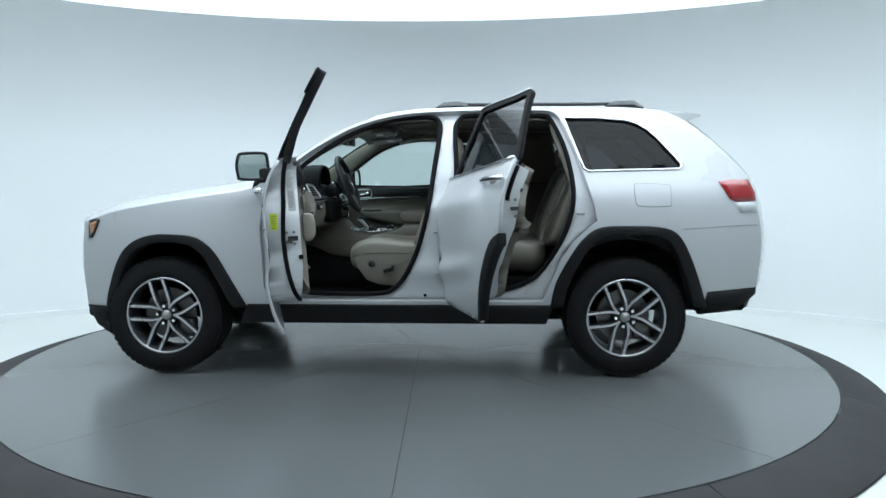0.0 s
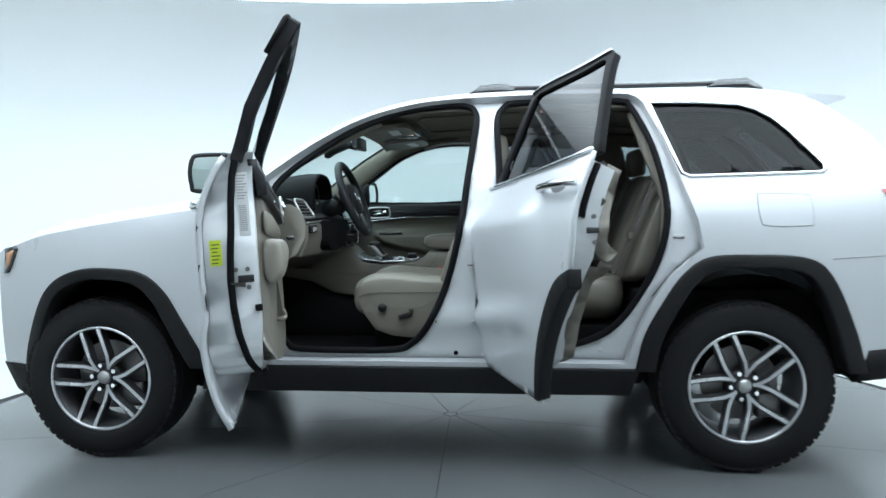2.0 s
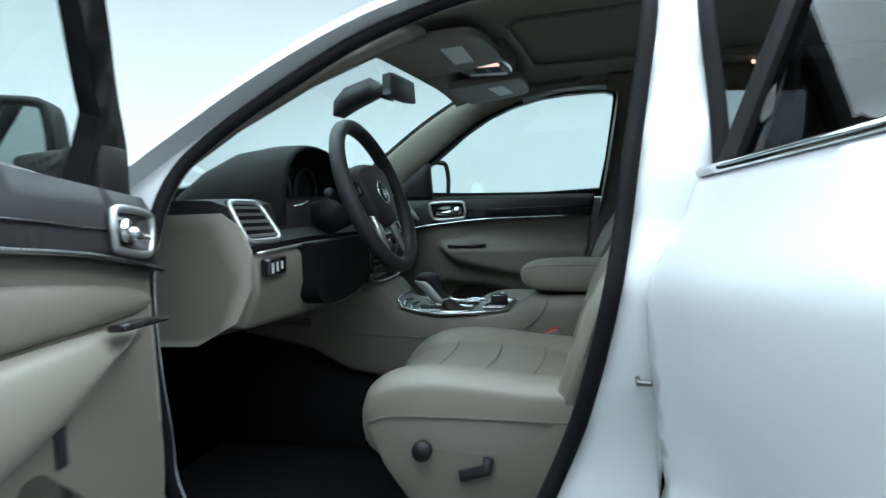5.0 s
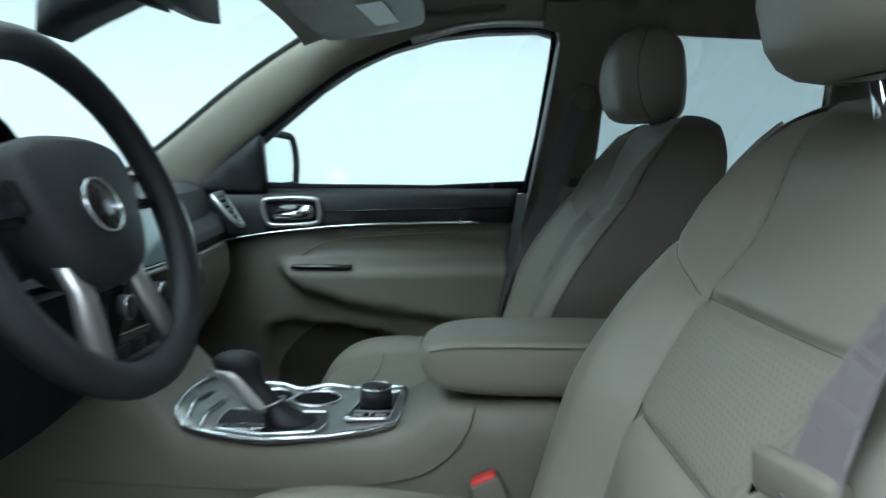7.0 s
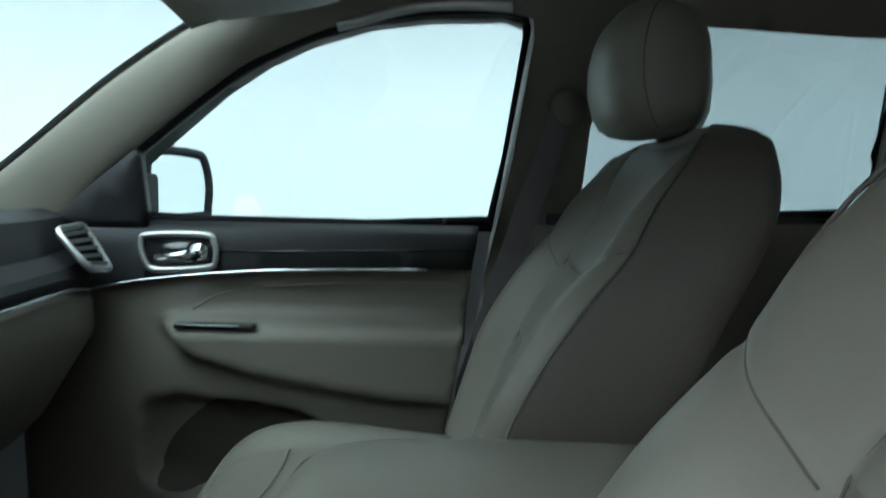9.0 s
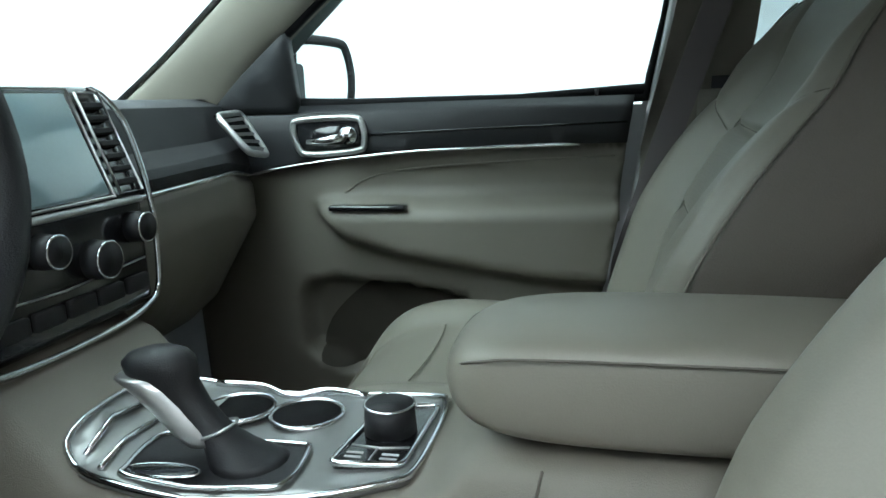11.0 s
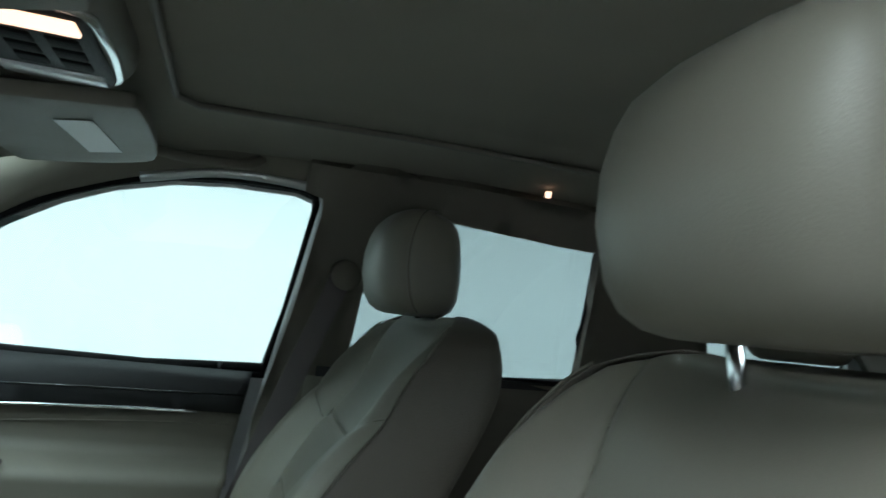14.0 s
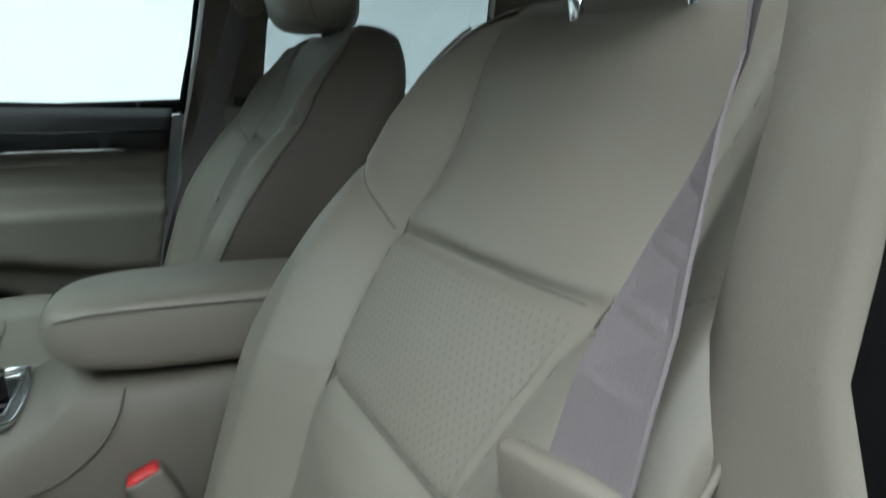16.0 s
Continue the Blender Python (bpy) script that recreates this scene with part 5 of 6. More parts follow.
def headliner():
    rows = []
    for x in np.linspace(1.10, 3.2, 22):
        zz = lerp(x, [1.10, 1.25, 1.5, 2.0, 2.8, 3.2], [1.565, 1.615, 1.645, 1.66, 1.645, 1.60])
        w = 0.61
        rows.append([Vector((x, w * u, zz - 0.03 * abs(u) ** 4 - (0.0 if abs(u) > 0.57 or x < 1.42 else -0.015))) for u in np.linspace(-1, 1, 41)])
    bm = bmesh.new()
    loft(bm, rows, closed=False)
    h = part("headliner", bm, LINER, SUV, "taupe cloth roof lining with a recessed sunroof blind")
    solid(h, 0.01, 1)
    bm = bmesh.new()
    path = []
    for x, y in ((1.43, 0.0), (1.43, 0.28), (1.46, 0.33), (1.8, 0.345), (2.2, 0.35), (2.6, 0.35), (2.64, 0.30), (2.64, -0.30), (2.6, -0.35), (1.8, -0.345), (1.46, -0.33), (1.43, -0.28)):
        path.append((x, y, lerp(x, [1.10, 1.25, 1.5, 2.0, 2.8, 3.2], [1.565, 1.615, 1.645, 1.66, 1.645, 1.60]) - 0.012))
    tube(bm, path, 0.006, 6, True)
    part("blind_seal", bm, SEATBACK, h)
    # overhead console
    bm = bmesh.new()
    block(bm, (1.13, -0.135, 1.578), (1.40, 0.135, 1.65), 0.03, 4)
    c = part("overhead_console", bm, BEIGE, SUV, "beige overhead console with map lamps")
    bm = bmesh.new()
    tube(bm, rounded([(1.245, -0.118, 1.577), (1.385, -0.112, 1.579), (1.392, 0.0, 1.579), (1.385, 0.112, 1.579), (1.245, 0.118, 1.577)], 0.03), 0.006, 6, True)
    part("console_bezel", bm, CHROME, c, "chrome bezel")
    bm = bmesh.new()
    block(bm, (1.25, -0.108, 1.570), (1.382, 0.108, 1.582), 0.008)
    part("switch_plate", bm, BLACK, c, "black switch plate")
    for sg in (-1, 1):
        bm = bmesh.new()
        block(bm, (1.262, sg * 0.083 - 0.018, 1.566), (1.374, sg * 0.083 + 0.018, 1.573), 0.003)
        part("map_lamp", bm, LAMP if sg < 0 else CLEAR, c, "lit warm map lamp" if sg < 0 else "unlit frosted map lamp")
    for k in range(3):
        for x in (1.29, 1.335):
            bm = bmesh.new()
            block(bm, (x, -0.048 + 0.034 * k, 1.567), (x + 0.032, -0.020 + 0.034 * k, 1.572), 0.003)
            part("button", bm, SHROUD, c, "black push button")
    # visors, folded up against the roof
    for sg in (-1, 1):
        edge_ = curve2([(1.17, 0.16), (1.22, 0.13), (1.37, 0.15), (1.40, 0.19), (1.395, 0.46), (1.35, 0.53), (1.20, 0.55), (1.165, 0.50)], 3, True)
        v = part("sun_visor", panel(edge_, [], lambda x, y: Vector((x, sg * y, 1.548 + 0.12 * (x - 1.17) - 0.05 * (y - 0.34) ** 2)), 0.04), BEIGE, SUV, "beige folded sun visor")
        soften(solid(v, 0.022, 0), 0.008, 3)
        bm = bmesh.new()
        lab = [(1.285, 0.24), (1.335, 0.235), (1.345, 0.44), (1.295, 0.45)]
        part("visor_label", panel(lab, [], lambda x, y: Vector((x, sg * y, 1.548 + 0.12 * (x - 1.17) - 0.05 * (y - 0.34) ** 2 - 0.013)), 0.05), PAPER, v, "white warning label", smooth=False)
    # grab handle
    bm = bmesh.new()
    tube(bm, curve([(1.34, 0.60, 1.618), (1.36, 0.575, 1.60), (1.42, 0.57, 1.592), (1.50, 0.57, 1.592), (1.55, 0.575, 1.60), (1.57, 0.60, 1.618)], 4), 0.011, 8)
    part("grab_handle", bm, BEIGE, SUV, "beige grab handle")
    for x, y in ((2.142, 0.515), (2.06, -0.50)):
        bm = bmesh.new()
        disc(bm, (x, y, 1.632), (0, 0, -1), 0.0065, 0.012, 16)
        part("courtesy_lamp", bm, LAMP, SUV, "small lit courtesy lamp")
    # rear-view mirror
    bm = bmesh.new()
    loft(bm, [[Vector((x, 0.035 + a * k, 1.532 + b * k)) for a, b in curve2([(-0.125, -0.02), (-0.11, -0.032), (0.11, -0.032), (0.128, -0.015), (0.12, 0.03), (0.1, 0.036), (-0.1, 0.036), (-0.122, 0.025)], 3, True)] for x, k in ((1.02, 0.6), (1.03, 0.9), (1.055, 1.0), (1.062, 0.97))])
    m = part("rear_view_mirror", bm, BLACK, SUV, "black rear-view mirror")
    bm = bmesh.new()
    loft(bm, [[Vector((x, 0.0 + dy * k, z + dz * k)) for dy, dz in ((-0.06, -0.02), (0.06, -0.02), (0.05, 0.035), (-0.05, 0.035))] for x, z, k in ((1.03, 1.505, 0.5), (0.98, 1.53, 0.9), (0.90, 1.50, 1.0), (0.86, 1.47, 0.8))])
    part("sensor_housing", bm, BLACK, m)


SEAT_ROWS = curve([(0.80, 1.57, 1.74), (0.90, 1.602, 1.80), (1.00, 1.637, 1.855), (1.10, 1.698, 1.905), (1.17, 1.757, 1.940), (1.22, 1.787, 1.958), (1.26, 1.818, 1.962), (1.29, 1.845, 1.960), (1.312, 1.866, 1.958), (1.326, 1.884, 1.948)], 6)
SEAT_Z = [r.x for r in SEAT_ROWS]


def seat(yc, dx, dz, name):
    """A front seat: cushion, side shield, backrest, headrest."""
    s = -1 if yc < 0 else 1
    inner = -s
    root = tagged(new("front_seat"), name, "car seat", "front seats")
    root.matrix_basis = pose(dx, 0, dz)

    def wide(z):
        return lerp(z, [0.80, 0.90, 1.0, 1.1, 1.17, 1.22, 1.26, 1.29, 1.312, 1.326], [0.25, 0.275, 0.286, 0.284, 0.279, 0.275, 0.268, 0.256, 0.236, 0.195])

    def seam_at(z):
        return lerp(z, [0.80, 1.0, 1.12, 1.22, 1.32], [0.122, 0.126, 0.154, 0.170, 0.19])

    def fold(d, width, depth):
        return depth * math.exp(-(d / width) ** 2)

    def front(z, u):
        """The backrest's front: bolsters, sunk middle, stitched folds."""
        w, y = wide(z), wide(z) * u
        x = lerp(z, SEAT_Z, [r.y for r in SEAT_ROWS])
        d, e = abs(y), seam_at(z)
        x += 0.050 * (1 - step_up(d, e - 0.015, e + 0.085)) * (1 - 0.75 * step_up(z, 1.20, 1.325))
        x += 0.024 * step_up(abs(u), 0.90, 1.0) ** 2
        x += fold(d - e, 0.007, 0.0065)
        if d < e:
            for z0, k in ((1.122 - 0.010 * u * inner, 0.008), (1.0 - 0.010 * u * inner, 0.007)):
                x += fold(z - z0, 0.007, k)
            x -= 0.014 * math.sin(math.pi * step_up(z, 1.09, 1.24)) * (1 - (d / e) ** 2) * step_up(z, 1.112, 1.132)
            x -= 0.010 * fold(z - 0.955, 0.035, 1) * (1 - (d / e) ** 4)
        else:
            t = (d - e) / max(0.02, w - e)
            x += fold(z - (1.116 + 0.065 * t), 0.006, 0.0055)
        return Vector((x, yc + y, z - 0.014 * (1 - u * u) * step_up(z, 1.24, 1.32)))

    us = list(np.linspace(-1, 1, 97))
    zs = list(np.linspace(0.80, 1.326, 150))
    rows = []
    for z in zs:
        xb, w = lerp(z, SEAT_Z, [r.z for r in SEAT_ROWS]), wide(z)
        rows.append([front(z, u) for u in us] + [Vector((xb - 0.01 - 0.03 * step_up(abs(u), 0.7, 1), yc + w * u, z)) for u in (0.99, 0.95, 0.8, 0.3, -0.3, -0.8, -0.95, -0.99)])
    for k, up in ((0.88, 0.005), (0.6, 0.007)):
        mid = sum(rows[len(zs) - 1], Vector()) / len(rows[0])
        rows.append([mid + (p - mid) * k + Vector((0, 0, up)) for p in rows[len(zs) - 1]])
    bm = bmesh.new()
    loft(bm, rows)
    b = part("backrest", bm, LEATHER, root, "beige leather backrest with bolsters")
    lines = [[front(z, k * seam_at(z) / wide(z)) for z in np.linspace(0.86, 1.31, 40)] for k in (-1, 1)]
    lines += [[front(z0 - 0.010 * u * inner * seam_at(z0) / wide(z0), u * seam_at(z0) / wide(z0)) for u in np.linspace(-1, 1, 16)] for z0 in (1.122, 1.0)]
    for sg in (-1, 1):
        lines.append([front(1.116 + 0.065 * t, sg * (seam_at(1.14) + t * (wide(1.15) - seam_at(1.14))) / wide(1.15)) for t in np.linspace(0.02, 0.97, 14)])
    for line in lines:
        bm = bmesh.new()
        tube(bm, [q + Vector((0.0002, 0, 0)) for q in line], 0.0010, 5)
        part("seam", bm, CREASE, b)
    bm = bmesh.new()
    loft(bm, [[front(z - 0.010 * u * inner * seam_at(z) / wide(z), u * (seam_at(z) - 0.008) / wide(z)) - Vector((0.0008, 0, 0)) for u in np.linspace(-1, 1, 21)] for z in np.linspace(1.008, 1.114, 13)], closed=False)
    part("perforated_panel", bm, PERF, b, "perforated beige leather insert")
    # taupe shell behind
    rows = []
    for z, xf, xb in [tuple(r) for r in SEAT_ROWS[::2]] + [(1.334, 1.90, 1.935)]:
        w = wide(min(z, 1.326)) * (1 if z < 1.33 else 0.75)
        x0 = xf + lerp(z, [0.8, 1.1, 1.2, 1.30], [0.03, 0.026, 0.018, 0.006])
        rows.append([Vector((x0 + (xb - x0) * t, yc + k * (w + 0.004), z - 0.016 * (1 - k * k) * step_up(z, 1.24, 1.32))) for k, t in ((-1, 0), (-1.004, 0.25), (-1.004, 0.6), (-0.985, 0.88), (-0.90, 1.02), (-0.7, 1.06), (-0.3, 1.09), (0.3, 1.09), (0.7, 1.06), (0.90, 1.02), (0.985, 0.88), (1.004, 0.6), (1.004, 0.25), (1, 0))])
    bm = bmesh.new()
    loft(bm, rows, closed=False)
    sh = part("back_shell", bm, SEATBACK, b, "taupe vinyl seat back and side")
    solid(sh, 0.004, -1)
    subdivide(sh, 1)
    for k in (-1, 1):
        bm = bmesh.new()
        tube(bm, [(xf + lerp(z, [0.8, 1.1, 1.2, 1.30], [0.03, 0.026, 0.018, 0.006]), yc + k * (wide(z) + 0.005), z) for z, xf, xb in [tuple(r) for r in SEAT_ROWS[6:-6]]], 0.002, 5)
        part("piping", bm, STITCH, b)
    us = [-1, -0.96, -0.86, -0.70, -0.56, -0.48, -0.25, 0, 0.25, 0.48, 0.56, 0.70, 0.86, 0.96, 1]
    # cushion
    rows, sink = [], 0.0 if yc < 0 else 0.045
    for x, zt, zb, w in ((1.15, 0.76, 0.70, 0.21), (1.17, 0.80, 0.66, 0.245), (1.23, 0.845, 0.64, 0.262), (1.35, 0.855, 0.63, 0.265), (1.50, 0.835, 0.62, 0.265), (1.62, 0.83, 0.62, 0.25), (1.70, 0.84, 0.64, 0.24)):
        r = []
        for u in us:
            a = abs(u)
            r.append(Vector((x, yc + w * u, zt - sink - 0.02 + 0.028 * step_up(a, 0.5, 0.7) - 0.03 * step_up(a, 0.86, 1.0))))
        for u in (1.0, 0.9, 0.3, -0.3, -0.9, -1.0):
            r.append(Vector((x, yc + w * u, zb + 0.04 * (abs(u) > 0.95))))
        rows.append(r)
    bm = bmesh.new()
    loft(bm, rows)
    c = subdivide(part("cushion", bm, LEATHER, root, "beige leather seat cushion"), 2)
    for k in range(3):
        xx = 1.30 + 0.11 * k
        bm = bmesh.new()
        tube(bm, [(xx + 0.008 * (1 - u * u), yc + 0.13 * u, 0.8335 - sink - 0.03 * (xx - 1.3)) for u in np.linspace(-1, 1, 7)], 0.0012, 5)
        part("seam", bm, STITCH, c)
    # side shield with knobs
    y0 = yc + s * 0.25
    sh = [(1.19, 0.735), (1.24, 0.755), (1.45, 0.76), (1.68, 0.76), (1.70, 0.70), (1.62, 0.56), (1.52, 0.545), (1.35, 0.56), (1.27, 0.59), (1.22, 0.66)]
    p = part("side_shield", panel(sh, [], lambda x, z: Vector((x, y0 + s * 0.012 * (1 - ((z - 0.65) / 0.14) ** 2), z)), 0.04), BEIGE, root, "beige plastic seat valance")
    soften(solid(p, 0.03, -1 if s > 0 else -1), 0.006)
    for x, z, w, h in ((1.306, 0.695, 0.02, 0.02), (1.415, 0.66, 0.04, 0.014)):
        bm = bmesh.new()
        if w == h:
            disc(bm, (x, y0 + s * 0.008, z), (0, s, 0), 0.02, 0.022, 20)
        else:
            tube(bm, [(x - 0.03, y0 + s * 0.02, z - 0.012), (x + 0.025, y0 + s * 0.02, z + 0.004), (x + 0.028, y0 + s * 0.02, z + 0.028)], 0.012, 8)
        part("seat_switch", bm, BLACK, p, "black seat adjuster")
    bm = bmesh.new()
    tube(bm, curve([(1.185, y0 + s * 0.006, 0.742), (1.25, y0 + s * 0.014, 0.762), (1.45, y0 + s * 0.015, 0.766), (1.68, y0 + s * 0.012, 0.766)], 4), 0.0022, 5)
    part("seam", bm, CREASE, p)
    bm = bmesh.new()
    block(bm, (1.25, yc - 0.20, 0.45), (1.65, yc + 0.20, 0.64), 0.02)
    part("seat_base", bm, CARPET, root)
    # headrest on two posts: rounded front, sewn side panels
    yh = -0.474 if yc < 0 else yc
    x0, z0 = (1.770, 1.337) if yc < 0 else (1.774 - dx, 1.346 - dz)
    heights = [(0.0, 0.046, 0.104, 0.72), (0.004, 0.032, 0.115, 0.87), (0.014, 0.018, 0.126, 0.955), (0.032, 0.008, 0.132, 1.0), (0.07, 0.0, 0.134, 1.02), (0.105, 0.001, 0.133, 1.01), (0.135, 0.008, 0.131, 0.98), (0.157, 0.018, 0.126, 0.93), (0.172, 0.032, 0.118, 0.84), (0.181, 0.050, 0.104, 0.68), (0.184, 0.062, 0.093, 0.45)]

    def section(up, xf, xb, k):
        """Plan of the headrest at one height, from the middle of the front round one side."""
        w, r = 0.115 * k, 0.046 * k
        xb *= 1.0 if yc < 0 else 1.19
        half = [(xf - 0.004, 0.0), (xf - 0.003, 0.4 * w), (xf, w - r)]
        half += [(xf + r * 0.9 * (1 - math.cos(a)), w - r + r * math.sin(a)) for a in (0.4, 0.8, 1.15, 1.4)]
        half += [(xf + 0.9 * r + 0.001, w - 0.002), (xf + 0.9 * r + 0.006, w + 0.001), (xf + 0.9 * r + 0.02, w + 0.002), (xb - 0.046, w - 0.006), (xb - 0.026, w - 0.022), (xb - 0.010, w - 0.050), (xb, 0.25 * w)]
        line = half + [(a, -b) for a, b in half[:0:-1]]
        return [Vector((x0 + a - 0.03 * (up - 0.07), yh + b, z0 + up)) for a, b in line]

    rings = [section(*q) for q in heights]
    bm = bmesh.new()
    loft(bm, rings)
    h = part("headrest", bm, LEATHER, root, "beige leather headrest on chrome posts")
    for pick in (7, len(rings[0]) - 7):
        bm = bmesh.new()
        tube(bm, curve([q[pick] for q in rings[1:-1]], 3), 0.0011, 5)
        part("seam", bm, CREASE, h)
    for sg in (-1, 1):
        bm = bmesh.new()
        px = x0 + 0.112
        tube(bm, [(px, yc + sg * 0.072, z0 + 0.03), (px + 0.022, yc + sg * 0.072, z0 - 0.09)], 0.0065, 10)
        p = part("post", bm, CHROME, root, "chrome headrest post")
        bm = bmesh.new()
        disc(bm, (px + 0.0135, yc + sg * 0.072, z0 - 0.042), (-0.2, 0, 1), 0.011, 0.010, 16, 0.009)
        part("collar", bm, SEATBACK, p, "taupe post collar")
    return root


def dashboard():
    # sections along the car, swept across it
    def face(y):
        return lerp(y, [-0.715, -0.5, -0.2, 0.2, 0.5, 0.72], [0.93, 0.965, 0.985, 0.975, 0.925, 0.85])
    def split(y):
        return lerp(y, [-0.715, -0.5, -0.15, 0.15, 0.5, 0.72], [1.092, 1.10, 1.092, 1.088, 1.085, 1.058])
    rows = []
    for y in np.linspace(-0.715, 0.72, 32):
        fx, sp = face(y), split(y)
        rows.append([Vector((x, y, z)) for x, z in ((0.50, 1.05), (0.50, 1.185), (0.62, 1.208), (0.78, 1.215), (fx - 0.09, 1.213), (fx - 0.05, 1.20), (fx - 0.04, 1.17), (fx - 0.035, 1.14), (fx - 0.002, 1.12), (fx + 0.004, sp + 0.02), (fx - 0.01, sp), (0.6, sp))])
    bm = bmesh.new()
    loft(bm, rows)
    d = sharp(part("dashboard", bm, BLACK, None), 50)
    tagged(d, "black soft-touch dashboard over a beige lower panel", "dashboard")
    soften(d, 0.012, 3, 30)
    rows = []
    for y in np.linspace(-0.712, 0.715, 28):
        fx, sp = face(y), split(y) - 0.001
        low = lerp(y, [-0.712, -0.6, -0.25, 0.2, 0.75], [0.89, 0.885, 0.87, 0.80, 0.76])
        rows.append([Vector((x, y, z)) for x, z in ((0.55, sp), (fx + 0.002, sp), (fx + 0.010, sp - 0.02), (fx + 0.012, sp - 0.08), (fx - 0.02, 0.93), (fx - 0.10, low + 0.04), (fx - 0.20, low), (0.55, low - 0.02))])
    bm = bmesh.new()
    loft(bm, rows)
    l = sharp(part("lower_dash", bm, BEIGE, d, "beige lower dashboard"), 50)
    soften(l, 0.012, 3, 30)
    bm = bmesh.new()
    tube(bm, [(face(y) + 0.010, y, split(y) + 0.002) for y in np.linspace(0.13, 0.715, 16)], 0.0042, 6)
    part("chrome_strip", bm, CHROME, d, "thin chrome strip")
    bm = bmesh.new()
    tube(bm, [(face(y) + 0.008, y, split(y) + 0.004) for y in np.linspace(-0.70, -0.20, 12)], 0.004, 6)
    part("chrome_strip", bm, SATIN, d)
    for sg, y in ((-1, -0.716),):
        cap = [(0.58, 0.89), (0.80, 0.895), (0.90, 0.95), (0.935, 1.02), (0.940, 1.10), (0.915, 1.155), (0.87, 1.185), (0.58, 1.18)]
        soften(solid(part("end_panel", panel(cap, [], lambda x, z: Vector((x, y + sg * 0.008, z)), 0.06), BEIGE, d, "beige end panel of the dashboard"), 0.012, 0), 0.004)
    # end vents with satin surround
    for sg, ringp in ((-1, [(0.900, -0.615, 1.205), (0.878, -0.708, 1.210), (0.925, -0.712, 1.122), (0.958, -0.615, 1.122)]), (1, [(0.885, 0.55, 1.183), (0.862, 0.68, 1.187), (0.914, 0.68, 1.103), (0.942, 0.55, 1.117)])):
        bm = bmesh.new()
        tube(bm, rounded(ringp, 0.02), 0.0065, 8, True)
        v = part("air_vent", bm, SATIN, d, "satin-ringed air vent")
        cs = [Vector(q) - Vector((0.006, 0, 0)) for q in ringp]
        bm = bmesh.new()
        bm.faces.new([bm.verts.new(q) for q in cs])
        solid(part("vent_throat", bm, CARPET, v, smooth=False), 0.004)
        for k in range(5):
            t = (k + 0.8) / 5.6
            bm = bmesh.new()
            tube(bm, [Vector(ringp[0]).lerp(Vector(ringp[3]), t), Vector(ringp[1]).lerp(Vector(ringp[2]), t)], 0.0045, 4)
            part("slat", bm, PLATE, v, "grey vent slat", smooth=False)
    # instrument hood, cluster, gauge rims and a crescent for the glass's reflection
    def arch(x, k, lift=0.0):
        return [Vector((x, -0.37 + 0.19 * k * math.copysign(abs(math.cos(q)) ** 0.7, math.cos(q)), 1.15 + lift + 0.195 * k * math.sin(q) ** 0.75)) for q in [math.pi * i / 24 for i in range(25)]]
    bm = bmesh.new()
    loft(bm, [arch(0.56, 0.40), arch(0.66, 0.72), arch(0.76, 0.93), arch(0.86, 1.0), arch(0.925, 1.0), arch(0.94, 0.965), (arch(0.93, 0.93)), arch(0.86, 0.88)], closed=False)
    part("instrument_hood", bm, SHROUD, d, "black hood over the instruments")
    bm = bmesh.new()
    loft(bm, [arch(0.862, 0.90), arch(0.856, 0.02)], closed=False)
    part("cluster", bm, SCREEN, d, "dark instrument cluster")
    # satin crescent shaped as the gleam on the left gauge's glass
    bm = bmesh.new()
    sweep = [math.pi * (0.60 + 0.70 * i / 20) for i in range(21)]
    loft(bm, [[Vector((0.872, -0.425 + 0.080 * math.cos(q), 1.245 + 0.080 * math.sin(q))), Vector((0.885, -0.425 + 0.076 * math.cos(q), 1.245 + 0.076 * math.sin(q))), Vector((0.880, -0.425 + (0.076 - 0.026 * math.sin(math.pi * i / 20)) * math.cos(q), 1.245 + (0.076 - 0.026 * math.sin(math.pi * i / 20)) * math.sin(q)))] for i, q in enumerate(sweep)], closed=False)
    solid(part("gauge_rim_or_gleam", bm, SATIN, d, "silver crescent standing in for the reflection on the gauge glass"), 0.003)
    for yy, rr in ((-0.440, 0.058), (-0.285, 0.066)):
        bm = bmesh.new()
        tube(bm, [(0.870, yy + rr * math.cos(q), 1.225 + rr * math.sin(q)) for q in [2 * math.pi * i / 36 for i in range(36)]], 0.004, 6, True)
        part("gauge_rim_or_gleam", bm, ALLOYDARK, d, "dark gauge rim")
    bm = bmesh.new()
    tube(bm, curve([(0.935, -0.50, 1.192), (0.942, -0.465, 1.196), (0.94, -0.43, 1.205)], 5), 0.003, 6)
    part("chrome_strip", bm, CHROME, d)
    # black surround under the column, set into the beige panel
    bm = bmesh.new()
    ring_ = curve2([(-0.54, 1.105), (-0.54, 1.00), (-0.515, 0.965), (-0.46, 0.950), (-0.34, 0.950), (-0.24, 0.962), (-0.17, 0.985), (-0.125, 1.03), (-0.115, 1.105)], 4)
    loft(bm, [[Vector((x, y, 1.03 + (z - 1.03) * k)) for y, z in ring_] for x, k in ((0.82, 1.0), (1.002, 1.0), (1.006, 0.985))])
    part("column_surround", bm, SHROUD, d, "matt black surround under the steering column", smooth=False)
    bm = bmesh.new()
    block(bm, (0.945, -0.70, 1.045), (0.968, -0.615, 1.085), 0.006)
    sw = part("lamp_switch", bm, GLOSSBLACK, d, "black lamp switch panel")
    bm = bmesh.new()
    for k in range(3):
        block(bm, (0.967, -0.69 + 0.022 * k, 1.052 + 0.003 * k), (0.970, -0.684 + 0.022 * k, 1.075), 0)
    part("small_print", bm, PAPER, sw, smooth=False)
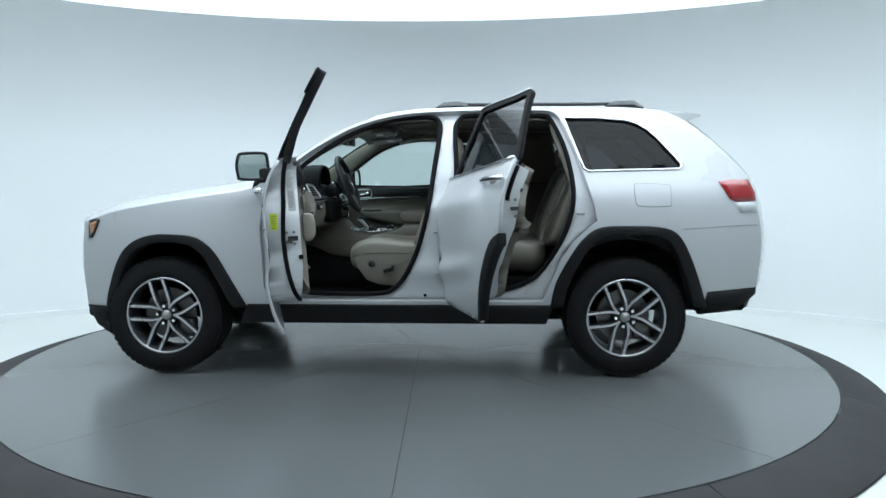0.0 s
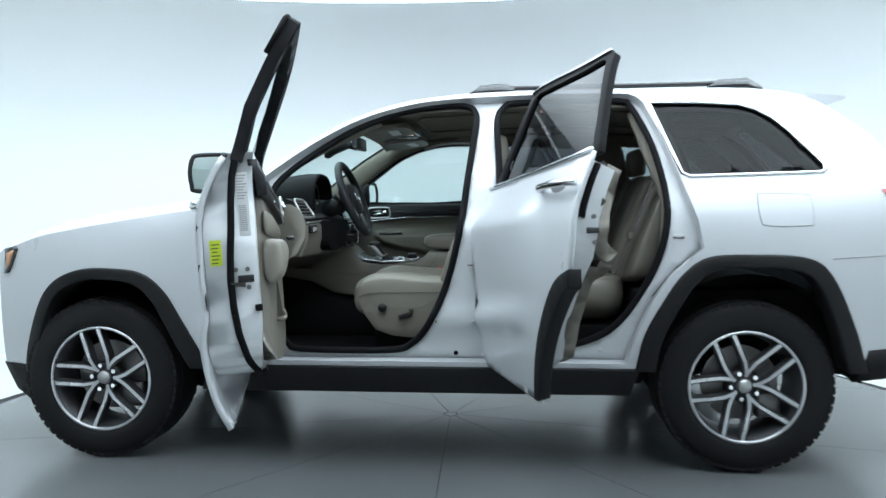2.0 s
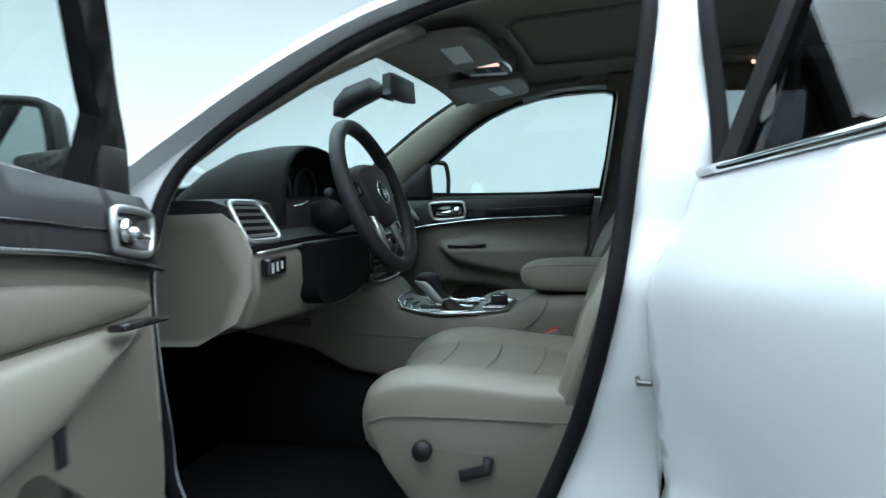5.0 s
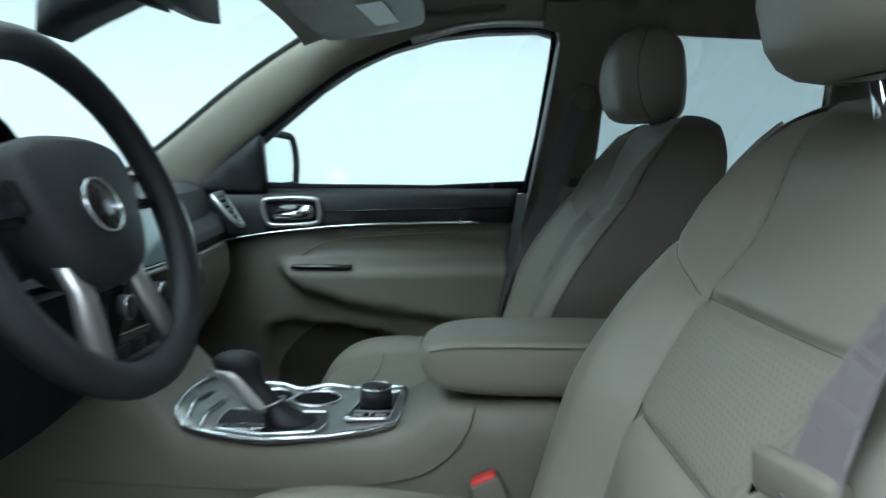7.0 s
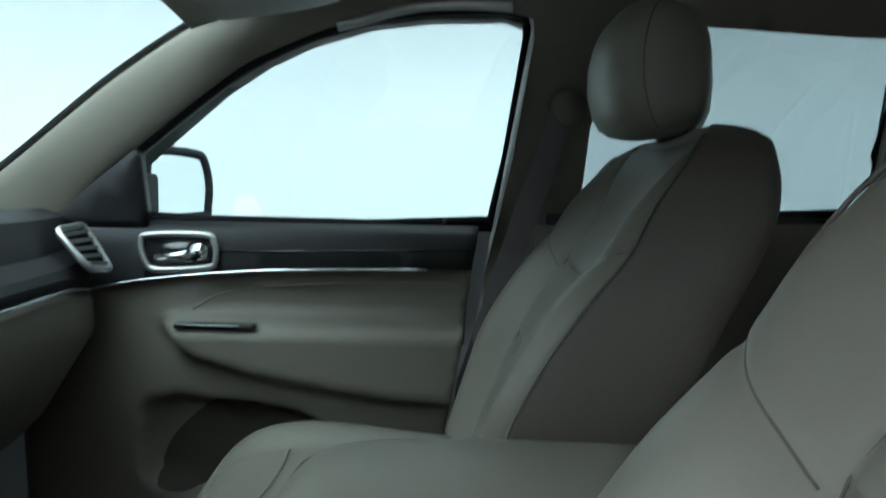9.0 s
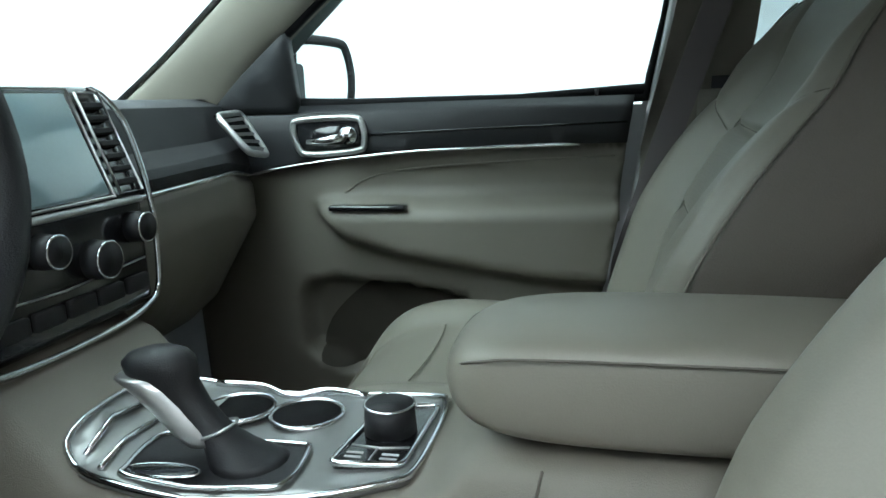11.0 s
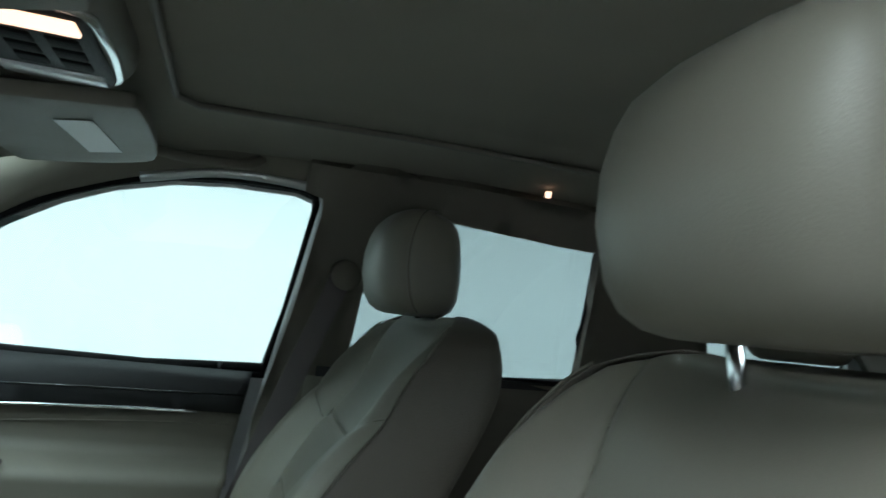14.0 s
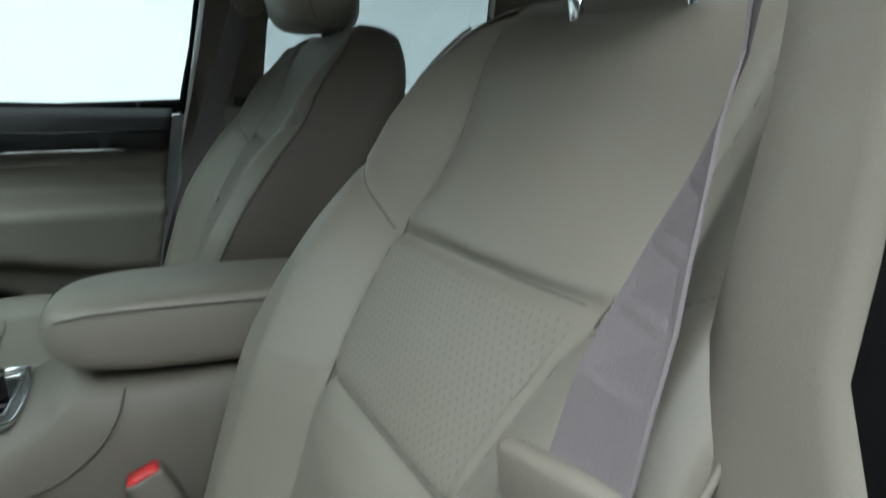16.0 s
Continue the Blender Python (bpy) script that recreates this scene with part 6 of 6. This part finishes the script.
    # centre stack: leaning screen above, upright controls below
    m = Matrix.Translation((0.997, 0, 1.099)) @ pose(0, 0, 0, 0, -21, 0)
    bm = bmesh.new()
    block(bm, (-0.07, -0.162, -0.012), (-0.001, 0.162, 0.142), 0.014, 3, m)
    st = part("media_panel", bm, GLOSSBLACK, d, "black centre panel with touch screen and knobs")
    bm = bmesh.new()
    block(bm, (0.90, -0.156, 0.958), (1.0, 0.156, 1.10), 0.014, 3)
    part("control_panel", bm, GLOSSBLACK, st, "black climate control panel")
    rim = [(0.943, 0.150, 1.228), (0.958, 0.163, 1.212), (0.980, 0.166, 1.176), (1.000, 0.166, 1.095), (1.003, 0.165, 1.03), (1.002, 0.160, 0.978), (1.006, 0.13, 0.962), (1.010, 0.06, 0.954)]
    loop = curve(rim + [(x, -y, z) for x, y, z in rim[::-1]], 5)
    bm = bmesh.new()
    tube(bm, loop, 0.0042, 6)
    part("stack_bezel", bm, CHROME, st, "bright silver bezel")
    # screen whose light sheen is part of its colour
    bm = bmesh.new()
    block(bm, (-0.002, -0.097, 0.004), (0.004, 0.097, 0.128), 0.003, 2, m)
    part("touch_screen", bm, TOUCH_SHEEN, st, "blank glossy touch screen with its pale sheen put into the colour")
    bm = bmesh.new()
    tube(bm, [m @ Vector(p) for p in ((0.003, -0.102, 0.0), (0.003, 0.102, 0.0), (0.003, 0.102, 0.133), (0.003, -0.102, 0.133))], 0.0022, 5, True)
    part("screen_frame", bm, SATIN, st, "thin silver screen frame")
    bm = bmesh.new()
    block(bm, (0.994, -0.150, 1.088), (1.004, 0.150, 1.096), 0.003)
    part("trim_bar", bm, SATIN, st, "satin bar under the screen")
    for y, z, r in ((0.126, 1.060, 0.019), (0.053, 1.036, 0.023), (-0.020, 1.060, 0.019), (-0.126, 1.060, 0.019)):
        bm = bmesh.new()
        disc(bm, (0.998, y, z), (1, 0, 0), r, 0.024, 28, r * 0.9)
        k = part("stack_knob", bm, BLACK, st, "black rotary knob")
        bm = bmesh.new()
        tube(bm, [(1.021, y + 0.9 * r * math.cos(q), z + 0.9 * r * math.sin(q)) for q in [2 * math.pi * i / 28 for i in range(28)]], 0.0014, 5, True)
        part("knob_ring", bm, CHROME, st, "chrome ring of a knob")
    for k in range(6):
        bm = bmesh.new()
        block(bm, (0.996, -0.142 + 0.048 * k, 0.982), (1.006, -0.100 + 0.048 * k, 1.002), 0.003)
        part("stack_button", bm, BLACK, st, "black push button")
    bm = bmesh.new()
    tube(bm, [(1.002, 0.14, 1.020), (1.004, 0.0, 1.014), (1.002, -0.14, 1.020)], 0.0012, 5)
    part("trim_line", bm, SATIN, st)
    for sg in (-1, 1):
        for k in range(7):
            bm = bmesh.new()
            block(bm, (-0.002, sg * 0.134 - 0.017, 0.012 + 0.016 * k), (0.006, sg * 0.134 + 0.017, 0.019 + 0.016 * k), 0.001, 1, m)
            part("vent_slat", bm, CLAD, st, "black vent slat", smooth=False)
        bm = bmesh.new()
        tube(bm, [m @ Vector(p) for p in ((0.004, sg * 0.113, 0.002), (0.004, sg * 0.155, 0.002), (0.004, sg * 0.153, 0.128), (0.004, sg * 0.113, 0.128))], 0.0018, 5, True)
        part("vent_edge", bm, SATIN, st, "satin edge of a vent")
    # steering wheel
    c = Vector((1.095, -0.356, 1.213))
    n = Vector((math.cos(radians(21)), 0, math.sin(radians(21))))
    up = Vector((-n.z, 0, n.x))
    sd = Vector((0, 1, 0))
    bm = bmesh.new()
    tube(bm, [c + 0.189 * (math.cos(a) * sd + math.sin(a) * up) for a in [2 * math.pi * i / 56 for i in range(56)]], 0.0195, 12, True)
    w = part("steering_wheel", bm, BLACK, None)
    tagged(w, "black leather steering wheel with silver lower spokes", "steering wheel")
    bm = bmesh.new()
    hubp = curve2([(-0.105, 0.055), (-0.06, 0.082), (0.06, 0.082), (0.105, 0.055), (0.085, -0.03), (0.045, -0.08), (-0.045, -0.08), (-0.085, -0.03)], 3, True)
    loft(bm, [[c + n * d + sd * a * k + up * b * k for a, b in hubp] for d, k in ((-0.05, 0.8), (-0.02, 1.0), (0.005, 0.98), (0.018, 0.85))])
    part("airbag_cover", bm, BLACK, w, "black airbag cover")
    bm = bmesh.new()
    loft(bm, [[c + n * d + sd * 0.034 * k * math.cos(a) + up * 0.032 * k * math.sin(a) for a in [2 * math.pi * i / 20 for i in range(20)]] for d, k in ((0.014, 1.0), (0.022, 0.85))])
    part("badge", bm, GLOSSBLACK, w, "plain dark oval badge")
    bm = bmesh.new()
    tube(bm, [c + n * 0.0215 + sd * 0.032 * math.cos(a) + up * 0.030 * math.sin(a) for a in [2 * math.pi * i / 28 for i in range(28)]], 0.0018, 6, True)
    part("badge_ring", bm, CHROME, w, "thin chrome badge ring")
    for s in (-1, 1):
        bm = bmesh.new()
        loft(bm, [[c + n * (-0.02 + e) + sd * s * a + up * (b + e2) for e, e2 in ((0, -0.022), (0.014, -0.02), (0.014, 0.02), (0, 0.022))] for a, b in ((0.06, 0.012), (0.12, 0.02), (0.182, 0.02))])
        part("spoke", bm, BLACK, w)
        bm = bmesh.new()
        loft(bm, [[c + n * (-0.012 + e) + sd * (s * a + t) + up * b for e, t in ((0, -q), (0.012, -q * 0.8), (0.012, q * 0.8), (0, q))] for a, b, q in ((0.062, -0.02, 0.018), (0.055, -0.08, 0.016), (0.078, -0.165, 0.022))])
        part("silver_spoke", bm, SATIN, w, "satin silver lower spoke")
        bm = bmesh.new()
        block(bm, (-0.03, -0.018, -0.003), (0.03, 0.018, 0.006), 0.004, 2, Matrix.Translation(c + n * 0.0 + sd * s * 0.115 + up * 0.02) @ Matrix((sd, up, n)).transposed().to_4x4())
        part("spoke_buttons", bm, GLOSSBLACK, w)
    bm = bmesh.new()
    tube(bm, [c - n * 0.02, c - n * 0.20], 0.045, 14)
    part("column", bm, BLACK, w, "black steering column")
    for s, dz in ((-1, 0.02), (1, 0.0)):
        bm = bmesh.new()
        tube(bm, [c - n * 0.07, c - n * 0.06 + sd * s * 0.10 + up * dz, c - n * 0.05 + sd * s * 0.17 + up * (dz + 0.01)], [0.012, 0.010, 0.013], 8)
        part("stalk", bm, BLACK, w)


def console():
    # tunnel body, armrest, silver plate with shifter, cup holders and drive knob
    rows = []
    for x, zt, zb in ((0.58, 0.86, 0.80), (0.80, 0.90, 0.755), (0.92, 0.95, 0.695), (0.98, 0.958, 0.685), (1.02, 0.94, 0.68), (1.08, 0.872, 0.675), (1.20, 0.858, 0.66), (1.385, 0.866, 0.62), (1.425, 0.885, 0.60), (1.455, 0.918, 0.59), (1.60, 0.922, 0.56), (1.86, 0.915, 0.55)):
        w = 0.125
        zm = (zt + zb) / 2
        rows.append([Vector((x, y * w, z)) for y, z in ((-1.06, zb), (-1.12, zb + 0.012), (-1.10, zm), (-1.06, zt - 0.05), (-1.0, zt - 0.012), (-0.9, zt), (0, zt + 0.004), (0.9, zt), (1.0, zt - 0.012), (1.06, zt - 0.05), (1.10, zm), (1.12, zb + 0.012), (1.06, zb))])
    bm = bmesh.new()
    loft(bm, rows)
    c = sharp(part("centre_console", bm, BEIGE, None), 60)
    tagged(c, "beige centre console with a silver shifter plate and padded armrest", "console")
    for sg in (-1, 1):
        bm = bmesh.new()
        tube(bm, curve([(1.51, sg * 0.1365, 0.925), (1.50, sg * 0.1375, 0.89), (1.465, sg * 0.138, 0.845), (1.40, sg * 0.138, 0.815), (1.25, sg * 0.138, 0.80), (1.05, sg * 0.138, 0.80), (0.90, sg * 0.138, 0.805)], 5), 0.0014, 5)
        part("panel_joint", bm, CREASE, c)
    bm = bmesh.new()
    loft(bm, [[Vector((x, y, z)) for y, z in ((-0.15, 0.44), (-0.118, 0.52), (-0.112, zt), (0.112, zt), (0.118, 0.52), (0.15, 0.44))] for x, zt in ((0.50, 0.80), (0.80, 0.78), (1.0, 0.72), (1.3, 0.68), (1.85, 0.60))])
    part("tunnel_carpet", bm, CARPET, c, "black carpeted tunnel")
    rows = []
    for x, zb, zt, k in ((1.425, 0.972, 0.985, 0.52), (1.429, 0.957, 0.996, 0.72), (1.441, 0.943, 1.007, 0.87), (1.465, 0.933, 1.016, 0.955), (1.51, 0.928, 1.022, 1.0), (1.60, 0.927, 1.024, 1.02), (1.80, 0.928, 1.022, 1.02), (1.86, 0.935, 1.014, 0.98)):
        w = 0.125 * k
        rows.append([Vector((x, y * w, z)) for y, z in ((-0.9, zb), (-1.0, zb + 0.015), (-1.02, (zb + zt) / 2), (-1.0, zt - 0.012), (-0.90, zt - 0.003), (-0.45, zt), (0.1, zt - 0.004), (0.55, zt - 0.013), (0.78, zt - 0.03), (0.82, (zb + zt) / 2), (0.80, zb + 0.015), (0.7, zb))])
    bm = bmesh.new()
    loft(bm, rows)
    a = subdivide(part("armrest", bm, LEATHER, c, "padded beige leather armrest lid"), 2)
    bm = bmesh.new()
    tube(bm, curve([(1.80, -0.1285, 1.009), (1.52, -0.1265, 1.008), (1.462, -0.1165, 1.001), (1.438, -0.095, 0.991), (1.427, -0.05, 0.986), (1.427, 0.05, 0.983), (1.438, 0.078, 0.982)], 4), 0.0012, 5)
    part("seam", bm, CREASE, a)
    plate = curve2([(1.062, -0.085), (1.080, -0.108), (1.12, -0.122), (1.20, -0.125), (1.30, -0.116), (1.375, -0.085), (1.392, -0.06), (1.395, 0.03), (1.388, 0.085), (1.36, 0.100), (1.12, 0.100), (1.07, 0.085), (1.058, 0.0)], 3, True)
    def ht(x):
        return lerp(x, [1.02, 1.08, 1.20, 1.40, 1.45], [0.94, 0.872, 0.858, 0.868, 0.90]) + 0.0075
    p = part("shifter_plate", panel(plate, [], lambda x, y: Vector((x, y, ht(x))), 0.02), PLATE, c, "brushed silver console plate")
    solid(p, 0.006, -1)
    bm = bmesh.new()
    tube(bm, [(x, y, ht(x) + 0.001) for x, y in resample(plate, 0.02)], 0.0035, 6, True)
    part("plate_edge", bm, CHROME, p)
    boot = curve2([(1.122, -0.050), (1.128, -0.100), (1.142, -0.113), (1.255, -0.108), (1.284, -0.095), (1.280, -0.036), (1.265, -0.026), (1.19, -0.022), (1.135, -0.030)], 3, True)
    q = part("shifter_gate", panel(boot, [], lambda x, y: Vector((x, y, ht(x) + 0.003)), 0.02), BLACK, c, "black shifter gate")
    bm = bmesh.new()
    tube(bm, [(x, y, ht(x) + 0.004) for x, y in resample(boot, 0.02)], 0.003, 6, True)
    part("gate_edge", bm, CHROME, q)
    # gear lever: leather boot, blade leaning forward, silver front face
    def blade(rows, off=0.0):
        out = bmesh.new()
        loft(out, [[Vector((x + rx * math.cos(t), -0.058 + off + ry * math.sin(t), z)) for t in [2 * math.pi * i / 20 for i in range(20)]] for x, z, rx, ry in rows])
        return out
    g = part("gear_lever", blade(((1.232, 0.870, 0.040, 0.036), (1.224, 0.876, 0.034, 0.030), (1.212, 0.886, 0.026, 0.022), (1.200, 0.897, 0.021, 0.018), (1.190, 0.905, 0.021, 0.017), (1.172, 0.926, 0.021, 0.018), (1.158, 0.944, 0.026, 0.021), (1.148, 0.956, 0.036, 0.025), (1.146, 0.966, 0.037, 0.026), (1.147, 0.974, 0.030, 0.021), (1.149, 0.979, 0.016, 0.011))), BLACK, c, "black leather gear lever with boot")
    part("lever_grip", blade(((1.187, 0.889, 0.016, 0.0165), (1.180, 0.898, 0.0215, 0.019), (1.160, 0.922, 0.022, 0.0205), (1.142, 0.943, 0.025, 0.0235), (1.132, 0.9535, 0.027, 0.0255), (1.131, 0.9555, 0.022, 0.021)), -0.0045), SATIN, g, "satin silver grip face")
    bm = bmesh.new()
    tube(bm, [(1.197 + 0.0215 * math.cos(t), -0.058 + 0.0185 * math.sin(t), 0.899 + 0.008 * math.cos(t)) for t in [2 * math.pi * i / 24 for i in range(24)]], 0.0018, 6, True)
    part("boot_collar", bm, SATIN, g, "silver collar over the boot")
    bm = bmesh.new()
    loft(bm, [[Vector((1.165 + r * 0.034 * math.cos(t), -0.097 + r * 0.010 * math.sin(t), ht(1.165) + dz)) for t in [2 * math.pi * i / 24 for i in range(24)]] for r, dz in ((1.0, 0.003), (1.0, 0.007), (0.9, 0.008))])
    gd = part("gear_display", bm, SCREEN, c, "oval gear position display")
    bm = bmesh.new()
    tube(bm, [(1.165 + 0.036 * math.cos(t), -0.097 + 0.0115 * math.sin(t), ht(1.165) + 0.006) for t in [2 * math.pi * i / 28 for i in range(28)]], 0.0014, 5, True)
    part("display_ring", bm, CHROME, gd)
    # bright bars across the plate's raised front
    for xa, za, ya, yb in ((1.082, 0.0035, -0.095, 0.02), (1.108, 0.003, -0.108, 0.0)):
        bm = bmesh.new()
        tube(bm, [(xa, ya, ht(xa) + za), (xa - 0.012, (ya + yb) / 2, ht(xa - 0.012) + za), (xa - 0.006, yb, ht(xa - 0.006) + za)], 0.0034, 6)
        part("plate_bar", bm, CHROME, p, "chrome bar on the console plate")
    bm = bmesh.new()
    tube(bm, curve([(1.115, 0.088, ht(1.115) + 0.006), (1.17, 0.092, ht(1.17) + 0.010), (1.21, 0.080, ht(1.21) + 0.008), (1.25, 0.092, ht(1.25) + 0.010), (1.30, 0.086, ht(1.30) + 0.006)], 5), 0.0042, 6)
    part("cup_edge", bm, CHROME, p, "wavy chrome edge of the cup holders")
    for x in (1.165, 1.245):
        bm = bmesh.new()
        tube(bm, [(x + 0.039 * math.cos(t), 0.044 + 0.037 * math.sin(t), ht(x) + 0.003) for t in [2 * math.pi * i / 28 for i in range(28)]], 0.003, 6, True)
        k = part("cup_holder", bm, CHROME, c, "chrome-ringed cup holder")
        bm = bmesh.new()
        disc(bm, (x, 0.044, ht(x) - 0.001), (0, 0, 1), 0.037, 0.004, 28)
        part("cup_well", bm, CARPET, k)
    pad = rounded([(1.312, -0.066, 0), (1.380, -0.060, 0), (1.386, 0.068, 0), (1.328, 0.058, 0)], 0.010, 3)
    bm = bmesh.new()
    loft(bm, [[Vector((q.x, q.y, ht(1.35) + dz)) for q in pad] for dz in (-0.003, 0.005)])
    k = part("drive_selector", bm, GLOSSBLACK, c, "black terrain selector with rotary knob", smooth=False)
    bm = bmesh.new()
    tube(bm, [(q.x, q.y, ht(1.35) + 0.005) for q in pad], 0.0034, 6, True)
    part("selector_edge", bm, CHROME, k, "chrome selector frame")
    bm = bmesh.new()
    disc(bm, (1.350, 0.006, ht(1.35) + 0.004), (0, 0, 1), 0.0265, 0.030, 32, 0.0245)
    part("rotary_knob", bm, BLACK, k, "black rotary knob")
    bm = bmesh.new()
    tube(bm, [(1.350 + 0.0245 * math.cos(t), 0.006 + 0.0245 * math.sin(t), ht(1.35) + 0.0335) for t in [2 * math.pi * i / 28 for i in range(28)]], 0.0014, 5, True)
    part("knob_ring", bm, CHROME, k, "chrome knob ring")
    bm = bmesh.new()
    tube(bm, [(1.322, -0.030, ht(1.35) + 0.0055), (1.350, -0.033, ht(1.35) + 0.0055), (1.380, -0.028, ht(1.35) + 0.0055)], 0.0012, 5)
    tube(bm, [(1.349, -0.033, ht(1.35) + 0.0055), (1.347, -0.062, ht(1.35) + 0.0055)], 0.0010, 5)
    part("button_gap", bm, SATIN, k)
    for xa in (1.322, 1.356):
        bm = bmesh.new()
        for yy in (-0.052, -0.044):
            block(bm, (xa, yy - 0.0015, ht(1.35) + 0.005), (xa + 0.016, yy + 0.0015, ht(1.35) + 0.0058), 0)
        part("small_print", bm, GREYINK, k, smooth=False)
    # buckle
    bm = bmesh.new()
    m = pose(1.54, -0.165, 0.795, 0, -24, 0)
    block(bm, (-0.022, -0.014, -0.09), (0.022, 0.014, 0.045), 0.006, 2, m)
    b = part("belt_buckle", bm, BEIGE, SUV, "beige belt buckle with a red button")
    bm = bmesh.new()
    block(bm, (-0.018, -0.012, 0.04), (0.018, 0.012, 0.048), 0.003, 1, m)
    part("red_button", bm, REDPLASTIC, b, "red release button")


def rear_seats():
    bench = tagged(new("rear_bench"), "beige leather split rear bench with two headrests", "car seat")
    spec = [(0.78, 2.42, 2.60), (0.90, 2.45, 2.63), (1.10, 2.53, 2.69), (1.28, 2.60, 2.73), (1.34, 2.64, 2.72)]
    for y0, y1 in ((-0.66, -0.10), (-0.10, 0.66)):
        rows = []
        for z, xf, xb in spec:
            ts = (0, 0.03, 0.10, 0.20, 0.24, 0.28, 0.5, 0.72, 0.76, 0.80, 0.90, 0.97, 1)
            ringp = [Vector((xf + 0.03 * (abs(t - 0.5) > 0.46) + 0.026 * (abs(t - 0.5) < 0.27) + 0.012 * (abs(abs(t - 0.5) - 0.26) < 0.01), y0 + (y1 - y0) * t, z)) for t in ts]
            rows.append(ringp + [Vector((xb, y0 + (y1 - y0) * t, z)) for t in (1, 0.5, 0)])
        bm = bmesh.new()
        loft(bm, rows)
        b = subdivide(part("backrest", bm, LEATHER, bench, "beige leather rear backrest"), 2)
        for t in (0.24, 0.76):
            bm = bmesh.new()
            tube(bm, [(xf + 0.030, y0 + (y1 - y0) * t, z) for z, xf, xb in spec[:-1]], 0.0016, 5)
            part("seam", bm, CREASE, b)
    rows = []
    for x, zt, zb in ((1.98, 0.76, 0.66), (2.00, 0.80, 0.62), (2.1, 0.83, 0.60), (2.3, 0.81, 0.58), (2.5, 0.80, 0.58)):
        rows.append([Vector((x, 0.66 * u, zt + 0.02 * (abs(abs(u) - 0.75) < 0.2) - 0.02 * (abs(u) > 0.98))) for u in (-1, -0.95, -0.85, -0.55, -0.3, 0.3, 0.55, 0.85, 0.95, 1)] + [Vector((x, 0.66 * u, zb)) for u in (1, 0, -1)])
    bm = bmesh.new()
    loft(bm, rows)
    c = subdivide(part("cushion", bm, LEATHER, bench, "beige leather rear bench cushion"), 2)
    for x in (2.12, 2.24):
        bm = bmesh.new()
        tube(bm, [(x, y, lerp(x, [2.1, 2.3], [0.836, 0.818])) for y in np.linspace(-0.60, -0.25, 6)], 0.0016, 5)
        part("seam", bm, CREASE, c)
    for y in (-0.38, 0.38):
        bm = bmesh.new()
        block(bm, (2.62, y - 0.12, 1.34), (2.71, y + 0.12, 1.50), 0.035, 4)
        part("headrest", bm, LEATHER, bench, "beige rear headrest")
    bm = bmesh.new()
    block(bm, (2.03, -0.62, 0.45), (2.5, 0.62, 0.60), 0.02)
    part("base", bm, CARPET, bench)
    # webbing down the outer end of the backrest
    rings = []
    for x, z in ((2.61, 1.36), (2.575, 1.25), (2.515, 1.10), (2.45, 0.95), (2.40, 0.84)):
        rings.append([Vector((x - 0.012, -0.652, z)), Vector((x - 0.012, -0.606, z)), Vector((x - 0.009, -0.606, z)), Vector((x - 0.009, -0.652, z))])
    bm = bmesh.new()
    loft(bm, rings)
    b = part("seat_belt", bm, BELT, SUV, "taupe rear seat belt webbing", smooth=False)
    bm = bmesh.new()
    block(bm, (2.455, -0.660, 1.01), (2.480, -0.598, 1.045), 0.005)
    part("belt_tongue", bm, BEIGE, b)


pillars()
driver_belt()
headliner()
seat(-0.462, 0.0, 0.0, "beige leather driver seat with taupe sides")
seat(0.43, -0.013, 0.018, "beige leather passenger seat with taupe sides")
dashboard()
console()
rear_seats()
